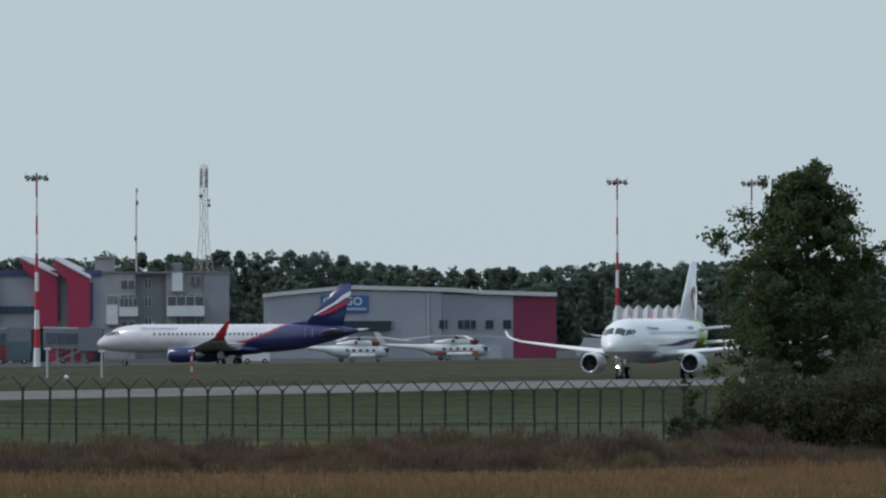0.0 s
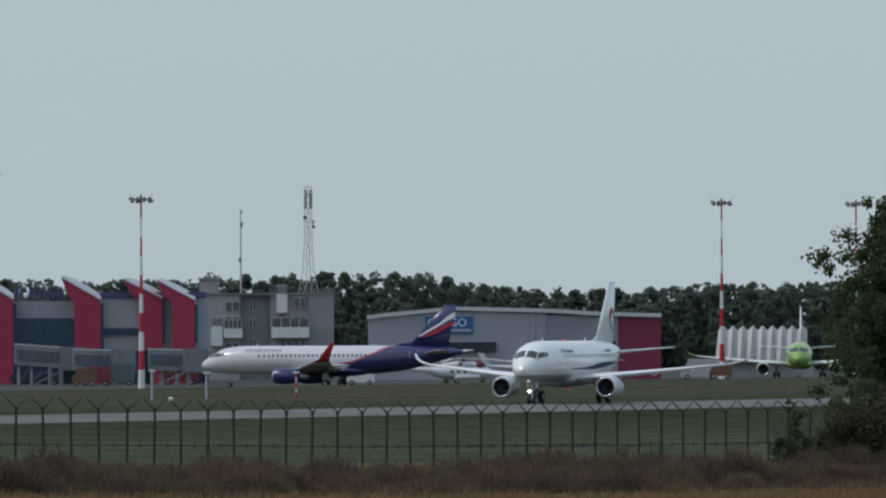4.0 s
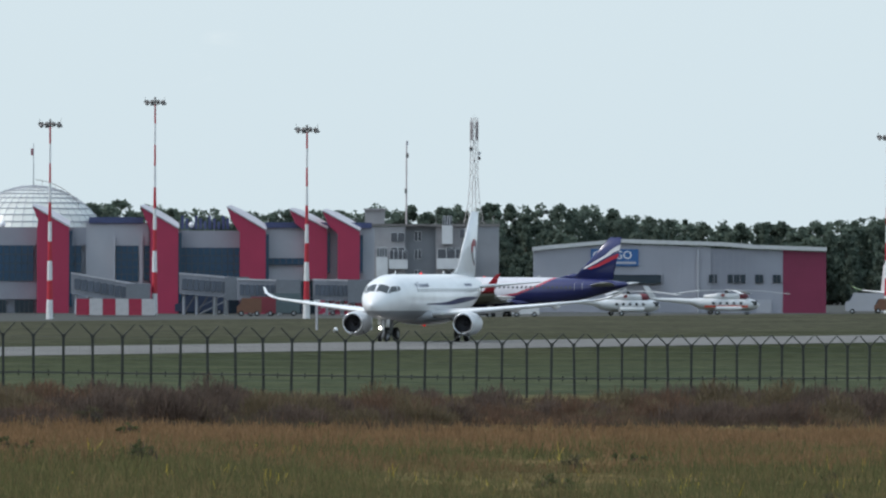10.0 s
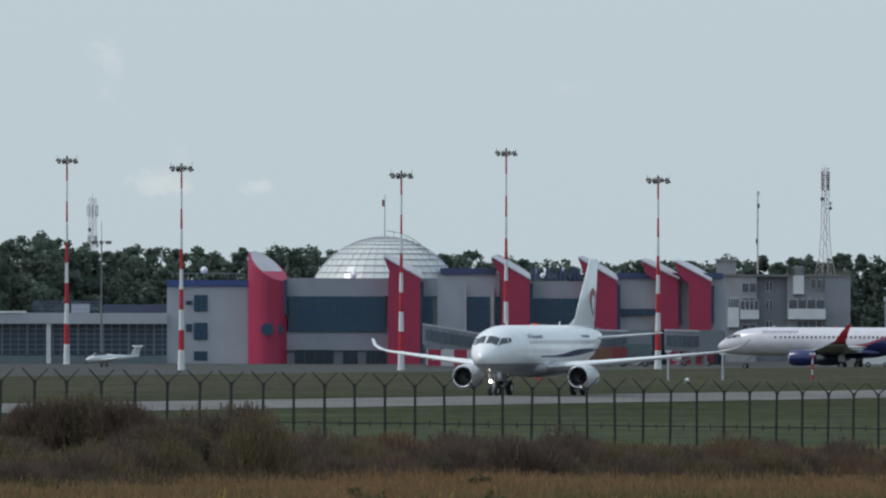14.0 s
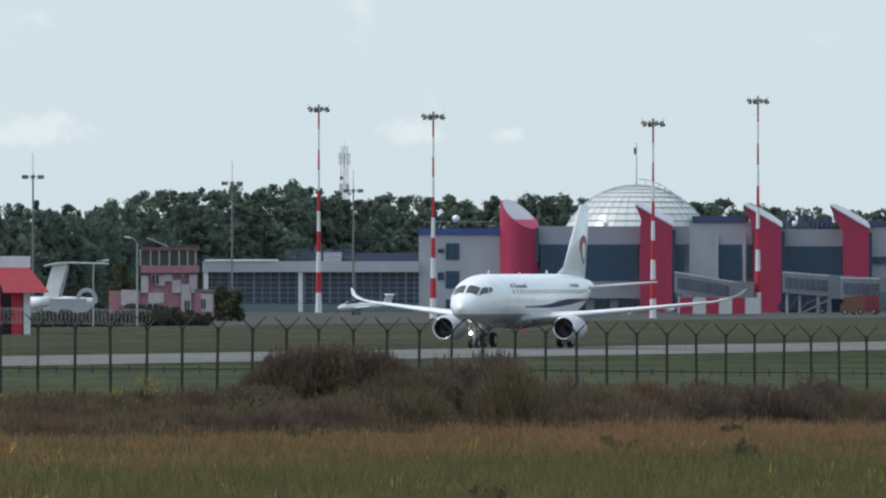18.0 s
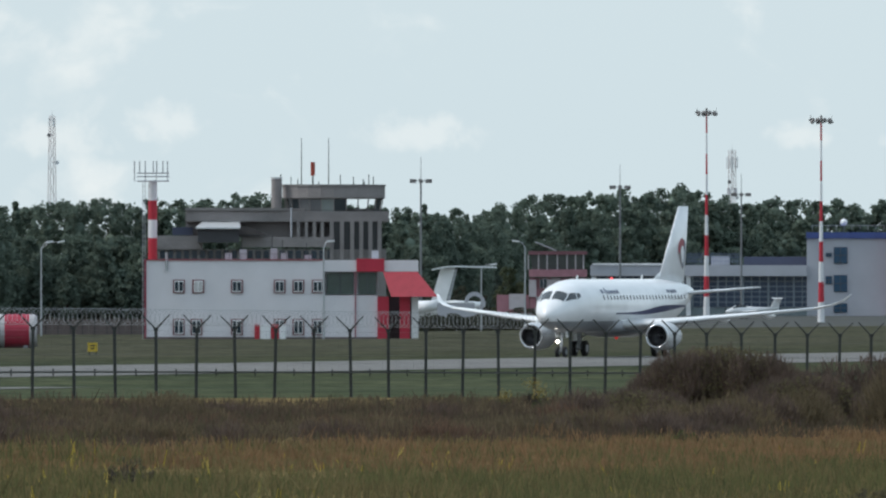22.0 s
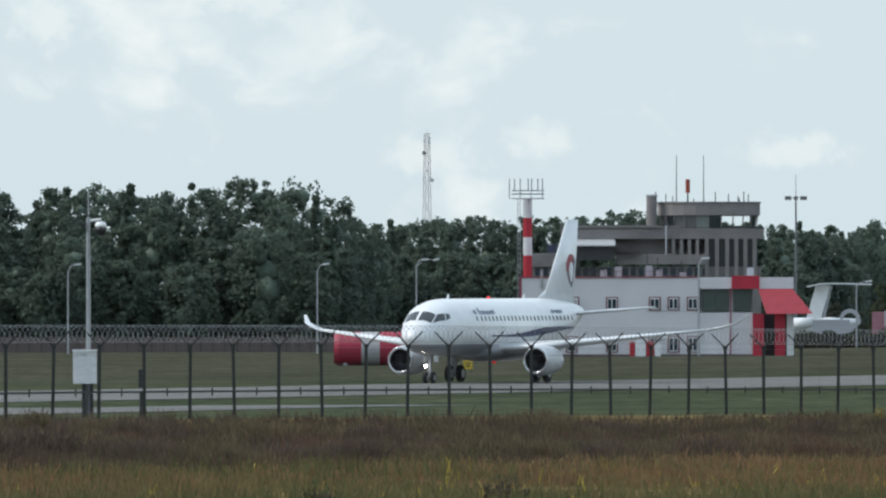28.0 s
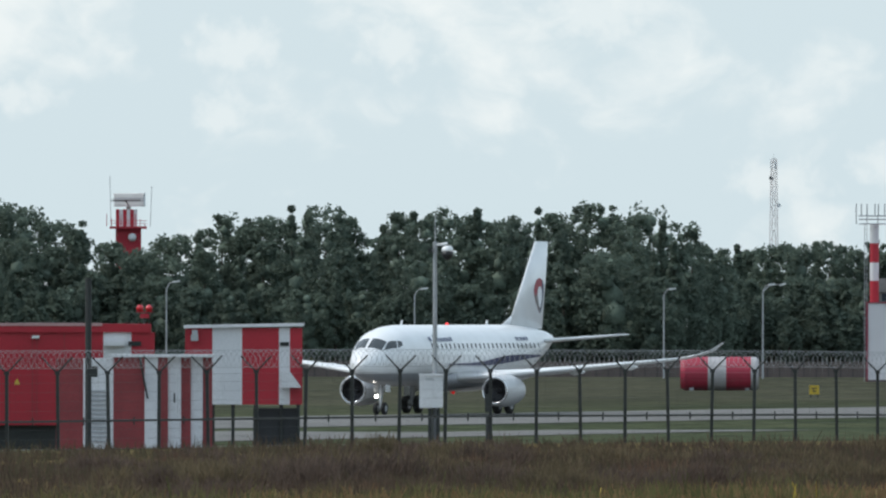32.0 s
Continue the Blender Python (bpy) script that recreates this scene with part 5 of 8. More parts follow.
def control_building():
    s = Site(-1400, 1790)
    ob = root("control_building", s.m, "white two-storey airfield building with red trim and awning", "building")
    S = s.slab
    base = -215
    wm = mat("white_render", (0.66, 0.645, 0.67), 0.75, vary=0.1, scale=0.3, bump=0.1)
    part("wall", boxes(S(-1641.1, -1327.8, base, -67.5, 0, 12)), wm, ob, "white rendered wall")
    part("wall", boxes(S(-1327.8, -1233.1, base, -129.5, 0.1, 12)), wm, ob, "white rendered wall")
    part("wall", boxes(S(-1327.8, -1161.2, -87.5, -67.5, 0.1, 12)), wm, ob, "white rendered parapet")
    part("wall", boxes(S(-1327.8, -1233.1, -129.5, -87.5, 1.2, 12)), wm, ob, "white rendered wall")
    part("roof_trim", boxes(S(-1643.0, -1327.8, -68.0, -66.0, -0.12, 12.1), S(-1643.0, -1639.1, base, -65.5, -0.1, 0.2), S(-1273.0, -1271.0, base, -87.5, -0.08, 0.1)), FADED_TRIM, ob, "thin red trim")
    part("red_panel", boxes(S(-1270.0, -1221.1, -87.5, -64.5, -0.15, 0.3)), RED, ob)
    part("plinth", boxes(S(-1642.1, -1233.1, base, -202.4, -0.1, 0.3)), mat("brown_plinth", (0.13, 0.10, 0.10), 0.85), ob)
    green = mat("green_grey_glass", (0.06, 0.085, 0.075), 0.12, vary=0.3)
    glazing(ob, s.X(-1322.9), s.X(-1275.0), s.Z(-127.5), s.Z(-89.5), 0.6, 2, 1, green)
    glazing(ob, s.X(-1267.1), s.X(-1235.1), s.Z(-127.5), s.Z(-89.5), 0.6, 2, 1, green)
    pvc = mat("window_trim_dark", (0.17, 0.06, 0.07), 0.6)
    for row, (t, u) in enumerate(((523, 547), (592, 621))):
        for x in (291, 325, 393, 468, 501, 535):
            if row and x == 325:
                x = 322
            f = part("window_surround", boxes(S((x - 10.5 + -1873.2), (x + 10.5 + -1873.2), (421.5 - (u)), (421.5 - (t)), -0.12, 0.05)), pvc, ob)
            part("window_frame", boxes(S((x - 8 + -1873.2), (x + 8 + -1873.2), (421.5 - (u - 2)), (421.5 - (t + 2)), -0.16, 0.0)), WHITE, f)
            for a in (-7, 0.8):
                part("pane", boxes(S((x + a + -1873.2), (x + a + 6 + -1873.2), (421.5 - (u - 4)), (421.5 - (t + 4)), -0.2, -0.1)), GLASS_DARK if x != 325 else LAMP_GLASS, f)
    for x0, x1, c in ((424, 433, SIGNAL_RED), (434, 452, WHITE), (453, 467, SIGNAL_RED), (468, 479, WHITE)):
        part("door_panel", boxes(S((x0 + -1873.2), (x1 + -1873.2), base, -180.4, -0.25, 0)), c, ob)
    # awning and porch
    bm = bmesh.new()
    a = [(s.X(-1223.1), -0.2, s.Z(-89.5)), (s.X(-1163.2), -0.2, s.Z(-89.5)), (s.X(-1129.2), -2.4, s.Z(-131.5)), (s.X(-1209.2), -2.4, s.Z(-131.5))]
    loft(bm, [a, [(x, y + 0.1, z + 0.12) for x, y, z in a]])
    part("awning", bm, mat("awning_red", (0.33, 0.035, 0.05), 0.7, vary=0.15), ob, "sloping red awning")
    part("porch_wall", boxes(S(-1233.1, -1161.2, base, -131.5, 2.0, 11)), mat("dark_recess", (0.07, 0.05, 0.055), 0.9), ob)
    for x0, x1, c in ((640, 660, RED), (679, 697, RED), (700, 712, OFF_WHITE)):
        part("porch_post", boxes(S((x0 + -1873.2), (x1 + -1873.2), base, -131.5, -0.2, 0.5)), c, ob)
    part("roof_vent", tubes([((s.X(-1603.9), 1, s.Z(-67.5)), (s.X(-1603.9), 1, s.Z(-54.5)), 0.12)]), STEEL, ob)
    part("downpipe", tubes([((s.X(-1603.9), -0.15, s.Z(-86.5)), (s.X(-1603.9), -0.15, s.Z(-67.5)), 0.14)]), STEEL, ob)
    for x, e in ((372, 476), (398, 470), (452, 468), (470, 476), (512, 480), (630, 472)):
        part("roof_unit", boxes(S((x + -1873.2), (x + 12 + -1873.2), -67.5, (421.5 - (e)), 2, 3)), LIGHT_PANEL, ob)
        part("unit_mast", tubes([((s.X((x + 3 + -1873.2)), 2.4, s.Z((421.5 - (e)))), (s.X((x + 3 + -1873.2)), 2.4, s.Z((421.5 - (e - 22)))), 0.04)]), DARK_STEEL, ob)
    part("roof_rail", tubes([((s.X(-1570.5), 1.5, s.Z(-56.5)), (s.X(-1332.8), 1.5, s.Z(-56.5)), 0.03)] + [((s.X((300 + 20 * k + -1873.2)), 1.5, s.Z(-67.5)), (s.X((300 + 20 * k + -1873.2)), 1.5, s.Z(-56.5)), 0.03) for k in range(13)], 4), DARK_STEEL, ob)

    # old concrete tower behind
    t = Site(-1400, 1830)
    T = t.slab
    ob = root("control_tower", t.m, "weathered concrete control tower with a glazed cab and antennas", "control tower")
    part("wall", boxes(T(-1619.5, -1218.1, -200, -48.5, 0, 14)), DARK_CONCRETE, ob)
    part("parapet", boxes(T(-1621.5, -1540.9, -48.5, -24.5, -0.4, 13.6), T(-1471.8, -1312.9, -44.5, -26.5, -0.4, 13.6)), TOWER_GREY, ob)
    part("wall", boxes(T(-1570.5, -1312.9, -26.5, 23.5, 2, 13)), TOWER_GREY, ob)
    part("parapet", boxes(T(-1570.5, -1213.2, 0.5, 18.5, 0.2, 13.4)), TOWER_GREY, ob, "pale concrete parapet band")
    part("roof_edge", boxes(T(-1571.4, -1392.5, 19.5, 24.5, 0.0, 13.4)), DARK_CONCRETE, ob)
    part("shed", boxes(T(-1548.8, -1475.8, -36.5, -10.5, -2.4, 2)), mat("dark_shed", (0.05, 0.05, 0.055), 0.8), ob)
    bm = bmesh.new()
    a = [(t.X(-1552.7), -2.8, t.Z(-12.5)), (t.X(-1473.8), -2.8, t.Z(-12.5)), (t.X(-1475.8), 1.5, t.Z(1.5)), (t.X(-1537.0), 1.5, t.Z(1.5))]
    loft(bm, [a, [(x, y, z + 0.15) for x, y, z in a]])
    part("shed_roof", bm, ROOF_METAL, ob, "pale metal lean-to roof")
    part("wall", boxes(T(-1312.9, -1225.1, -67.5, 1.5, 0.5, 12)), mat("shadowed_glazing", (0.03, 0.035, 0.04), 0.3), ob)
    for x in (556, 574, 592, 608, 624, 640):
        part("pilaster", boxes(T((x + -1873.2), (x + 7 + -1873.2), -67.5, 1.5, -0.3, 0.8)), TOWER_GREY, ob)
    for x in (498, 512, 526, 540):
        part("pilaster", boxes(T((x + -1873.2), (x + 6 + -1873.2), -26.5, -0.5, -0.2, 0.8)), TOWER_GREY, ob)
    for x in range(258, 560, 14):
        part("window", boxes(T((x + -1873.2), (x + 9 + -1873.2), -64.5, -50.5, -0.1, 0.2)), GLASS_DARK, ob)
    # cab: a rounded drum with a ring of panes, some of them clear right through
    cx, cw, cy, n = t.X(-1309.9), t.X(-1222.1) - t.X(-1309.9), 5.0, 24
    turn_ = lambda i: 2 * math.pi * i / n
    drum = lambda r, z: [(cx + r * math.cos(turn_(i)), cy + 0.8 * r * math.sin(turn_(i)), z) for i in range(n)]
    lo_z, hi_z = t.Z(17.5), t.Z(40.5)
    cab = part("cab_floor", loft(bmesh.new(), [drum(cw * 0.94, lo_z - 0.25), drum(cw * 0.94, lo_z + 0.05)]), DARK_CONCRETE, ob)
    panes = {"dark": mat("cab_glass", (0.04, 0.05, 0.055), 0.1), "pale": mat("sun_blind_green", (0.20, 0.23, 0.22), 0.5), "grey": mat("cab_screen_grey", (0.12, 0.125, 0.13), 0.4)}
    for i in range(n):
        k = math.cos(turn_(i + 0.5))
        if 0.34 < k < 0.87:
            continue
        tone = "pale" if -0.32 < k < -0.1 else "grey" if -0.62 < k < -0.32 else "dark"
        a, b = drum(cw * 0.93, lo_z), drum(cw * 0.97, hi_z)
        a2, b2 = drum(cw * 0.92, lo_z), drum(cw * 0.96, hi_z)
        j = (i + 1) % n
        part("cab_window", loft(bmesh.new(), [[a[i], a[j], b[j], b[i]], [a2[i], a2[j], b2[j], b2[i]]]), panes[tone], cab)
    for i in range(n):
        part("mullion", tubes([(drum(cw * 0.945, lo_z)[i], drum(cw * 0.985, hi_z)[i], 0.07)], 4), TOWER_GREY, cab)
    part("cab_console", boxes((cx - 0.2 * cw, cx + 0.88 * cw, cy - 0.3 * cw, cy + 0.3 * cw, lo_z, lo_z + 0.35)), DARK_CONCRETE, cab)
    bm = bmesh.new()
    loft(bm, [drum(cw * 1.0, hi_z), drum(cw * 1.03, hi_z + 0.1), drum(cw * 1.03, t.Z(62.0))])
    part("cab_fascia", bm, TOWER_GREY, ob, "concrete fascia over the cab", smooth=False)
    part("roof_coping", loft(bmesh.new(), [drum(cw * 1.045, t.Z(62.0) + 0.004), drum(cw * 1.045, t.Z(65.8))]), DARK_CONCRETE, ob)
    bm = bmesh.new()
    loft(bm, [drum(cw * 1.02, t.Z(-2.5)), drum(cw * 1.09, t.Z(0.5)), drum(cw * 1.11, t.Z(17.0))])
    part("cab_balcony", bm, TOWER_GREY, ob)
    part("balcony_rail", tubes([(a, b, 0.03) for a, b in zip(drum(cw * 1.1, t.Z(20.5)), drum(cw * 1.1, t.Z(20.5))[1:] + drum(cw * 1.1, t.Z(20.5))[:1])] + [(a, b, 0.025) for a, b in zip(drum(cw * 1.1, t.Z(17.0)), drum(cw * 1.1, t.Z(20.5)))], 4), DARK_STEEL, ob)
    part("turret_cap", tubes([((t.X(-1410.4), 3, t.Z(75.5)), (t.X(-1410.4), 3, t.Z(78.5)), 0.62)], 14), ROOF_METAL, ob)
    # a sloping lean-to beside the shed, and a pale conduit on the band
    part("lean_to", prism([(t.X(-1475.5), t.Z(-8)), (t.X(-1466), t.Z(-8)), (t.X(-1430), t.Z(-21)), (t.X(-1430), t.Z(-23)), (t.X(-1475.5), t.Z(-22))], -1.6, 0.1), mat("dark_lean_to", (0.07, 0.06, 0.058), 0.8), ob)
    part("conduit", tubes([((t.X(-1385), -0.35, t.Z(-27)), (t.X(-1385), -0.35, t.Z(24)), 0.09)], 6), LIGHT_PANEL, ob)
    part("water_tank", boxes(T(-1594, -1558, -23.5, -9.5, 1.5, 3.5)), DARK_BLUE_TANK, ob, "dark blue roof tank")
    part("stair_turret", tubes([((t.X(-1410.4), 3, t.Z(19.5)), (t.X(-1410.4), 3, t.Z(75.5)), 0.55)], 14), TOWER_GREY, ob)
    rows = [((t.X(-1366.7), 4, t.Z(65.5)), (t.X(-1366.7), 4, t.Z(147.4)), 0.06, 0.03), ((t.X(-1318.9), 4, t.Z(65.5)), (t.X(-1318.9), 4, t.Z(147.4)), 0.06, 0.03)]
    for i, x in enumerate((470, 488, 500, 537, 575, 598, 615, 617, 625, 633)):
        rows.append(((t.X((x + -1873.2)), 3, t.Z(65.5)), (t.X((x + -1873.2)), 3, t.Z((421.5 - (338 + 4 * (i % 4))))), 0.05))
    for row in rows:
        part("antenna", tubes([row], 5), DARK_STEEL, ob)
    bm = bmesh.new()
    tube(bm, (t.X(-1346.8), 4, t.Z(81.5)), (t.X(-1346.8), 4, t.Z(105.4)), 0.24, 0.24, 12)
    part("obstruction_drum", bm, mat("rusty_red", (0.30, 0.05, 0.03), 0.7), ob, "red drum on the roof")
    part("antenna", tubes([((t.X(-1346.8), 4, t.Z(65.5)), (t.X(-1346.8), 4, t.Z(81.5)), 0.08)]), DARK_STEEL, ob)


control_building()


def antenna_mast():
    s = Site(-1628.4, 1800)
    ob = root("antenna_mast", s.m, "red and white banded mast with a rack of whip antennas", "antenna mast")
    es = [-215, -68.5, -28.5, 3.5, 37.5, 71.5]
    for i, (a, b) in enumerate(zip(es, es[1:])):
        part("pole_section", tubes([((0, 0, s.Z(a)), (0, 0, s.Z(b)), 0.48)], 12), (OFF_WHITE, SIGNAL_RED, OFF_WHITE, SIGNAL_RED, OFF_WHITE)[i], ob)
    rows = []
    for z in (71.5, 79.5, 85.5):
        for y in (-1.2, 1.2):
            rows.append(((s.X(-1655.8), y, s.Z(z)), (s.X(-1599.0), y, s.Z(z)), 0.06))
    for x in (213, 232, 251, 271):
        rows.append(((s.X((x + -1873.2)), -1.2, s.Z(71.5)), (s.X((x + -1873.2)), -1.2, s.Z(85.5)), 0.05))
        rows.append(((s.X((x + -1873.2)), -1.2, s.Z(71.5)), (s.X((x + -1873.2)), 1.2, s.Z(71.5)), 0.05))
    for x in (213, 222, 232, 246, 252, 263, 271):
        rows.append(((s.X((x + -1873.2)), -1.2, s.Z(85.5)), (s.X((x + -1873.2)), -1.2, s.Z(106.4)), 0.06))
    part("antenna_rack", tubes(rows, 5), STEEL, ob)
    part("ladder", tubes([((-0.75, -0.2, 0), (-0.75, -0.2, s.Z(71.5)), 0.04), ((-1.0, -0.2, 0), (-1.0, -0.2, s.Z(71.5)), 0.04)] + [((-1.0, -0.2, 0.5 * i), (-0.75, -0.2, 0.5 * i), 0.03) for i in range(int(s.Z(71.5) * 2))], 4), STEEL, ob)


antenna_mast()


def checker_hut():
    s = Site(-919.0, 2080)
    ob = root("checkered_hut", s.m, "small tower hut painted in pale red and white checks", "hut")
    S = s.slab
    pink, pale = mat("faded_red_paint", (0.35, 0.165, 0.195), 0.75, vary=0.2), mat("faded_white_paint", (0.46, 0.42, 0.44), 0.75, vary=0.15)
    part("wall", boxes(S(-966.0, -866.8, -175, -98.5, 0.1, 6)), pink, ob)
    part("wing", boxes(S(-1023.6, -967.0, -175, -128.5, 0.2, 5)), pink, ob)
    part("wing", boxes(S(-872.7, -839.2, -175, -129.5, -0.2, 5)), pink, ob)
    part("wing_roof", boxes(S(-874.7, -837.2, -129.5, -125.5, -0.4, 5)), DARK_CONCRETE, ob)
    for x0, x1, t, u in ((230, 243, 565, 595), (243, 270, 595, 613), (257, 272, 565, 583), (285, 300, 573, 595), (271, 285, 563, 575), (301, 318, 580, 628), (195, 222, 590, 617), (336, 356, 597, 628), (315, 328, 563, 595)):
        part("painted_check", boxes(S((x0 + -1197.2), (x1 + -1197.2), max(-170, (463.5 - (u))), (463.5 - (t)), -0.25, 0.1)), pale, ob)
    for x0, x1, t, u in ((249, 262, 563, 580), (300, 306, 563, 580), (306, 316, 608, 628), (335, 344, 605, 624), (240, 262, 614, 626)):
        glazing(ob, s.X((x0 + -1197.2)), s.X((x1 + -1197.2)), s.Z(max(-168, (463.5 - (u)))), s.Z((463.5 - (t))), -0.4, 2, 1, GLASS_DARK, pale)
    part("cab_base", boxes(S(-967.0, -864.9, -96.5, -83.5, -0.7, 6.6)), pink, ob)
    bm = bmesh.new()
    a = [(s.X(-961.1), -0.3, s.Z(-83.5)), (s.X(-872.7), -0.3, s.Z(-83.5)), (s.X(-872.7), 6, s.Z(-83.5)), (s.X(-961.1), 6, s.Z(-83.5))]
    b = [(s.X(-965.0), -0.7, s.Z(-57.5)), (s.X(-868.8), -0.7, s.Z(-57.5)), (s.X(-868.8), 6.4, s.Z(-57.5)), (s.X(-965.0), 6.4, s.Z(-57.5))]
    loft(bm, [a, b])
    part("cab_glazing", bm, mat("hut_cab_glass", (0.11, 0.115, 0.115), 0.2), ob)
    part("mullion", tubes([((s.X((x + -1197.2)), -0.55, s.Z(-83.5)), (s.X((x + -1197.2)), -0.8, s.Z(-57.5)), 0.12) for x in (229, 247, 262, 280, 297, 312, 326)], 4), pale, ob)
    part("roof", boxes(S(-967.9, -864.9, -57.5, -51.5, -1, 7)), mat("dull_red_roof", (0.18, 0.08, 0.095), 0.8), ob)
    part("boom", tubes([((s.X(-956.2), 0, s.Z(-35.5)), (s.X(-919.0), 0, s.Z(-50.5)), 0.08), ((s.X(-919.0), 0, s.Z(-52.5)), (s.X(-894.4), 0, s.Z(-54.5)), 0.06)]), STEEL, ob)


checker_hut()


def radar_tower():
    s = Site(-2938.9, 2345)
    ob = root("radar_tower", s.m, "red and white radar tower with a flat grey antenna", "radar tower")
    S = s.slab
    for i in range(6):
        x0 = 209 + i * 6.3
        part("drum_stripe", boxes(S((x0 + -3170.1), (x0 + 6.3 + -3170.1), 65.4, 95.4, 0, 2.7)), SIGNAL_RED if i % 2 == 0 else OFF_WHITE, ob)
    part("tower", boxes(S(-2961.4, -2916.4, -170, 63.4, 0, 3.4)), SIGNAL_RED, ob)
    part("platform", boxes(S(-2972.1, -2906.6, 61.4, 65.4, -1.2, 4.2)), SIGNAL_RED, ob)
    rows = []
    for i in range(9):
        x = s.X((193 + 67 * i / 8 + -3170.1))
        rows.append(((x, -1.2, s.Z(65.4)), (x, -1.2, s.Z((467.4 - (380 + 8 * (i % 3))))), 0.06))
    rows += [((s.X(-2972.1), -1.2, s.Z((467.4 - (z)))), (s.X(-2906.6), -1.2, s.Z((467.4 - (z)))), 0.05) for z in (392, 397)]
    part("rail", tubes(rows, 4), SIGNAL_RED, ob)
    part("antenna_post", tubes([((0, 1.35, s.Z(93.4)), (0, 1.35, s.Z(101.4)), 0.3)]), DARK_CONCRETE, ob)
    wide, tall = 3.75, s.Z(124.3) - s.Z(100.4)
    panel = part("antenna", boxes((-wide, wide, 0.12, 0.3, 0, tall)), OFF_WHITE, ob, "flat grey slatted radar antenna")
    panel.matrix_basis = pose(0, 1.35, s.Z(100.4))
    for k in range(6):
        part("antenna_slat", boxes((-wide - 0.04, wide + 0.04, -0.02, 0.12, tall * (k + 0.2) / 6, tall * (k + 0.72) / 6)), LIGHT_PANEL if k in (2, 3) else OFF_WHITE, panel)
    part("feed_boom", tubes([((-wide, -0.5, tall * 0.45), (wide, -0.5, tall * 0.45), 0.07), ((0, 0.2, 0), (0, -0.5, tall * 0.45), 0.08)]), DARK_STEEL, panel)
    part("whip_antenna", tubes([((-2.3, 3.4, s.Z(65.4)), (-2.5, 3.4, s.Z(154.3)), 0.04)]), STEEL, ob)
    part("whip_antenna", tubes([((2.9, 3.4, s.Z(65.4)), (3.1, 3.4, s.Z(137.3)), 0.04)]), STEEL, ob)
    bm = bmesh.new()
    bmesh.ops.create_uvsphere(bm, u_segments=12, v_segments=8, radius=0.55, matrix=Matrix.Translation((s.X(-2932.1), -0.5, s.Z(46.4))))
    part("dish", bm, OFF_WHITE, ob, smooth=True)
    return panel, s.Z(100.4)


radar_panel, radar_z = radar_tower()


def street_lamp(b, d, e, arms, label="slim grey street lamp with a bent arm"):
    s = Site(b, d)
    h = s.Z(e)
    ob = root("street_lamp", s.m, label, "street lamp", "airfield street lamps")
    part("pole", tubes([((0, 0, 0), (0, 0, h * 0.93), 0.12, 0.08)]), STEEL, ob)
    for k in arms:
        part("arm", tubes([((0, 0, h * 0.92), (0.45 * k, 0, h * 0.98), 0.06), ((0.45 * k, 0, h * 0.98), (1.1 * k, 0, h), 0.055)]), STEEL, ob)
        lamp = part("lamp_head", boxes((-0.4, 0.4, -0.16, 0.16, -0.1, 0.08)), OFF_WHITE, ob)
        lamp.matrix_basis = pose(1.4 * k, 0, h, 0, -8 * k, 0)


for b, d, e, arms in ((-1824, 1990, -35, (0.7, 1.6)), (-1998, 2000, -43, (0.7,)), (-2436, 2000, -43, (0.8,)), (-2872, 2000, -31, (0.8,)), (-973.8, 2020, -33.5, (-0.8,)), (-1050.8, 2030, -74.5, (1.0,)), (-1327.8, 1780, -33.5, (0.5,))):
    street_lamp(b, d, e, arms)


POLE_GREY = mat("dull_pole_grey", (0.17, 0.18, 0.19), 0.6, 0.2, vary=0.15)


def apron_pole(b, d, e, label):
    s = Site(b, d)
    h = s.Z(e)
    ob = root("floodlight_pole", s.m, label, "floodlight pole", "grey floodlight poles")
    part("pole", tubes([((0, 0, 0), (0, 0, h), 0.19, 0.11), ((0, 0, h), (0, 0, h + 3.0), 0.05, 0.03)]), POLE_GREY, ob)
    rows = []
    for i in range(8):
        a = 2 * math.pi * i / 8
        rows.append(((0, 0, h), (1.1 * math.cos(a), 1.1 * math.sin(a), h - 0.1), 0.05))
    part("crown", tubes(rows, 4), POLE_GREY, ob)
    first = None
    for i in range(8):
        a = 2 * math.pi * i / 8
        m = pose(1.2 * math.cos(a), 1.2 * math.sin(a), h - 0.1)
        if first is None:
            first = part("floodlight", boxes((-0.25, 0.25, -0.2, 0.2, -0.25, 0.25)), DARK_CONCRETE, ob)
            first.matrix_basis = m
        else:
            again(first, m, ob)


for b, d, e in ((-1157, 2300, 73), (-807, 2400, 62), (-594, 2600, 49)):
    apron_pole(b, d, e, "thin grey floodlight pole with a small crown and spike")


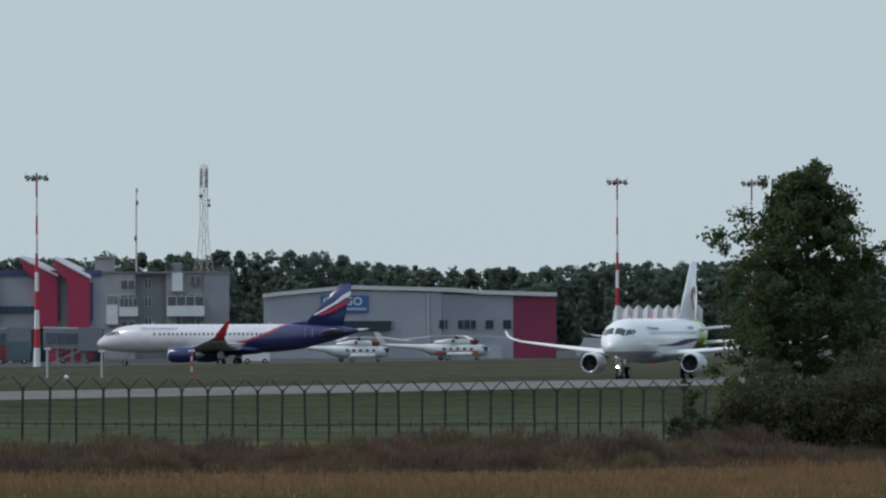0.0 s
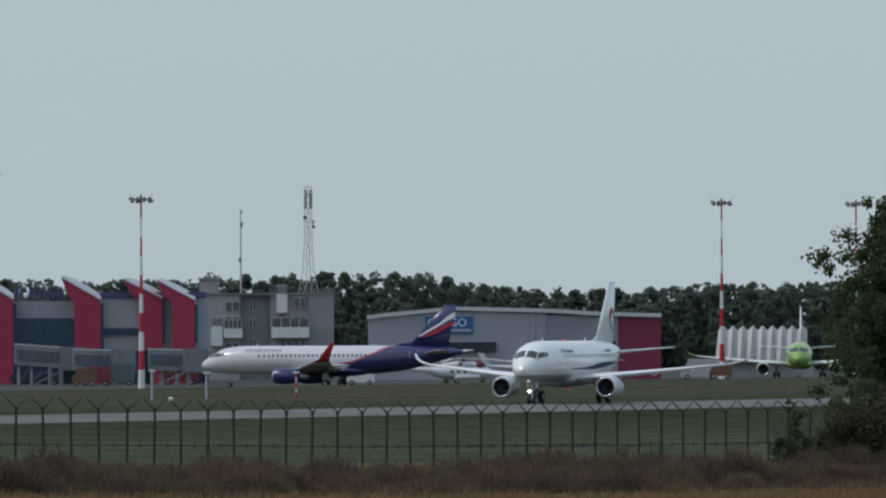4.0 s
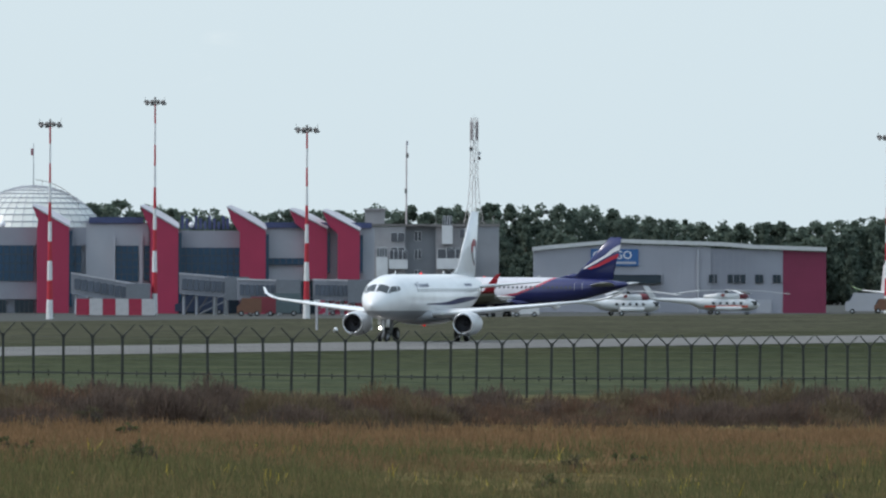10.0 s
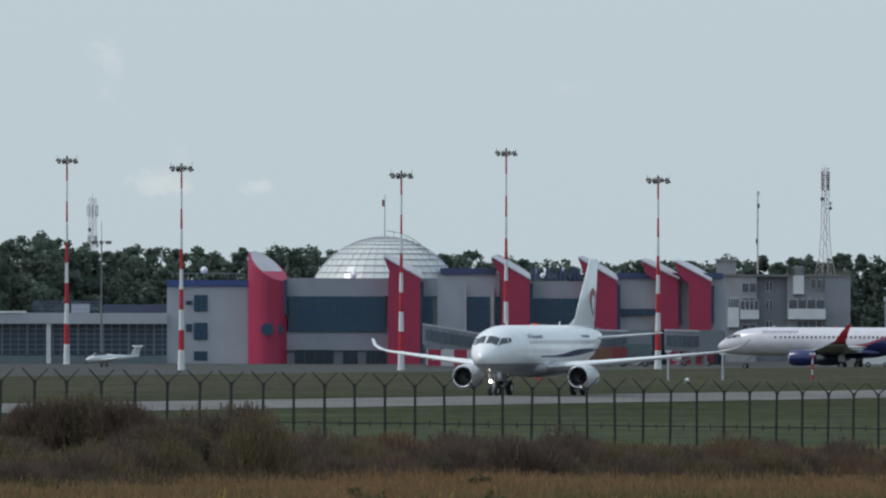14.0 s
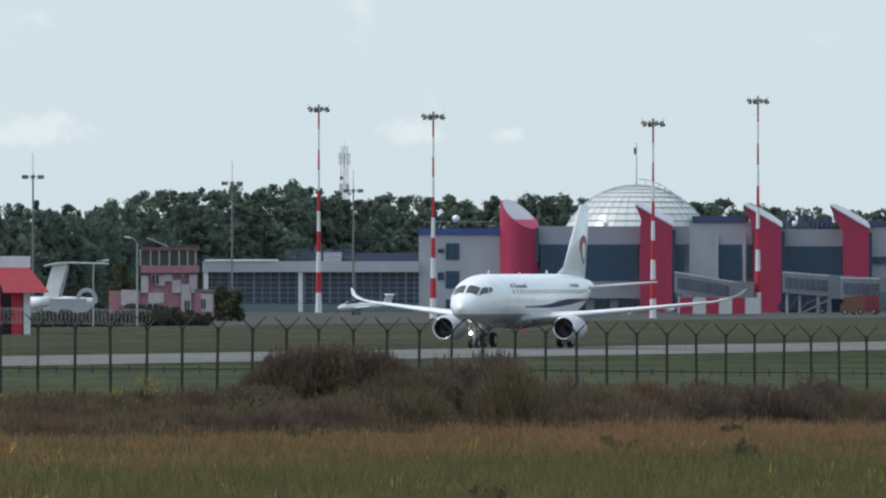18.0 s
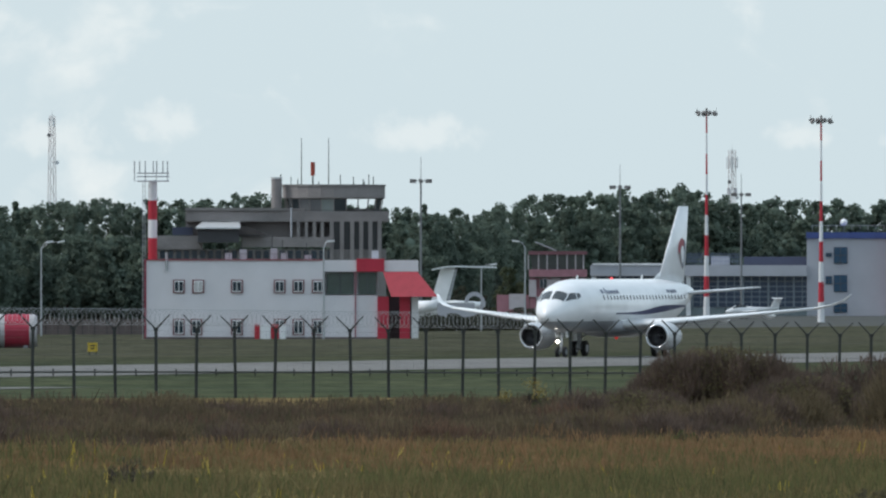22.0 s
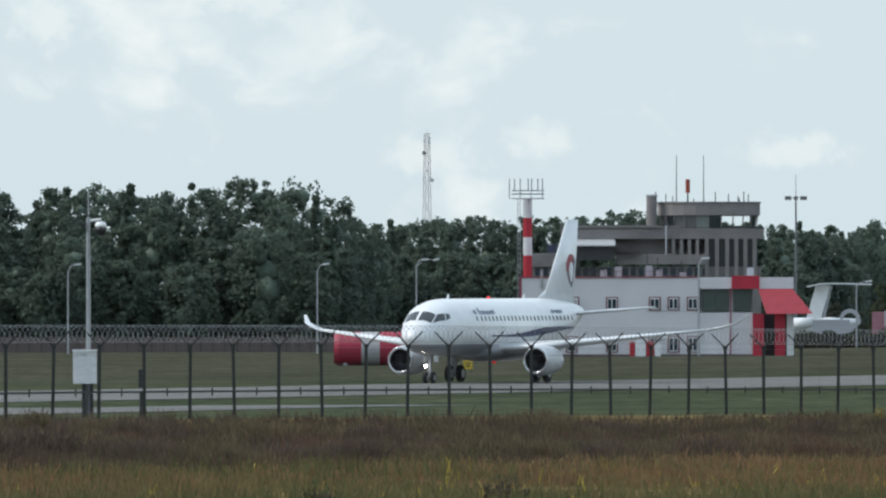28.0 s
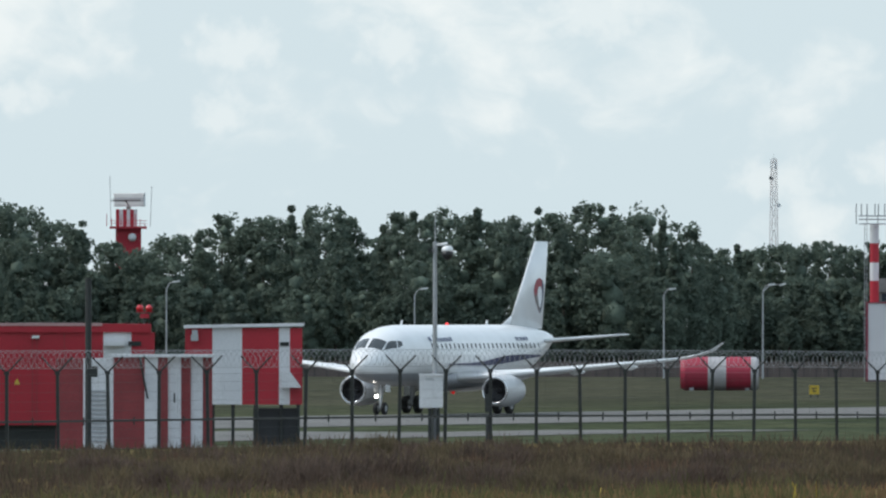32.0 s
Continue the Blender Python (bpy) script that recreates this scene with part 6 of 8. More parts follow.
# ---- shelters by the fence ----
def shelters():
    d = 520
    s = Site(-2738.9, d, ground_z(*spot(-2738.9, d)))
    ob = root("equipment_shelter", s.m, "red and white striped equipment shelter raised on legs", "shelter")
    S = s.slab
    red_m = mat("shelter_red", (0.37, 0.010, 0.024), 0.5, vary=0.15, scale=0.8)
    white_m = mat("shelter_white", (0.62, 0.63, 0.65), 0.5, vary=0.1, scale=0.8)
    for x0, x1, c in ((331, 379, red_m), (379, 431, white_m), (431, 496, red_m), (496, 515, white_m), (515, 537, red_m)):
        part("wall_panel", boxes(S((x0 + -3170.1), (x1 + -3170.1), -247.2, -112.6, 0, 2.3)), c, ob)
    bm = bmesh.new()
    a = [(s.X(-2841.7), -0.15, s.Z(-113.6)), (s.X(-2629.7), -0.15, s.Z(-109.6)), (s.X(-2629.7), 2.45, s.Z(-109.6)), (s.X(-2841.7), 2.45, s.Z(-113.6))]
    loft(bm, [a, [(x, y, z + 0.09) for x, y, z in a]])
    part("roof", bm, white_m, ob)
    part("vent_hood", prism([(s.X(-2669.5), s.Z(-185.4)), (s.X(-2657.5), s.Z(-185.4)), (s.X(-2634.6), s.Z(-217.3)), (s.X(-2669.5), s.Z(-217.3))], -0.5, 0.02), white_m, ob)
    part("vent", boxes(S(-2672.4, -2656.5, -144.5, -137.5, -0.04, 0.1)), DARK_STEEL, ob)
    part("lamp", boxes(S(-2828.9, -2816.1, -135.5, -124.6, -0.3, 0.02), S(-2826.9, -2817.1, -124.6, -116.6, -0.2, 0.02)), STEEL, ob)
    for x in (380, 415, 455, 500, 530):
        for y in (0.2, 2.0):
            part("leg", tubes([((s.X((x + -3170.1)), y, 0), (s.X((x + -3170.1)), y, s.Z(-247.2)), 0.05)]), DARK_STEEL, ob)
    # dark block between the legs, from the ground nearly up to the floor
    part("underfloor_block", boxes(S(-2719.1, -2637.6, -400, -254.1, 0.3, 1.9)), mat("dark_underfloor", (0.03, 0.032, 0.035), 0.8), ob)

    s = Site(-2904.6, 497, ground_z(*spot(-2904.6, 497)))
    S = s.slab
    ob = root("striped_shed", s.m, "low metal shed with red and white vertical stripes", "shed")
    dull = mat("dull_red_metal", (0.22, 0.030, 0.034), 0.6, vary=0.2)
    for x0, x1, c in ((104, 152, dull), (152, 192, white_m), (192, 205, white_m), (205, 260, dull), (260, 283, white_m), (283, 301, dull), (301, 324, white_m), (324, 341, dull), (341, 362, white_m), (362, 379, dull)):
        part("wall_panel", boxes(S((x0 + -3170.1), (x1 + -3170.1), -420, (467.4 - (632 if x0 > 195 else 634)), (0.0 if x0 < 260 else 0.004 * (x0 - 260)), 2.0)), c, ob)
    part("roof", boxes(S(-2973.1, -2786.5, -164.5, -159.5, -0.12, 2.1)), white_m, ob)
    rows = []
    for i in range(12):
        rows.append(S(-3011.1, -2975.1, (467.4 - (690 + i * 8 + 3)), (467.4 - (690 + i * 8)), -0.05, 0.02))
    part("louvre", boxes(*rows), STEEL, ob, "slatted grey vent")
    part("handle", boxes(S(-2859.4, -2856.5, -244.2, -227.3, -0.06, 0.02)), DARK_STEEL, ob)
    part("bracket", tubes([((s.X(-2919.3), -0.08, s.Z(-162.5)), (s.X(-2904.6), -0.08, s.Z(-237.2)), 0.03)]), DARK_STEEL, ob)
    pipe = root("stove_pipe", facing(-3009.1, 494, ground_z(*spot(-3009.1, 494))), "tall black pipe with a small box", "pipe")
    p_ = Site(-3009.1, 494)
    part("pipe", tubes([((0, 0, 0), (0, 0, p_.Z(-25.6)), 0.09)], 10), DARK_STEEL, pipe)
    part("junction_box", boxes((-0.02, 0.26, -0.15, 0.1, p_.Z(-199.4), p_.Z(-180.4))), DARK_STEEL, pipe)

    s = Site(-3033.4, 530, ground_z(*spot(-3033.4, 530)))
    S = s.slab
    ob = root("equipment_container", s.m, "long red equipment container with a white door bay", "container")
    for x0, x1, c in ((-160, 0, red_m), (0, 60, red_m), (60, 176, red_m), (176, 225, white_m), (225, 266, red_m)):
        part("wall_panel", boxes((s.X(-3158.7 + x0), s.X(-3158.7 + x1), 0, 2.4, s.Z(-283.9), s.Z(-120.6))), c, ob)
    part("roof", boxes((s.X(-3158.7 - 165), s.X(-2898.7), -0.1, 2.5, s.Z(-120.6), s.Z(-105.6))), red_m, ob)
    part("roof_cover", boxes((s.X(-3158.7 - 166), s.X(-2984.8), -0.12, 2.5, s.Z(-109.6), s.Z(-104.6))), mat("faded_pink_sheet", (0.42, 0.25, 0.25), 0.6), ob)
    part("base", boxes((s.X(-3158.7 - 150), s.X(-2926.2), 0.3, 2.0, 0, s.Z(-283.9))), DARK_STEEL, ob)
    part("vent", boxes(S(-2938.9, -2916.4, -144.5, -136.5, -0.05, 0.05)), DARK_STEEL, ob)
    part("roof_light", boxes(S(-2980.9, -2943.8, -144.5, -136.5, -0.3, 0.0)), white_m, ob)
    part("lamp", boxes(S(-3107.8, -3095.3, -131.5, -126.5, -0.2, 0.0)), OFF_WHITE, ob)
    part("warning_plate", prism([(s.X(-3139.5), s.Z(-212.3)), (s.X(-3129.0), s.Z(-212.3)), (s.X(-3134.3), s.Z(-201.4))], -0.03, 0.0), mat("yellow_plate", (0.6, 0.42, 0.05), 0.5), ob)
    for x in (62, 70, 118):
        part("seam", boxes(S((x + -3170.1), (x + -3170.1) + 1.2, -281.9, -122.6, -0.02, 0.0)), dull, ob)
    s = Site(-2910.5, 545)
    ob = root("obstruction_lamp", s.m, "pair of red obstruction lamps on a post", "warning lamp")
    part("post", tubes([((0, 0, 0), (0, 0, s.Z(-94.6)), 0.04)]), DARK_STEEL, ob)
    part("crossbar", boxes((-0.26, 0.26, -0.05, 0.05, s.Z(-85.6), s.Z(-83.6)), (-0.14, 0.14, -0.05, 0.05, s.Z(-95.6), s.Z(-87.6))), SIGNAL_RED, ob)
    for x in (-0.14, 0.14):
        bm = bmesh.new()
        bmesh.ops.create_uvsphere(bm, u_segments=12, v_segments=8, radius=0.115, matrix=Matrix.Translation((x, 0, s.Z(-78.6))))
        part("red_globe", bm, mat("red_globe_glass", (0.55, 0.02, 0.03), 0.15), ob, smooth=True)


shelters()


def camera_post():
    s = Site(-2400.2, 512)
    ob = root("surveillance_post", s.m, "grey steel post with a dome camera and white cabinet", "camera post")
    part("pole", tubes([((0, 0, 0), (0, 0, s.Z(39.0)), 0.075, 0.06), ((0, 0, s.Z(39.0)), (0, 0, s.Z(84.0)), 0.015)], 10), STEEL, ob)
    part("arm", tubes([((0, 0, s.Z(33.0)), (0.36, -0.1, s.Z(36.0)), 0.04), ((-0.16, 0, s.Z(21.0)), (0, 0, s.Z(26.0)), 0.03)]), OFF_WHITE, ob)
    bm = bmesh.new()
    loft(bm, [[(0.36 + r * math.cos(2 * math.pi * i / 16), -0.1 + r * math.sin(2 * math.pi * i / 16), s.Z(32.0) - z) for i in range(16)] for z, r in ((0, 0.06), (0.03, 0.14), (0.12, 0.17), (0.16, 0.165))])
    cam_ = part("camera_housing", bm, WHITE, ob, "white dome camera housing", smooth=True)
    bm = bmesh.new()
    loft(bm, [[(0.36 + r * math.cos(2 * math.pi * i / 16), -0.1 + r * math.sin(2 * math.pi * i / 16), s.Z(32.0) - z) for i in range(16)] for z, r in ((0.164, 0.16), (0.28, 0.155), (0.38, 0.10), (0.42, 0.04))])
    part("camera_dome", bm, mat("smoked_dome", (0.012, 0.012, 0.014), 0.4), cam_, "dark camera dome", smooth=True)
    part("floodlight", boxes((-0.2, -0.08, -0.12, 0.1, s.Z(20.0), s.Z(28.0))), DARK_STEEL, ob)
    cab = part("cabinet", boxes((s.X(-2427.4), s.X(-2385.7), -0.32, -0.02, s.Z(-252.7), s.Z(-195.9))), OFF_WHITE, ob, "white electrical cabinet")
    part("cabinet_roof", boxes((s.X(-2428.4), s.X(-2384.7), -0.36, 0.0, s.Z(-195.9), s.Z(-192.9))), WHITE, cab)
    part("cabinet_foot", boxes((s.X(-2411.9), s.X(-2405.1), -0.2, 0.0, 0, s.Z(-252.7)), (s.X(-2397.3), s.X(-2391.5), -0.2, 0.0, 0, s.Z(-252.7))), DARK_STEEL, cab)
    part("text_bar", boxes((s.X(-2415.8), s.X(-2403.2), -0.33, -0.32, s.Z(-202.9), s.Z(-200.9))), STEEL, cab)
    s2 = Site(-2307.5, 515)
    o = root("marker_post", s2.m, "short dark marker post behind the fence", "post")
    part("post", tubes([((0, 0, 0), (0, 0, s2.Z(-265.7)), 0.06)]), DARK_STEEL, o)
    part("cap", boxes((-0.08, 0.08, -0.06, 0.06, s2.Z(-260), s2.Z(-228))), DARK_STEEL, o)


camera_post()


def striped_tank(b0, b1, e0, e1, d, label):
    s = Site((b0 + b1) / 2, d)
    ob = root("striped_tank", s.m, label, "tank")
    x0, x1 = s.X(b0), s.X(b1)
    r = (s.Z(e1)) / 2
    n = 24
    cuts = [x0, x0 + (x1 - x0) * 0.35, x0 + (x1 - x0) * 0.585, x0 + (x1 - x0) * 0.9, x1]
    for i, (a, b) in enumerate(zip(cuts, cuts[1:])):
        ra = 0.86 if i == 0 else 1.0
        bm = bmesh.new()
        ring = lambda x, k: [(x, 1.6 + r * k * math.cos(2 * math.pi * j / n), r + r * k * math.sin(2 * math.pi * j / n)) for j in range(n)]
        loft(bm, [ring(a, ra), ring(a + 0.4, 1.0), ring(b, 1.0 if i < 3 else 0.9)])
        part("tank_band", bm, mat("tank_crimson", (0.33, 0.022, 0.05), 0.6, vary=0.2) if i % 2 == 0 else mat("tank_grey_white", (0.38, 0.37, 0.38), 0.6, vary=0.15), ob)
    part("saddle", boxes((x0 + 0.8, x0 + 1.2, 0.8, 2.4, 0, 0.6), (x1 - 1.2, x1 - 0.8, 0.8, 2.4, 0, 0.6)), CONCRETE, ob)


striped_tank(-1968.9, -1831.3, -230, -162.5, 1560, "round-ended red and white striped tank on the grass")


def boundary_wall():
    ob = root("boundary_wall", Matrix(), "low brownish concrete boundary wall topped with wire", "wall", kind="structure")
    m_ = mat("brown_concrete_panel", (0.12, 0.095, 0.09), 0.9, vary=0.2, scale=0.2)
    first = None
    rows = []
    for i in range(88):
        b = -3450 + i * 21.5
        d = 2030
        x, y = spot(b, d)
        z = ground_z(x, y)
        mtx = facing(b, d, z)
        if first is None:
            first = part("wall_panel", boxes((-0.69, 0.69, 0, 0.12, 0, 1.75)), m_, ob)
            first.matrix_basis = mtx
        else:
            again(first, mtx, ob)
        rows.append(((x, y, z), (x, y, z + 2.7), 0.05))
    part("wire_post", tubes(rows, 4), DARK_STEEL, ob)


boundary_wall()


# ---- small things on the airfield ----
def marker_pole(b, d, e, red, label):
    s = Site(b, d)
    h = s.Z(e)
    ob = root("marker_pole", s.m, label, "marker pole", "airfield marker poles")
    for i in range(5):
        part("pole_section", tubes([((0, 0, h * i / 5), (0, 0, h * (i + 1) / 5), 0.11)], 8), (SIGNAL_RED if i % 2 == 0 else LIGHT_PANEL) if red else LIGHT_PANEL, ob)
    part("head", boxes((-0.35, 0.35, -0.1, 0.1, h - 0.1, h + 0.12)), OFF_WHITE, ob)


marker_pole(655.6, 1850, -146, True, "short red and white marker pole on the grass")
marker_pole(497.7, 1850, -146, False, "short white marker pole on the grass")
marker_pole(402, 1850, -142, False, "short pale marker pole with a crosspiece")
for b, d in ((435, 1780),):
    s_ = Site(b, d)
    bm = bmesh.new()
    loft(bm, [[(0.24 * k * math.cos(2 * math.pi * i / 14), 0.24 * k * math.sin(2 * math.pi * i / 14), z) for i in range(14)] for k, z in ((0.8, 0), (1, 0.2), (0.8, 0.36), (0.3, 0.44))])
    o = part("marker_cone", bm, WHITE, smooth=True)
    o.matrix_basis = s_.m
    tagged(o, "small white rounded marker on the grass", "marker")
s_ = Site(-1733.7, 1370)
o = root("guidance_sign", s_.m, "small yellow taxi sign on two feet", "sign")
part("panel", boxes((-0.38, 0.38, 0, 0.12, 0.25, 0.95)), mat("sign_yellow", (0.55, 0.38, 0.03), 0.5), o)
part("text_bar", boxes((-0.2, 0.2, -0.02, 0.0, 0.66, 0.76), (-0.15, 0.15, -0.02, 0.0, 0.45, 0.55)), DARK_STEEL, o)
part("foot", boxes((-0.3, -0.22, 0.02, 0.1, 0, 0.25), (0.22, 0.3, 0.02, 0.1, 0, 0.25)), DARK_STEEL, o)


# ---- helicopters ----
HELI_WHITE = paint("helicopter_white", (0.66, 0.67, 0.68))


def helicopter(b, d, turn, label, stripe=None, size=1.0, cowl=False, spin=0.35):
    m = stand_pose(b, d, ground_z(*spot(b, d)), turn) @ Matrix.Diagonal((size, size, size * 0.82, 1))
    ob = root("helicopter", m, label, "helicopter", "parked helicopters")
    n = 18
    body = [(0, 0.15, 1.6, 1.9), (0.5, 0.75, 1.1, 2.7), (1.4, 1.15, 0.75, 3.0), (3, 1.25, 0.7, 3.15), (8, 1.25, 0.75, 3.15), (9.6, 1.0, 1.1, 3.1), (11.0, 0.55, 1.9, 3.0), (16.5, 0.26, 2.6, 3.15), (17.2, 0.1, 2.8, 3.1)]
    bm = bmesh.new()
    loft(bm, [[(-x, w * math.sin(2 * math.pi * i / n), (lo + hi) / 2 + (hi - lo) / 2 * math.cos(2 * math.pi * i / n)) for i in range(n)] for x, w, lo, hi in body])
    part("fuselage", bm, HELI_WHITE, ob, smooth=True)
    bm = bmesh.new()
    loft(bm, [[(-x, w * math.sin(2 * math.pi * i / n), 3.35 + h * math.cos(2 * math.pi * i / n)) for i in range(n)] for x, w, h in ((1.8, 0.3, 0.3), (2.4, 0.7, 0.65), (6.4, 0.75, 0.75), (8.8, 0.35, 0.3))])
    part("engine_housing", bm, HELI_WHITE, ob, smooth=True)
    if cowl:
        bm = bmesh.new()
        loft(bm, [[(-x, w * math.sin(2 * math.pi * i / n), 3.42 + h * math.cos(2 * math.pi * i / n)) for i in range(n)] for x, w, h in ((1.75, 0.3, 0.26), (2.3, 0.76, 0.7), (3.2, 0.78, 0.78), (3.3, 0.6, 0.6))])
        part("engine_cowl", bm, mat("dull_cowl_red", (0.15, 0.03, 0.04), 0.6, vary=0.2), ob, "dark red engine cowl", smooth=True)
    part("rotor_mast", tubes([((-5.2, 0, 3.6), (-5.2, 0, 4.7), 0.25)]), DARK_STEEL, ob)
    for i in range(5):
        a = spin + i * 2 * math.pi / 5
        bm = bmesh.new()
        tip = Vector((-5.2 + 9.8 * math.cos(a), 9.8 * math.sin(a), 3.95))
        mid = Vector((-5.2 + 5.0 * math.cos(a), 5.0 * math.sin(a), 4.55))
        rt = Vector((-5.2, 0, 4.65))
        sd = Vector((-math.sin(a), math.cos(a), 0)) * 0.26
        up = Vector((0, 0, 0.05))
        loft(bm, [[p - sd - up, p + sd - up, p + sd + up, p - sd + up] for p in (rt, mid, tip)])
        part("rotor_blade", bm, mat("rotor_pale", (0.62, 0.62, 0.63), 0.5), ob)
    part("tail_fin", prism([(-16.2, 2.9), (-17.4, 3.0), (-18.6, 5.4), (-17.7, 5.4)], -0.12, 0.12), HELI_WHITE, ob)
    rows = [((-18.1, 0.35, 5.0), (-18.1 + 1.6 * math.cos(k), 0.35, 5.0 + 1.6 * math.sin(k)), 0.07) for k in (0.4, 2.5, 4.6)]
    part("tail_rotor", tubes(rows, 4), DARK_STEEL, ob)
    part("cockpit_glass", boxes((-1.5, -0.55, -1.02, 1.02, 1.75, 2.6)), COCKPIT, ob)
    for side in (1, -1):
        for i in range(5):
            part("cabin_window", tubes([((-3.2 - i * 1.1, side * 1.2, 2.15), (-3.2 - i * 1.1, side * 1.28, 2.15), 0.26)], 12), COCKPIT, ob)
        part("fuel_tank", tubes([((-3.2, side * 1.4, 1.15), (-7.2, side * 1.4, 1.15), 0.42)], 14), HELI_WHITE, ob)
        if stripe:
            part("stripe", boxes((-9.0, -2.0, side * 1.26 - 0.03, side * 1.26 + 0.03, 1.35, 1.75)), stripe, ob)
        gear = part("gear_strut", tubes([((-7.2, side * 1.0, 1.0), (-7.2, side * 2.1, 0.45), 0.07), ((-7.2, side * 2.1, 0.45), (-7.2, side * 1.1, 2.4), 0.06)]), STEEL, ob)
        wheel(gear, "wheel", -7.2, side * 2.2, 0.43, 0.25, (1, 1, 1, 1))
    gear = part("nose_strut", tubes([((-1.9, 0, 0.3), (-1.9, 0, 1.0), 0.08)]), STEEL, ob)
    for o in (-0.2, 0.2):
        wheel(gear, "wheel", -1.9, o, 0.3, 0.2, (1, 1, 1, 1))
    part("exhaust", tubes([((-6.0, 0.75, 3.6), (-6.0, 1.05, 3.7), 0.3), ((-6.0, -0.75, 3.6), (-6.0, -1.05, 3.7), 0.3)]), mat("sooty_red", (0.22, 0.05, 0.05), 0.6), ob)
    return ob


helicopter(1004, 2590, 22, "white transport helicopter with a red engine cowl, parked on the apron", size=0.95, cowl=True, spin=0.2)
helicopter(1179, 2600, 14, "white transport helicopter with an orange-red stripe, rotors drooping", stripe=mat("orange_red_paint", (0.5, 0.08, 0.04), 0.5), size=0.95, cowl=True, spin=0.95)

def light_plane(b, d, turn, label):
    """A small twin-boom light aircraft on its wheels, nose at the origin."""
    ob = root("light_aircraft", stand_pose(b, d, ground_z(*spot(b, d)), turn), label, "airplane")
    n = 14
    bm = bmesh.new()
    loft(bm, [[(-x, w * math.sin(2 * math.pi * i / n), c + h * math.cos(2 * math.pi * i / n)) for i in range(n)] for x, w, h, c in ((0, 0.12, 0.12, 1.0), (0.5, 0.42, 0.4, 1.05), (1.6, 0.6, 0.62, 1.2), (3.0, 0.6, 0.66, 1.25), (4.6, 0.4, 0.42, 1.3), (8.2, 0.12, 0.16, 1.5))])
    part("fuselage", bm, HELI_WHITE, ob, smooth=True)
    part("canopy", prism([(-1.1, 1.6), (-1.6, 2.0), (-2.7, 2.05), (-3.3, 1.75)], -0.42, 0.42), COCKPIT, ob)
    for side in (1, -1):
        bm = bmesh.new()
        loft(bm, [[(-x, side * y, z - 0.07), (-x - c, side * y, z - 0.03), (-x - c, side * y, z + 0.03), (-x - c * 0.3, side * y, z + 0.1)] for x, c, y, z in ((2.1, 1.7, 0.4, 1.05), (2.5, 1.1, 5.4, 1.3))])
        part("wing", bm, HELI_WHITE, ob)
        bm = bmesh.new()
        loft(bm, [[(-x, side * y, z - 0.05), (-x - c, side * y, z - 0.02), (-x - c, side * y, z + 0.02), (-x - c * 0.3, side * y, z + 0.06)] for x, c, y, z in ((7.6, 0.9, 0.0, 2.95), (7.9, 0.6, 1.9, 3.0))])
        part("tailplane", bm, HELI_WHITE, ob)
        g = part("gear", tubes([((-2.9, side * 0.9, 0.3), (-2.9, side * 0.5, 0.9), 0.05)]), STEEL, ob)
        wheel(g, "wheel", -2.9, side * 0.95, 0.26, 0.14, (1, 1, 1, 1))
    part("fin", prism([(-6.9, 1.6), (-8.2, 1.6), (-8.7, 3.0), (-7.7, 3.0)], -0.06, 0.06), HELI_WHITE, ob)
    part("nose_gear", tubes([((-0.7, 0, 0.1), (-0.7, 0, 0.8), 0.05)]), STEEL, ob)
    part("propeller", boxes((-0.02, 0.04, -0.05, 0.05, 0.2, 1.8)), DARK_STEEL, ob)
    return ob


light_plane(-622, 2520, 202, "small white light aircraft parked before the low glazed wing")


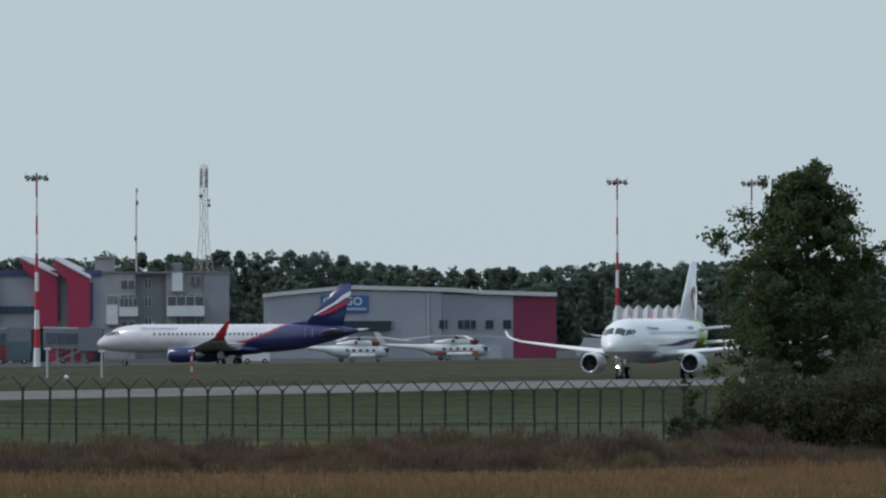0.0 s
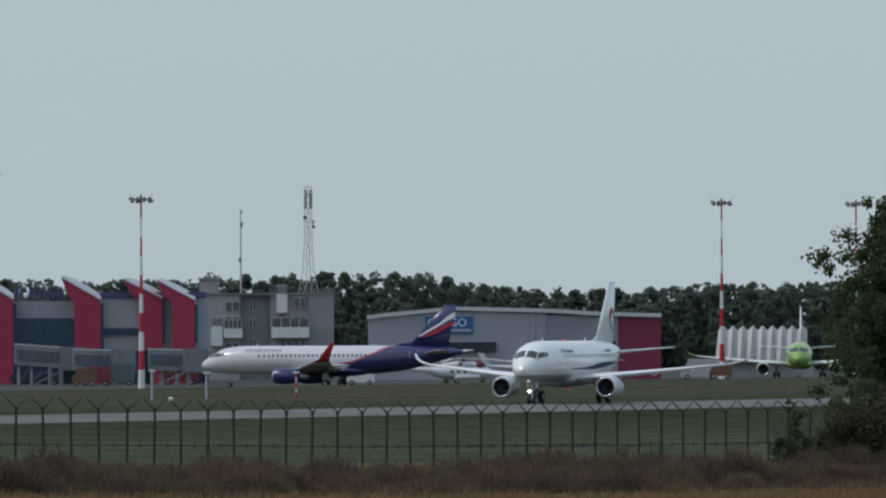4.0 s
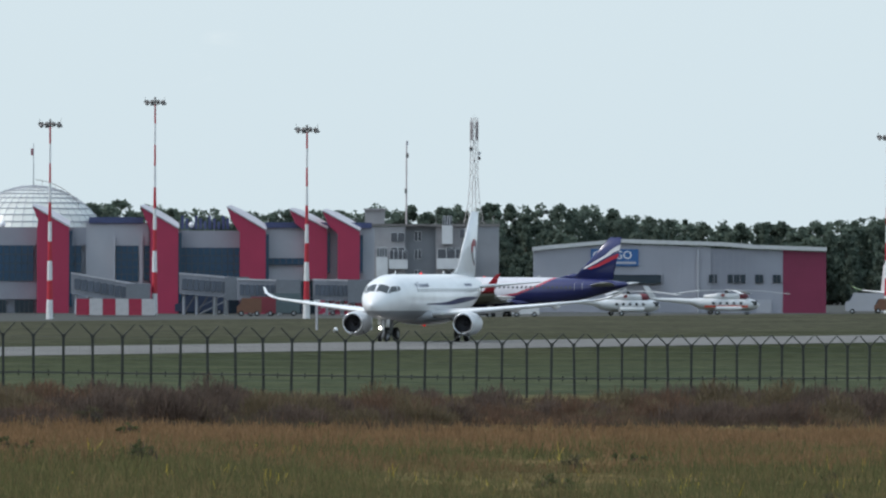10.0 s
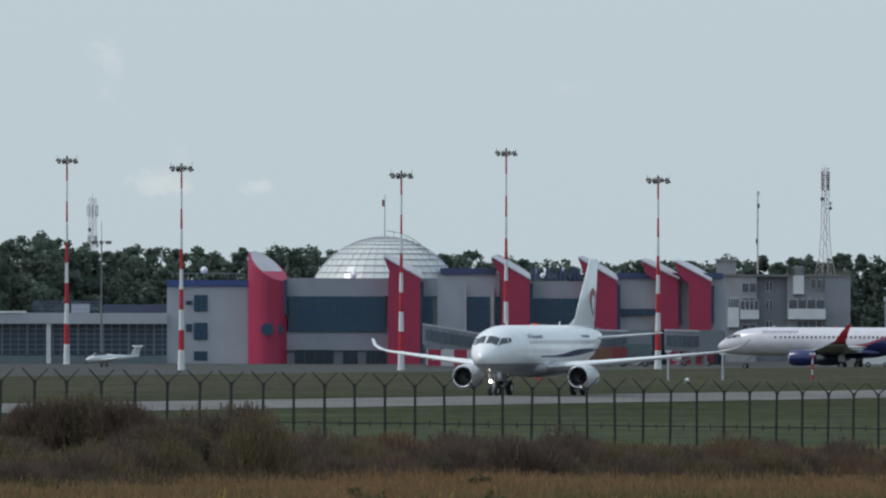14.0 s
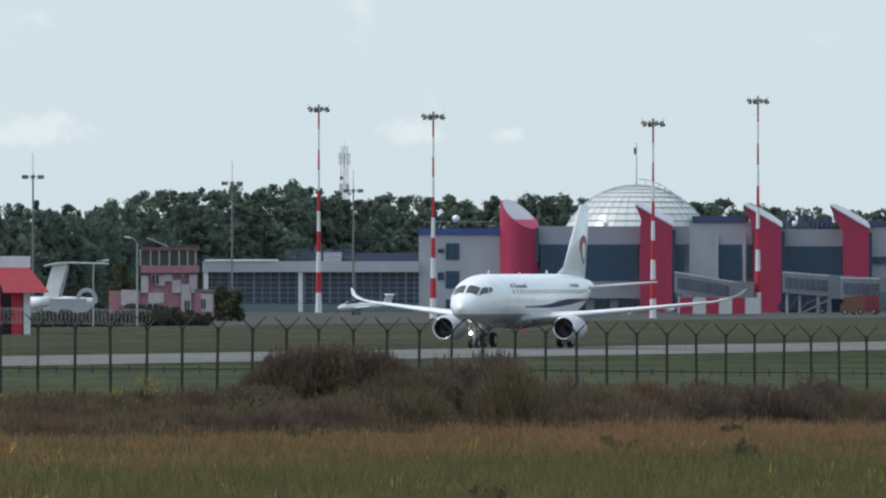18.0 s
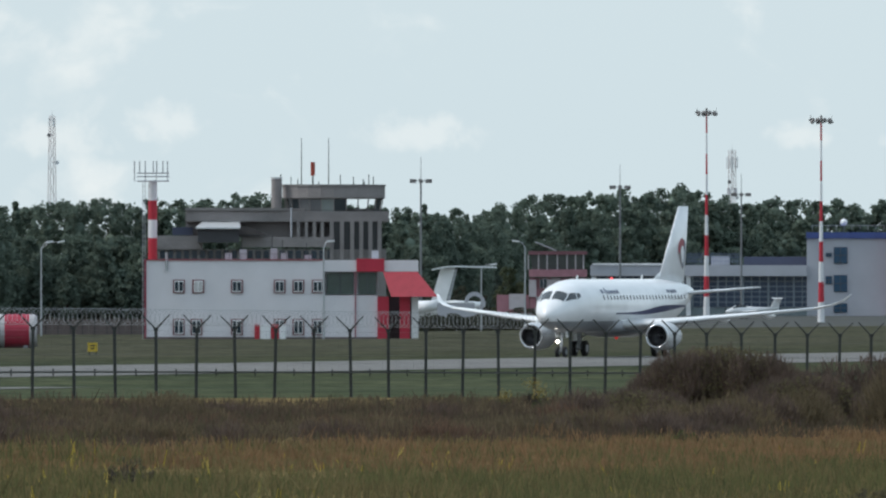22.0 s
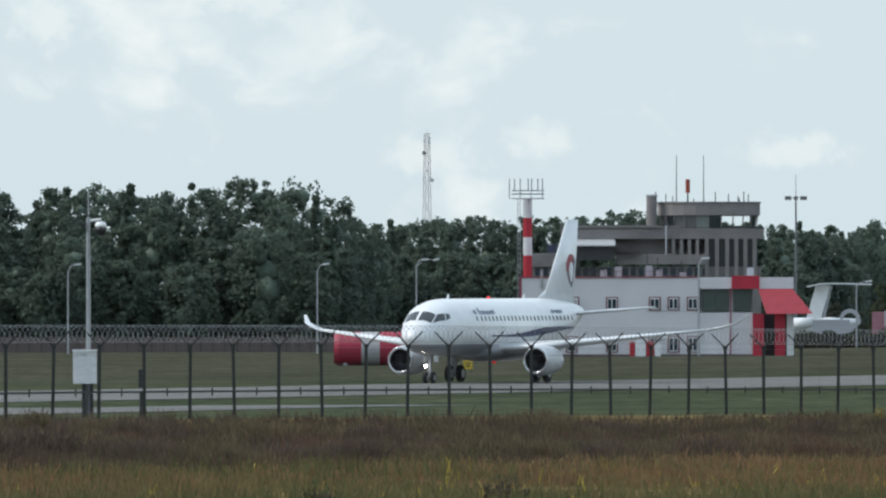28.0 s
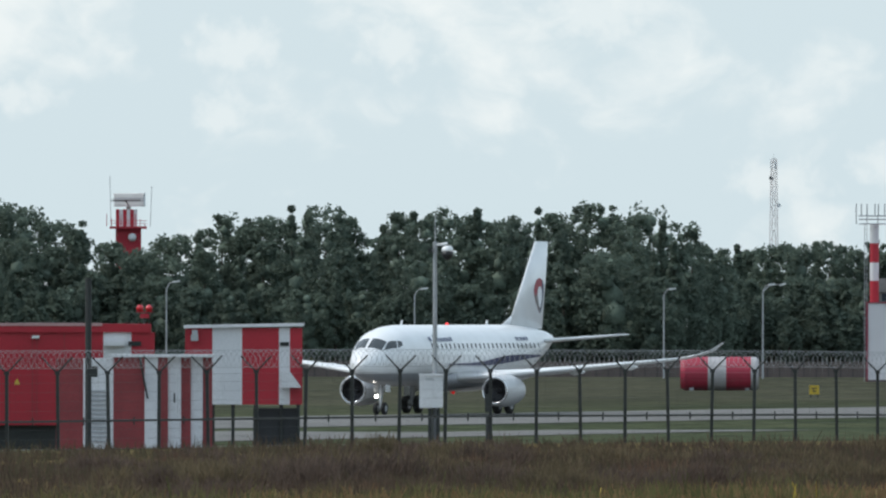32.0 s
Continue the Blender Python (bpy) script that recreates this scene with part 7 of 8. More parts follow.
def tail_jet():
    """The white T-tail of a jet parked beyond the white building."""
    d = 2150
    s = Site(-1118.5, d)
    m = s.m
    ob = root("parked_jet", m, "white T-tailed jet parked behind the white building", "airplane")
    zt = s.Z(-81.5)
    z1 = s.Z(-136.5)
    n = 20
    bm = bmesh.new()
    cz = z1 - 1.5
    loft(bm, [[(x, 2 - 0.9 * x * 0.3 + r * math.cos(2 * math.pi * i / n), cz + dz + r * math.sin(2 * math.pi * i / n)) for i in range(n)] for x, r, dz in ((-26, 1.45, -0.2), (-8, 1.45, -0.2), (-3, 1.35, 0), (1.5, 0.95, 0.45), (5.2, 0.3, 0.9))])
    part("fuselage", bm, PLANE_WHITE, ob, smooth=True)
    part("fin", prism([(s.X(-1139.7), z1 - 0.4), (s.X(-1112.7), z1 - 0.2), (s.X(-1096.3), zt), (s.X(-1122.4), zt)], 1.4, 1.75), PLANE_WHITE, ob)
    part("rudder", prism([(s.X(-1111.8), z1 - 0.2), (s.X(-1106.0), z1 - 0.2), (s.X(-1092.5), zt), (s.X(-1095.4), zt)], 1.45, 1.7), STEEL, ob)
    bm = bmesh.new()
    loft(bm, [[(x, y - c, z - 0.08), (x, y + c, z - 0.08), (x, y + c, z + 0.1), (x, y - c, z + 0.1)] for x, y, z, c in ((s.X(-1137.8), 0.2, zt - 0.2, 0.5), (s.X(-1113.7), 1.4, zt + 0.15, 1.1), (s.X(-1092.5), 2.0, zt + 0.2, 1.1), (s.X(-1023.6), 4.5, zt + 0.1, 0.5))])
    part("tailplane", bm, PLANE_WHITE, ob)
    bm = bmesh.new()
    tube(bm, (s.X(-1166.6), -0.6, z1 - 1.2), (s.X(-1126.2), -0.9, z1 - 0.6), 0.75, 0.6, 16)
    part("engine", bm, OFF_WHITE, ob, smooth=True)
    for x in (-20, -4):
        g = part("gear", tubes([((x, 2.5, 0.4), (x, 2.5, cz - 1), 0.12)]), STEEL, ob)
        wheel(g, "wheel", x, 2.5, 0.45, 0.3, (1, 1, 1, 1))
    # round shelter hoop and low blast wall
    s = Site(-1062.4, 2120)
    o = root("hoop_shelter", s.m, "grey open-ended round hoop shelter", "shelter")
    bm = bmesh.new()
    r = 1.25
    z = s.Z(-141.4)
    for k0, k1, y in ((1.0, 0.62, 0), ):
        n = 26
        loft(bm, [[(r * k * math.cos(2 * math.pi * i / n), yy, z + r * k * math.sin(2 * math.pi * i / n)) for i in range(n)] for k, yy in ((1.0, 2.5), (1.0, 0), (0.62, 0), (0.62, 2.5))], caps=False)
    part("hoop", bm, LIGHT_PANEL, o, smooth=False)
    part("base", boxes((-1.2, 1.2, 0.1, 2.4, 0, max(0.2, z - r * 0.9))), LIGHT_PANEL, o)
    s = Site(-1089.5, 2110)
    o = root("low_wall", s.m, "low pale wall beside the hoop shelter", "wall")
    part("panel", boxes((s.X(-1128.2), s.X(-1062.4), 0, 0.3, 0, s.Z(-143.4))), LIGHT_PANEL, o)
    part("coping", boxes((s.X(-1128.2), s.X(-1062.4), -0.05, 0.35, s.Z(-143.4), s.Z(-143.4) + 0.12)), OFF_WHITE, o)


tail_jet()


# ---- apron clutter ----
def van(b, d, w, h, color, label, turn=0):
    s = Site(b, d)
    ob = root("service_vehicle", s.m @ pose(0, 0, 0, 0, 0, turn), label, "vehicle", "apron vehicles")
    part("body", prism([(-w / 2, 0.45), (w / 2, 0.45), (w / 2, h), (-w * 0.3, h), (-w * 0.42, h * 0.62), (-w / 2, h * 0.55)], -0.9, 0.9), color, ob)
    part("windscreen", prism([(-w * 0.44, h * 0.62), (-w * 0.40, h * 0.62), (-w * 0.30, h * 0.92), (-w * 0.34, h * 0.92)], -0.93, 0.93), GLASS_DARK, ob)
    for x in (-w * 0.32, w * 0.32):
        for y in (-0.8, 0.8):
            wheel(ob, "wheel", x, y, 0.4, 0.25, (1, 1, 1, 1))


ORANGE = mat("orange_paint", (0.16, 0.075, 0.045), 0.6)
DARK_BLUE = mat("dark_blue_paint", (0.03, 0.045, 0.09), 0.5)
for b, d, w, h, c, lab in ((283.1, 2560, 3.6, 2.6, ORANGE, "small orange apron service truck"), (302.8, 2565, 4.5, 2.8, mat("dull_red_paint", (0.20, 0.03, 0.045), 0.6), "dark red fuel truck under the bridge"), (1365.1, 2700, 6, 3.2, LIGHT_PANEL, "pale box truck by the hangar"),
                           (1401.2, 2640, 3.4, 2.2, ORANGE, "orange apron tractor by the masts"),
                           (342.2, 2570, 5, 3.3, mat("teal_grey", (0.09, 0.13, 0.14), 0.6), "grey-green cargo truck under the bridge"),
                           (199.9, 2610, 8, 2.8, DARK_BLUE, "dark blue bus under the bridge"), (451.0, 2600, 5.5, 3.0, mat("dull_red_paint", (0.20, 0.03, 0.045), 0.6), "dull red fire truck beside the bridge"), (768.8, 2560, 4, 2.4, OFF_WHITE, "white apron van beside the airliner")):
    van(b, d, w, h, c, lab)


# ---- vegetation ----
def foliage_mat(name, dark, light, rough=0.8, island=0.6, scale=0.08, fine=0.9, leaf=0.45, bump=0.0):
    return mat(name, dark, rough, vary=0.35, scale=scale, fine=fine, island=island, second=light, gloss=0.05, leaf=leaf, bump=bump)


def quads(name, centres, normals_seed, size, material, tilt=1.0, aspect=1.0, label="", category="", kind="stuff", parent=None, out=None, jitter=0.55, tri=False):
    """Many small leaf cards; with out given, each lies along the crown's surface, else it is turned at random."""
    rng = np.random.default_rng(normals_seed)
    c = np.asarray(centres, float)
    n = len(c)
    nn = rng.normal(size=(n, 3))
    if out is not None:
        nn = np.asarray(out) + nn * jitter
    nn /= np.linalg.norm(nn, axis=1, keepdims=True) + 1e-9
    a = rng.normal(size=(n, 3))
    a -= (a * nn).sum(1, keepdims=True) * nn
    a /= np.linalg.norm(a, axis=1, keepdims=True) + 1e-9
    b = np.cross(nn, a)
    s = np.asarray(size, float).reshape(-1, 1) * rng.uniform(0.6, 1.3, (n, 1))
    corners = [c - a * s * 0.5, c + b * s * 0.32 * aspect, c + a * s * 0.5, c - b * s * 0.32 * aspect]
    if tri:
        corners = [c - a * s * 0.5 - b * s * 0.3, c + a * s * 0.5 - b * s * 0.3, c + b * s * 0.55]
    k = len(corners)
    v = np.stack(corners, 1).reshape(-1, 3)
    me = bpy.data.meshes.new(name)
    me.from_pydata(v.tolist(), [], (np.arange(k * n).reshape(-1, k)).tolist())
    me.materials.append(material)
    ob = new(name, me)
    if parent is not None:
        ob.parent = parent
    else:
        tagged(ob, label, category, kind=kind)
    return ob


def crown_points(rng, base, height, radius, n, conic=0.0, low=0.12, lumpy=(0.3, 0.48), per_lump=26):
    """Leaf places of one crown and the way each faces: lumps set round an egg-shaped envelope."""
    lumps = max(9, int(n / per_lump))
    t = rng.uniform(low, 0.93, lumps)
    env = np.where(conic > 0.5, 1.05 - t, np.sqrt(np.clip(1 - ((t - 0.48) / 0.56) ** 2, 0.03, 1)))
    r = radius * env * rng.uniform(0.35, 0.92, lumps)
    a = rng.uniform(0, 2 * np.pi, lumps)
    lc = np.stack([r * np.cos(a), r * np.sin(a), t * height], 1)
    per = int(n / lumps)
    d = rng.normal(size=(lumps, per, 3))
    d[:, :, 2] += 0.35
    d /= np.linalg.norm(d, axis=2, keepdims=True)
    lr = radius * rng.uniform(*lumpy, (lumps, 1, 1)) * (0.75 if conic > 0.5 else 1.0)
    p = lc[:, None, :] + d * lr * rng.uniform(0.7, 1.03, (lumps, per, 1)) * np.array([1, 1, 0.8])
    p = p.reshape(-1, 3)
    p[:, 2] = np.clip(p[:, 2], 0.03 * height, height * 1.02)
    return p + np.asarray(base), d.reshape(-1, 3)


SKYLINE_B = [-3400, -3155, -3080, -3000, -2972, -2905, -2870, -2830, -2770, -2570, -2500, -2400, -2290, -2180, -1990, -1925, -1700, -1480, -1210, -1050, -925, -770, -690, -650, -618, -595, -430, -240, 40, 170, 560, 690, 850, 1010, 1170, 1350, 1550, 1900]
SKYLINE_E = [112, 108, 76, 66, 24, 24, 42, 40, 82, 89, 70, 100, 82, 95, 90, 22, 32, 40, 26, 10, 44, 56, 52, 42, 18, 33, 38, 30, 27, 8, 17, 19, 19, 2, -9, -1, 3, 3]


def lump_template():
    """Vertices and triangles of one rounded leaf mass."""
    bm = bmesh.new()
    bmesh.ops.create_icosphere(bm, subdivisions=1, radius=1.0)
    v = np.array([p.co[:] for p in bm.verts])
    f = np.array([[p.index for p in q.verts] for q in bm.faces])
    bm.free()
    return v, f


def crown_lumps(rng, kind, h, r, count):
    """Centres and radii of a crown's leaf masses: 0 round, 1 pointed, 2 conifer."""
    t = np.sort(rng.uniform(0.06, 0.97, count))
    if kind == 0:
        env = np.sqrt(np.clip(1 - ((t - 0.5) / 0.55) ** 2, 0.04, 1))
    elif kind == 1:
        env = np.clip(np.minimum(1.0, 0.55 + 1.6 * t) * (1.04 - t) ** 0.62 * 1.25, 0.06, 1)
    else:
        env = np.clip(1.05 - t, 0.05, 1)
    size = r * (0.13 + 0.2 * env) * rng.uniform(0.6, 1.3, count)
    reach = np.clip(r * env - size * 0.6, 0, None) * rng.uniform(0.7, 1.02, count)
    a = rng.uniform(0, 2 * np.pi, count)
    z = np.minimum(t * h, h - size * 0.9)
    return np.stack([reach * np.cos(a), reach * np.sin(a), z], 1), size


def woods():
    rng = np.random.default_rng(11)
    tv, tf = lump_template()
    verts, faces, shift = [], [], 0
    pts, outs, size = [], [], []
    trunk = bmesh.new()
    hearts = ((0.62, 0.88, 0.95, 0.88, 0.7, 0.45), (0.8, 0.9, 0.8, 0.62, 0.42, 0.22), (0.8, 0.66, 0.52, 0.38, 0.25, 0.12))
    for row in range(4):
        b = -3500.0
        while b < 1950:
            d0 = float(np.interp(b, [-3500, -1980, -1880, -1150, -950, 400, 1900], [2280, 2300, 2480, 2500, 2800, 3150, 3250]))
            d = d0 + row * 12 + rng.uniform(-6, 6)
            x, y = spot(b, d)
            z = ground_z(x, y)
            top = float(np.interp(b, SKYLINE_B, SKYLINE_E))
            h = (rise(top, d) - z) * rng.uniform(0.97, 1.08)
            if row == 0:
                h *= rng.uniform(0.38, 0.72)
            elif row == 1:
                h *= rng.uniform(0.68, 0.92)
            kind = int(rng.choice(3, p=(0.58, 0.30, 0.12)))
            r = h * (rng.uniform(0.13, 0.17) if kind == 2 else rng.uniform(0.19, 0.27))
            if row == 0:
                r *= 1.35
            near = b < -900
            # the closed heart of the crown
            t = np.array([0.14, 0.3, 0.46, 0.62, 0.76, 0.88])
            k = np.maximum(np.array(hearts[kind]) * r * 0.38, 0.03 * h)
            dent = rng.uniform(0.72, 1.22, (6, len(tv), 1))
            v = np.stack([rng.normal(0, 0.1, 6) * r, rng.normal(0, 0.1, 6) * r, t * h], 1)[:, None, :] + tv[None] * dent * k[:, None, None]
            verts.append(v.reshape(-1, 3) + (x, y, z))
            faces.append((tf[None] + (np.arange(6) * len(tv))[:, None, None]).reshape(-1, 3) + shift)
            shift += 6 * len(tv)
            # small leaves in rounded masses over it
            count, per = (70, 44) if near else (50, 38)
            if row == 3:
                count, per = count // 2, per - 6
            c, k = crown_lumps(rng, kind, h, r, count)
            q = rng.normal(size=(count, per, 3))
            q[:, :, 2] += 0.35
            q /= np.linalg.norm(q, axis=2, keepdims=True)
            p = c[:, None, :] + q * k[:, None, None] * rng.uniform(0.4, 1.12, (count, per, 1)) * np.array([1.0, 1.0, 0.85])
            pts.append(p.reshape(-1, 3) + (x, y, z))
            outs.append(q.reshape(-1, 3))
            size.append(np.full(count * per, 0.54 if near else 0.72))
            tube(trunk, (x, y, z - 0.3), (x, y, z + h * 0.75), 0.22, 0.08, 5)
            b += rng.uniform(0.55, 1.0) * r * 2 * UNIT / d * (0.72 if row < 2 else 0.5 if near else 0.42)
    me = bpy.data.meshes.new("woods")
    me.from_pydata(np.concatenate(verts).tolist(), [], np.concatenate(faces).tolist())
    me.materials.append(foliage_mat("hazy_woodland_heart", HAZY_WOOD_DARK, HAZY_WOOD_LIGHT, island=0.2, scale=0.3, fine=2.6, leaf=0.0, bump=1.0))
    me.polygons.foreach_set("use_smooth", np.ones(len(me.polygons), bool))
    ob = tagged(new("woods", me), "dense mixed woodland along the edge of the airfield", "woods", kind="stuff")
    quads("leaves", np.concatenate(pts), 5, np.concatenate(size), foliage_mat("hazy_woodland_leaves", HAZY_WOOD_DARK, HAZY_WOOD_LIGHT, island=0.3, scale=0.06, fine=1.6, leaf=0.45), tri=True, out=np.concatenate(outs), jitter=0.75, parent=ob)
    link("trunks", trunk, mat("bark", (0.06, 0.05, 0.04), 0.9), ob)


# leaf tones lifted and blued, so the colour carries the distance haze
HAZY_WOOD_DARK, HAZY_WOOD_LIGHT = (0.112, 0.150, 0.128), (0.166, 0.210, 0.160)
woods()


def stalks(name, base, tip, width, material, seed, label="", category="", parent=None):
    """Thin twigs or stalks, each a narrow tapered blade from base to tip."""
    rng = np.random.default_rng(seed)
    base, tip = np.asarray(base), np.asarray(tip)
    m = len(base)
    a = rng.uniform(0, 2 * np.pi, m)
    side = np.stack([np.cos(a), np.sin(a), np.zeros(m)], 1) * width * rng.uniform(0.6, 1.4, (m, 1))
    v = np.stack([base - side, base + side, tip + side * 0.4, tip - side * 0.4], 1).reshape(-1, 3)
    me = bpy.data.meshes.new(name)
    me.from_pydata(v.tolist(), [], np.arange(4 * m).reshape(-1, 4).tolist())
    me.materials.append(material)
    ob = new(name, me)
    if parent is not None:
        ob.parent = parent
        return tagged(ob, kind="stuff")
    return tagged(ob, label, category, kind="stuff")


def mound(rng, c, w, deep, h, n, reach=0.5):
    """Twigs filling a rounded heap: their lower and upper ends."""
    d = rng.normal(size=(n, 3))
    d[:, 2] = np.abs(d[:, 2])
    d /= np.linalg.norm(d, axis=1, keepdims=True)
    k = rng.uniform(0.12, 1.0, (n, 1)) ** 0.6
    p = d * k * np.array([w / 2, deep / 2, h])
    lean = np.stack([d[:, 0] * 0.45, d[:, 1] * 0.45, np.full(n, 0.9)], 1) + rng.normal(0, 0.32, (n, 3))
    ln = reach * rng.uniform(0.4, 1.2, (n, 1))
    lo = p - lean * ln * 0.7
    lo[:, 2] = np.clip(lo[:, 2], -0.05, None)
    return lo + np.asarray(c), p + lean * ln * 0.3 + np.asarray(c)


def bush(b, d, w, h, n, leaf, material, label, seed, deep=2.4):
    """A leafy shrub of many rounded lumps standing on the ground."""
    x, y = spot(b, d)
    ob = root("shrub", pose(x, y, ground_z(x, y)), label, "shrub")
    rng = np.random.default_rng(seed)
    pts, outs = [], []
    lo, hi = [], []
    stems = max(3, int(w * 1.8))
    for i in range(stems):
        bx = (i + rng.uniform(0.2, 0.8)) / stems * w - w / 2
        by = rng.uniform(-0.4, 0.4) * deep
        hh = h * (0.5 + 0.5 * math.sqrt(max(0.05, 1 - (2 * bx / w) ** 2))) * rng.uniform(0.55, 1.08)
        p, o = crown_points(rng, (bx, by, 0), hh, min(0.5 * hh, 1.15, 0.34 * w), int(n / stems), 0, 0.05, (0.25, 0.45), 60)
        pts.append(p)
        outs.append(o)
        k = 40
        f = np.tile((bx, by, -0.05), (k, 1))
        lo.append(f + rng.normal(0, 0.08, (k, 3)) * (1, 1, 0))
        hi.append(f + np.c_[rng.normal(0, 0.25, (k, 2)) * hh, hh * rng.uniform(0.5, 0.98, k)])
    quads("leaves", np.concatenate(pts), seed, leaf, material, parent=ob, out=np.concatenate(outs), jitter=0.7, aspect=1.3)
    stalks("twiggery", np.concatenate(lo), np.concatenate(hi), 0.012, TWIG, seed, parent=ob)
    return ob


def bramble(b, d, w, h, n, label, seed, deep=4.0):
    """A dense mound of fine bare twigs with a few dull leaves low down."""
    x, y = spot(b, d)
    ob = root("shrub", pose(x, y, ground_z(x, y)), label, "shrub")
    rng = np.random.default_rng(seed)
    los, his, pts = [], [], []
    for i in range(14):
        f = (i + 0.5) / 14 * 2 - 1
        bx = f * w * 0.42
        k = h * (0.42 + 0.52 * math.sqrt(max(0.0, 1 - f * f))) * rng.uniform(0.86, 1.04)
        c = (bx, rng.uniform(-0.25, 0.25) * deep, 0)
        lo, hi = mound(rng, c, w * 0.26, deep * 0.6, k, n // 14, 0.42)
        los.append(lo)
        his.append(hi)
    stalks("twiggery", np.concatenate(los), np.concatenate(his), 0.012, TWIG_PURPLE, seed, parent=ob)
    m = n // 2
    d3 = rng.normal(size=(m, 3))
    d3[:, 2] = np.abs(d3[:, 2])
    d3 /= np.linalg.norm(d3, axis=1, keepdims=True)
    quads("leaves", d3 * rng.uniform(0.55, 1.0, (m, 1)) * np.array([w * 0.5, deep * 0.52, h * 0.86]), seed, 0.075, BRAMBLE_LEAF, parent=ob)
    return ob


BRAMBLE_LEAF = foliage_mat("bramble_leaves", (0.100, 0.098, 0.056), (0.215, 0.180, 0.100), island=0.6, scale=0.5)
TWIG = mat("twig_brown", (0.05, 0.04, 0.035), 0.9)
TWIG_PURPLE = foliage_mat("purple_brown_twigs", (0.094, 0.072, 0.061), (0.177, 0.130, 0.104), island=0.5, scale=0.8)
TWIG_RUST = foliage_mat("rust_brown_twigs", (0.112, 0.074, 0.055), (0.209, 0.132, 0.090), island=0.5, scale=0.8)
SCRUB_OLIVE = foliage_mat("olive_brown_stalks", (0.112, 0.096, 0.061), (0.209, 0.160, 0.100), island=0.5, scale=0.8)
DULL_LEAF = foliage_mat("dull_olive_leaves", (0.088, 0.084, 0.056), (0.165, 0.145, 0.092), island=0.6, scale=0.4)
DARK_LEAF = foliage_mat("dark_shrub_leaves", (0.070, 0.080, 0.048), (0.138, 0.142, 0.080), island=0.5, scale=0.4)
TREE_LEAF = foliage_mat("tree_leaves", (0.055, 0.080, 0.042), (0.110, 0.148, 0.070), island=0.7, scale=0.4)


def near_tree(b, d, e_top, radius, label):
    """A broad-leaved tree: tapered trunk, limbs, and a crown of separate leaf clumps with gaps."""
    x, y = spot(b, d)
    z = ground_z(x, y)
    h = rise(e_top, d) - z
    ob = root("tree", pose(x, y, z), label, "tree")
    rng = np.random.default_rng(21)
    wood = bmesh.new()
    tube(wood, (0, 0, -0.3), (0.1, 0, h * 0.45), 0.24, 0.16, 9)
    tube(wood, (0.1, 0, h * 0.45), (0.12, 0, h * 0.93), 0.16, 0.03, 7)
    part("trunk", wood, TREE_BARK, ob)
    pts, outs = [], []
    for i in range(170):
        t = 0.26 + 0.72 * ((i + 0.5) / 170) ** 0.9
        a = i * 2.39996 + rng.uniform(-0.4, 0.4)
        full = float(np.interp(t, [0.2, 0.35, 0.55, 0.72, 0.86, 0.95, 1.0], [0.8, 1.05, 1.0, 0.9, 0.58, 0.28, 0.05])) * radius
        k = full * rng.uniform(0.3, 1.0) ** 0.7 * (1.16 if rng.random() < 0.25 else 0.93)
        s0 = Vector((0.08, 0, h * (t - 0.07 - 0.1 * k / radius)))
        s1 = Vector((k * math.cos(a), k * math.sin(a), h * t + rng.uniform(-0.2, 0.2)))
        limb = bmesh.new()
        if i % 3 == 0:
            mid = s0.lerp(s1, 0.55) + Vector((0, 0, -0.12))
            tube(limb, s0, mid, 0.055 * (1.3 - t), 0.03, 5)
            tube(limb, mid, s1, 0.03, 0.01, 5)
            part("limb", limb, TREE_BARK, ob)
        else:
            limb.free()
        r = rng.uniform(0.28, 0.66) * (1.15 - 0.4 * t)
        n = int(360 * r)
        q = rng.normal(size=(n, 3))
        q /= np.linalg.norm(q, axis=1, keepdims=True)
        pts.append(np.array(s1) + q * r * rng.uniform(0.25, 1.35, (n, 1)) * np.array([1.15, 1.15, 0.8]))
        outs.append(q)
        for j in range(2):
            c = np.array(s0.lerp(s1, rng.uniform(0.5, 1.0))) + rng.normal(0, 0.3, 3)
            q = rng.normal(size=(70, 3))
            q /= np.linalg.norm(q, axis=1, keepdims=True)
            pts.append(c + q * 0.3 * rng.uniform(0.3, 1.0, (70, 1)))
            outs.append(q)
    quads("crown", np.concatenate(pts), 9, 0.14, TREE_LEAF, parent=ob, aspect=1.6, out=np.concatenate(outs), jitter=0.8)
    return ob


TREE_BARK = mat("tree_bark", (0.05, 0.042, 0.035), 0.9, bump=0.6)
near_tree(1733, 690, 174, 3.5, "tall dark green broad-leaved tree in the rough grass")
bush(1770, 684, 7.4, 4.3, 52000, 0.11, DARK_LEAF, "wide dark olive thicket under the tall tree", 31)
bush(1650, 686, 2.6, 2.9, 16000, 0.11, DARK_LEAF, "dark bush beside the tall tree", 32)
bush(1905, 686, 4.5, 5.2, 30000, 0.11, DARK_LEAF, "dark tall bush beside the tall tree", 33)
bush(1538, 705, 1.5, 2.2, 2600, 0.1, TREE_LEAF, "slim green sapling bush at the fence", 34, deep=0.6)
bush(1528, 707, 0.6, 3.4, 900, 0.1, TREE_LEAF, "upright green sapling at the fence", 35, deep=0.3)
bramble(-630, 500, 5.6, 2.4, 48000, "large purple-brown bramble mound before the fence", 36)
bramble(-480, 494, 4.0, 1.55, 20000, "purple-brown bramble mound beside a larger one", 37)
bramble(-775, 492, 3.0, 0.95, 12000, "low brown bramble mound at the foot of a larger one", 38)


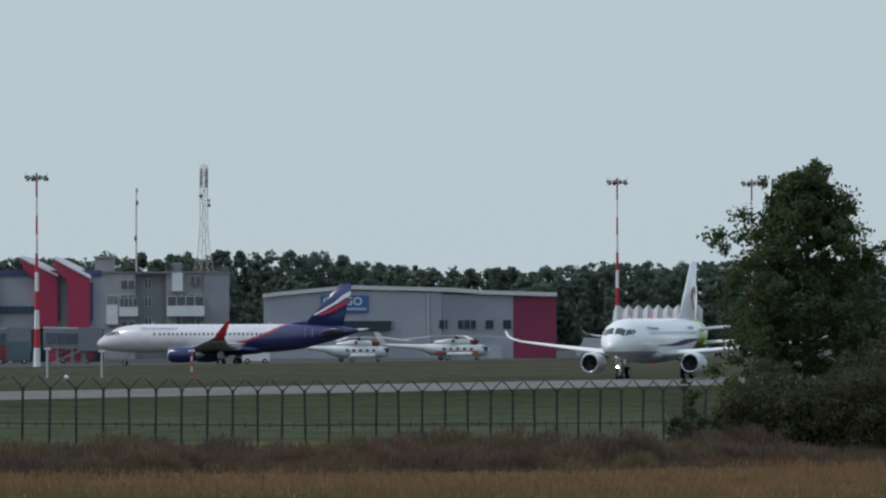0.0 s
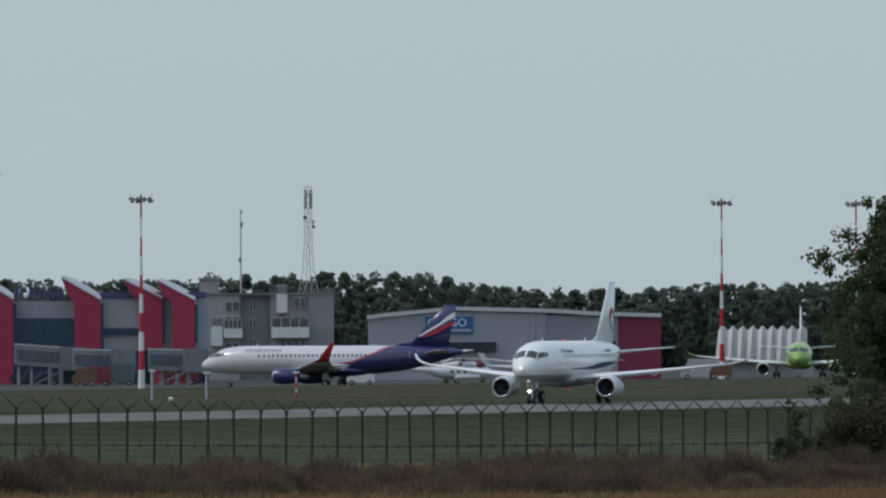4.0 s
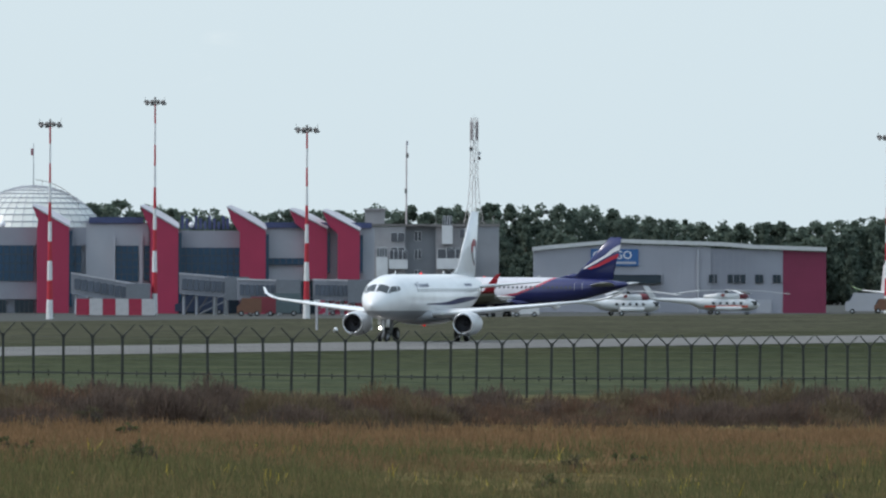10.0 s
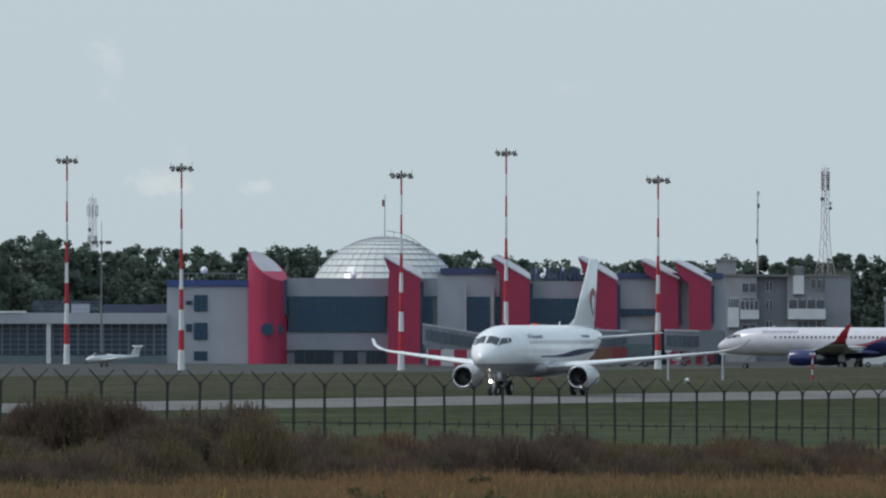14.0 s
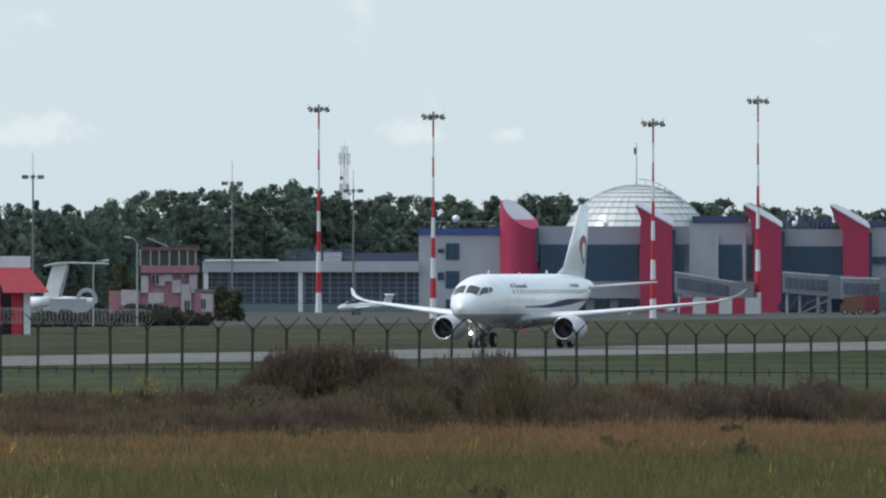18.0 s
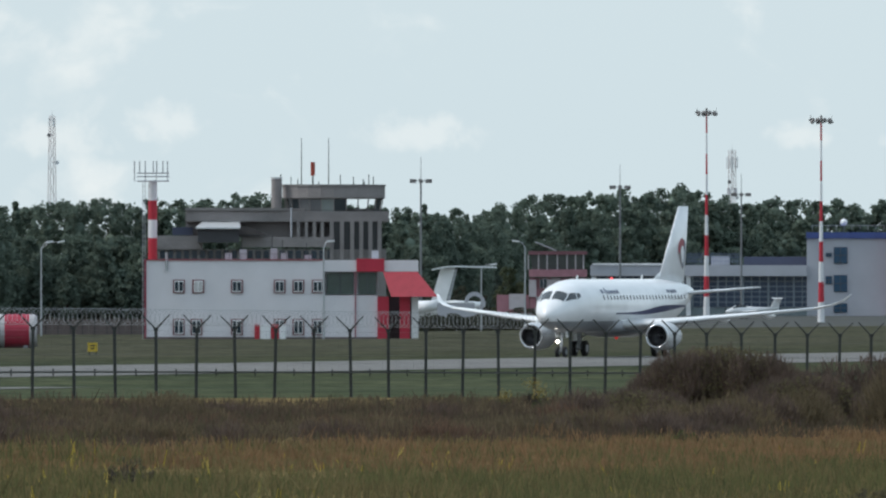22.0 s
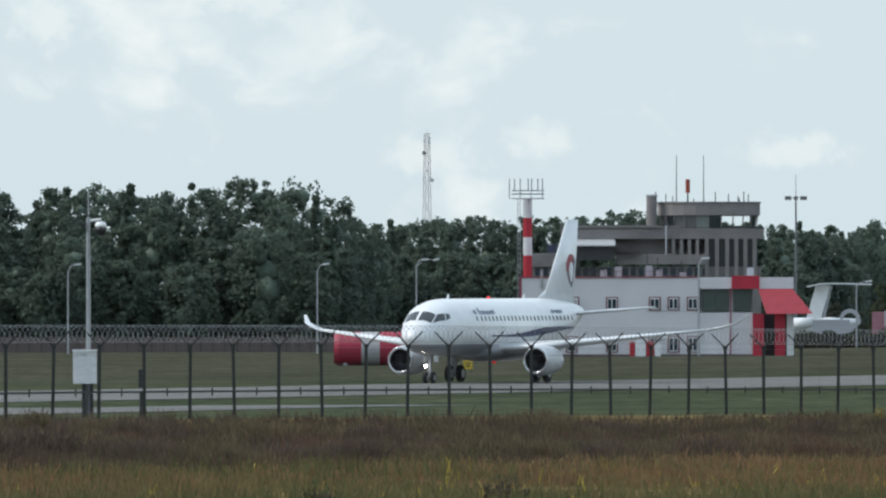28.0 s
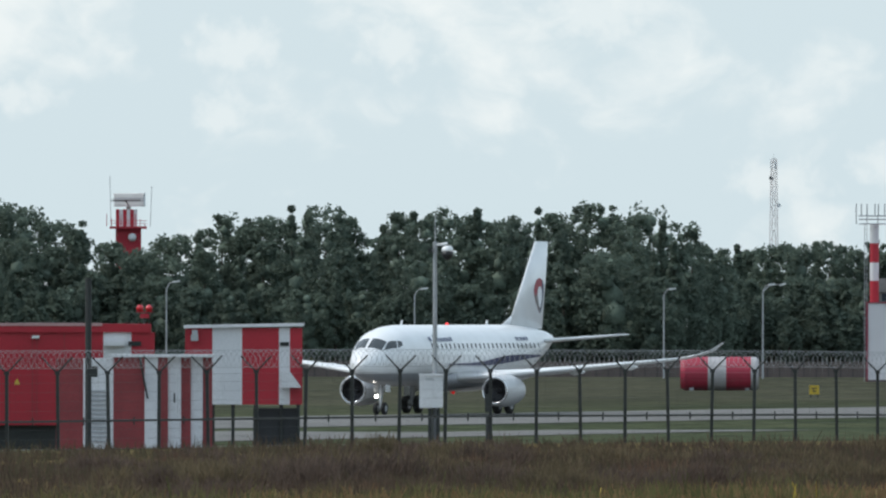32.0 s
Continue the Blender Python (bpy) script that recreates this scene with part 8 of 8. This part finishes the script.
def meadow_edge(r):
    """Off-line distance at which the dry grass gives way to scrub, by the ratio of along to off."""
    return np.interp(r, [2.53, 2.67, 2.89, 3.25, 3.72], [128, 130, 134, 146, 147])


def thicket():
    """Low brown scrub along the fence: overlapping heaps of fine bare twigs, one mass."""
    rng = np.random.default_rng(41)
    heaps = [[], []], [[], []], [[], []]
    r = 2.40
    while r < 4.05:
        for k in range(3):
            rr = r + rng.uniform(-0.012, 0.012)
            lo_p = float(meadow_edge(rr)) + 3
            p = rng.uniform(lo_p, 166)
            q = p * rr
            x, y = track(p, q)
            v = noise.noise(Vector((q * 0.045, p * 0.06, 3))) + 0.5 * noise.noise(Vector((q * 0.16, p * 0.12, 9)))
            tall = float(np.interp(rr, [2.4, 2.85, 3.0, 3.12, 3.7, 4.05], [0.36, 0.42, 0.62, 0.92, 0.78, 0.75]))
            h = tall * max(0.28, 0.85 + 1.5 * v) * rng.uniform(0.75, 1.2)
            w = rng.uniform(1.3, 2.8)
            kind = 2 if rng.random() < (0.55 if rr < 3.0 else 0.22) else (1 if v + rng.uniform(-0.3, 0.3) < -0.05 else 0)
            lo, hi = mound(rng, (x, y, ground_z(x, y)), w, w * 0.9, h, int(450 * w * max(0.45, h)), 0.34)
            heaps[kind][0].append(lo)
            heaps[kind][1].append(hi)
        r += 0.0105
    for (lo, hi), m, nm, lab in zip(heaps, (TWIG_PURPLE, TWIG_RUST, SCRUB_OLIVE), ("purple_scrub", "rust_scrub", "olive_scrub"), ("low tangled purple-brown bare scrub before the fence", "low rust-brown withered scrub before the fence", "low dull olive weeds among the scrub")):
        stalks(nm, np.concatenate(lo), np.concatenate(hi), 0.017, m, 42, lab, "scrub")


thicket()


def hedge(b0, b1, d, h, label):
    """A low unkempt hedge across the far grass, one mass."""
    rng = np.random.default_rng(77)
    pts, outs = [], []
    b = b0
    while b < b1:
        x, y = spot(b, d + rng.uniform(-4, 4))
        k = h * rng.uniform(0.6, 1.05) * (0.8 + 0.5 * noise.noise(Vector((b * 0.02, 1, 5))))
        p, o = crown_points(rng, (x, y, ground_z(x, y)), k, k * 0.7, 420, 0, 0.05, (0.35, 0.55), 40)
        pts.append(p)
        outs.append(o)
        b += 9
    quads("hedge", np.concatenate(pts), 78, 0.3, HEDGE_LEAF, out=np.concatenate(outs), aspect=1.5, label=label, category="hedge")


HEDGE_LEAF = foliage_mat("hedge_leaves", (0.058, 0.066, 0.050), (0.098, 0.100, 0.076), island=0.4, scale=0.2)
FIELD_LEAF = foliage_mat("field_tree_leaves", (0.085, 0.105, 0.066), (0.140, 0.155, 0.090), island=0.4, scale=0.2)
bush(-819, 2300, 3.6, 5.2, 7000, 0.3, FIELD_LEAF, "dark olive shrub before the low glazed wing", 91, deep=3.0)
bush(-994, 2200, 3.4, 8.4, 9000, 0.34, FIELD_LEAF, "tall pale green shrub behind the checkered hut", 92, deep=3.0)
bush(-1080, 2240, 6.0, 5.5, 9000, 0.34, HEDGE_LEAF, "dark green thicket behind the hoop shelter", 93, deep=3.0)
hedge(-1230, -850, 2035, 2.7, "low dark unkempt hedge before the checkered hut")


def blades(name, n, p_range, h_range, width, material, seed, label, per=5, patchy=0.0, hem=0):
    """Tufts of bent grass blades, many thousands in one mesh."""
    rng = np.random.default_rng(seed)
    p = rng.uniform(*p_range, n)
    lo, hi = 2.35, 4.25
    # only the sector that the stand looks over
    ang = rng.uniform(0, 1, n)
    cot = lo + (hi - lo) * ang
    q = p * cot
    if hem:
        # keep to one side of the wandering border between dry grass and scrub
        side_ = (meadow_edge(cot) + rng.normal(0, 2.2, n) - p) * hem > 0
        p, q, n = p[side_], q[side_], int(side_.sum())
    x, y = p * SIN_R + q * COS_R, p * COS_R - q * SIN_R
    if patchy:
        v = np.array([noise.noise(Vector((b * 0.028, a * 0.13, seed))) for a, b in zip(p, q)])
        edge = np.minimum(p - p_range[0], p_range[1] - p) / (p_range[1] - p_range[0])
        ok = v + rng.normal(0, 0.12, n) > 0.12 - patchy * edge
        x, y, n = x[ok], y[ok], int(ok.sum())
    z = np.array([ground_z(a, b) for a, b in zip(x, y)])
    base = np.stack([x, y, z], 1)
    base = np.repeat(base, per, 0) + np.c_[rng.normal(0, 0.12, (n * per, 2)), np.zeros(n * per)]
    m = n * per
    clump = np.array([0.75 * noise.noise(Vector((a * 0.5, b * 0.5, seed * 0.7))) + 0.75 * noise.noise(Vector((a * 0.16, b * 0.16, 2.0 + seed * 0.3))) for a, b in zip(x, y)])
    h = rng.uniform(*h_range, m) * np.repeat((0.7 + 0.6 * rng.random(n)) * np.clip(1.0 + 1.5 * clump, 0.22, 2.3), per)
    a = rng.uniform(0, 2 * np.pi, m)
    side = np.stack([np.cos(a), np.sin(a), np.zeros(m)], 1) * width * rng.uniform(0.6, 1.4, (m, 1))
    lean = np.stack([rng.normal(0, 0.22, m), rng.normal(0, 0.22, m), np.ones(m)], 1) * h[:, None]
    bend = np.c_[lean[:, :2] * 0.5, np.zeros(m)]
    v = np.stack([base - side, base + side, base + lean + bend + side * 0.4, base + lean + bend - side * 0.4], 1).reshape(-1, 3)
    f = np.arange(4 * m).reshape(-1, 4)
    me = bpy.data.meshes.new(name)
    me.from_pydata(v.tolist(), [], f.tolist())
    me.materials.append(material)
    return tagged(new(name, me), label, "grass", kind="stuff")


TAN = foliage_mat("dry_tan_grass", (0.187, 0.116, 0.063), (0.332, 0.205, 0.110), island=0.7, scale=0.6)
OLIVE = foliage_mat("olive_grass", (0.123, 0.108, 0.053), (0.251, 0.200, 0.096), island=0.7, scale=0.5)
GREEN_G = foliage_mat("green_grass", (0.091, 0.100, 0.047), (0.184, 0.176, 0.075), island=0.7, scale=0.15)
blades("tan_grass", 54000, (118, 154), (0.07, 0.22), 0.017, TAN, 51, "dry tan meadow grass before the scrub", patchy=2.2, hem=1)
blades("olive_grass", 44000, (76, 136), (0.07, 0.24), 0.014, OLIVE, 52, "olive and yellow meadow grass", patchy=1.6)
blades("green_grass", 44000, (76, 132), (0.07, 0.28), 0.014, GREEN_G, 53, "green tufts in the meadow", patchy=0.9)
blades("green_weeds", 30000, (127, 180), (0.06, 0.22), 0.015, foliage_mat("dull_green_weed", (0.071, 0.068, 0.043), (0.134, 0.116, 0.073), island=0.6, scale=0.15), 56, "dull green weeds along the fence", patchy=1.0, hem=-1)
blades("brown_weeds", 34000, (127, 178), (0.06, 0.26), 0.016, foliage_mat("brown_weed", (0.075, 0.056, 0.045), (0.143, 0.102, 0.075), island=0.7, scale=0.15), 54, "tall brownish weeds along the fence", patchy=1.4, hem=-1)
blades("yellow_flowers", 1500, (84, 130), (0.1, 0.24), 0.014, mat("yellow_flower", (0.40, 0.30, 0.03), 0.7, vary=0.3), 55, "yellow flowering weeds in the meadow", per=3, patchy=0.3)
WEED_LEAF = foliage_mat("weed_leaves", (0.085, 0.10, 0.048), (0.15, 0.165, 0.078), island=0.6, scale=0.4)
GOLDENROD = mat("goldenrod_yellow", (0.22, 0.17, 0.04), 0.7, vary=0.35, scale=2.0)
for b_w, d_w, w_w, h_w in ((-958, 512, 0.5, 0.8), (-948, 506, 0.35, 0.6), (-768, 498, 0.4, 0.55), (-1010, 500, 0.3, 0.5)):
    clump = bush(b_w, d_w, w_w, h_w, 260, 0.05, WEED_LEAF, "clump of yellow goldenrod among the weeds", int(-b_w), deep=0.5)
    rng_w = np.random.default_rng(int(-b_w))
    heads = rng_w.normal(0, 1, (140, 3)) * (w_w * 0.3, 0.15, 0.10) + (0, 0, h_w * 0.95)
    tagged(quads("flower_heads", heads, 3, 0.06, GOLDENROD, parent=clump), kind="stuff")
rnd_w = random.Random(8)
for i in range(22):
    p_w, q_k = rnd_w.uniform(88, 150), rnd_w.uniform(2.45, 4.1)
    x_w, y_w = track(p_w, p_w * q_k)
    bush(math.atan2(x_w, y_w) * UNIT, math.hypot(x_w, y_w), rnd_w.uniform(0.5, 1.3), rnd_w.uniform(0.3, 0.65), 700, 0.05, WEED_LEAF if i % 3 else DULL_LEAF, "low weedy clump in the meadow", 60 + i)


# ---- what moves ----
def motions():
    rows = [(0.0,1439.6),(1.0,1423.6),(2.0,1408.0),(3.0,1392.7),(4.0,1377.6),(5.0,1362.5),(6.0,1347.5),(7.0,1332.5),(8.0,1317.3),(9.0,1302.1),(10.0,1286.7),(11.0,1271.3),(12.0,1255.6),(13.0,1239.9),(14.0,1224.1),(15.0,1208.1),(16.0,1192.1),(17.0,1176.1),(18.0,1160.0),(19.0,1143.9),(20.0,1127.8),(21.0,1111.8),(22.0,1095.8),(23.0,1079.9),(24.0,1064.1),(25.0,1048.3),(26.0,1032.5),(27.0,1016.8),(28.0,1001.0),(29.0,985.2),(30.0,969.3),(31.0,953.1),(32.0,936.7)]
    # the radar antenna turns at a steady sixth of a turn each second
    walk(radar_panel, [(t, pose(0, 1.35, radar_z, 0, 0, -58 * (t - 31))) for t in range(33)])
    walk(jet, [(t, jet_pose(q)) for t, q in rows])


motions()
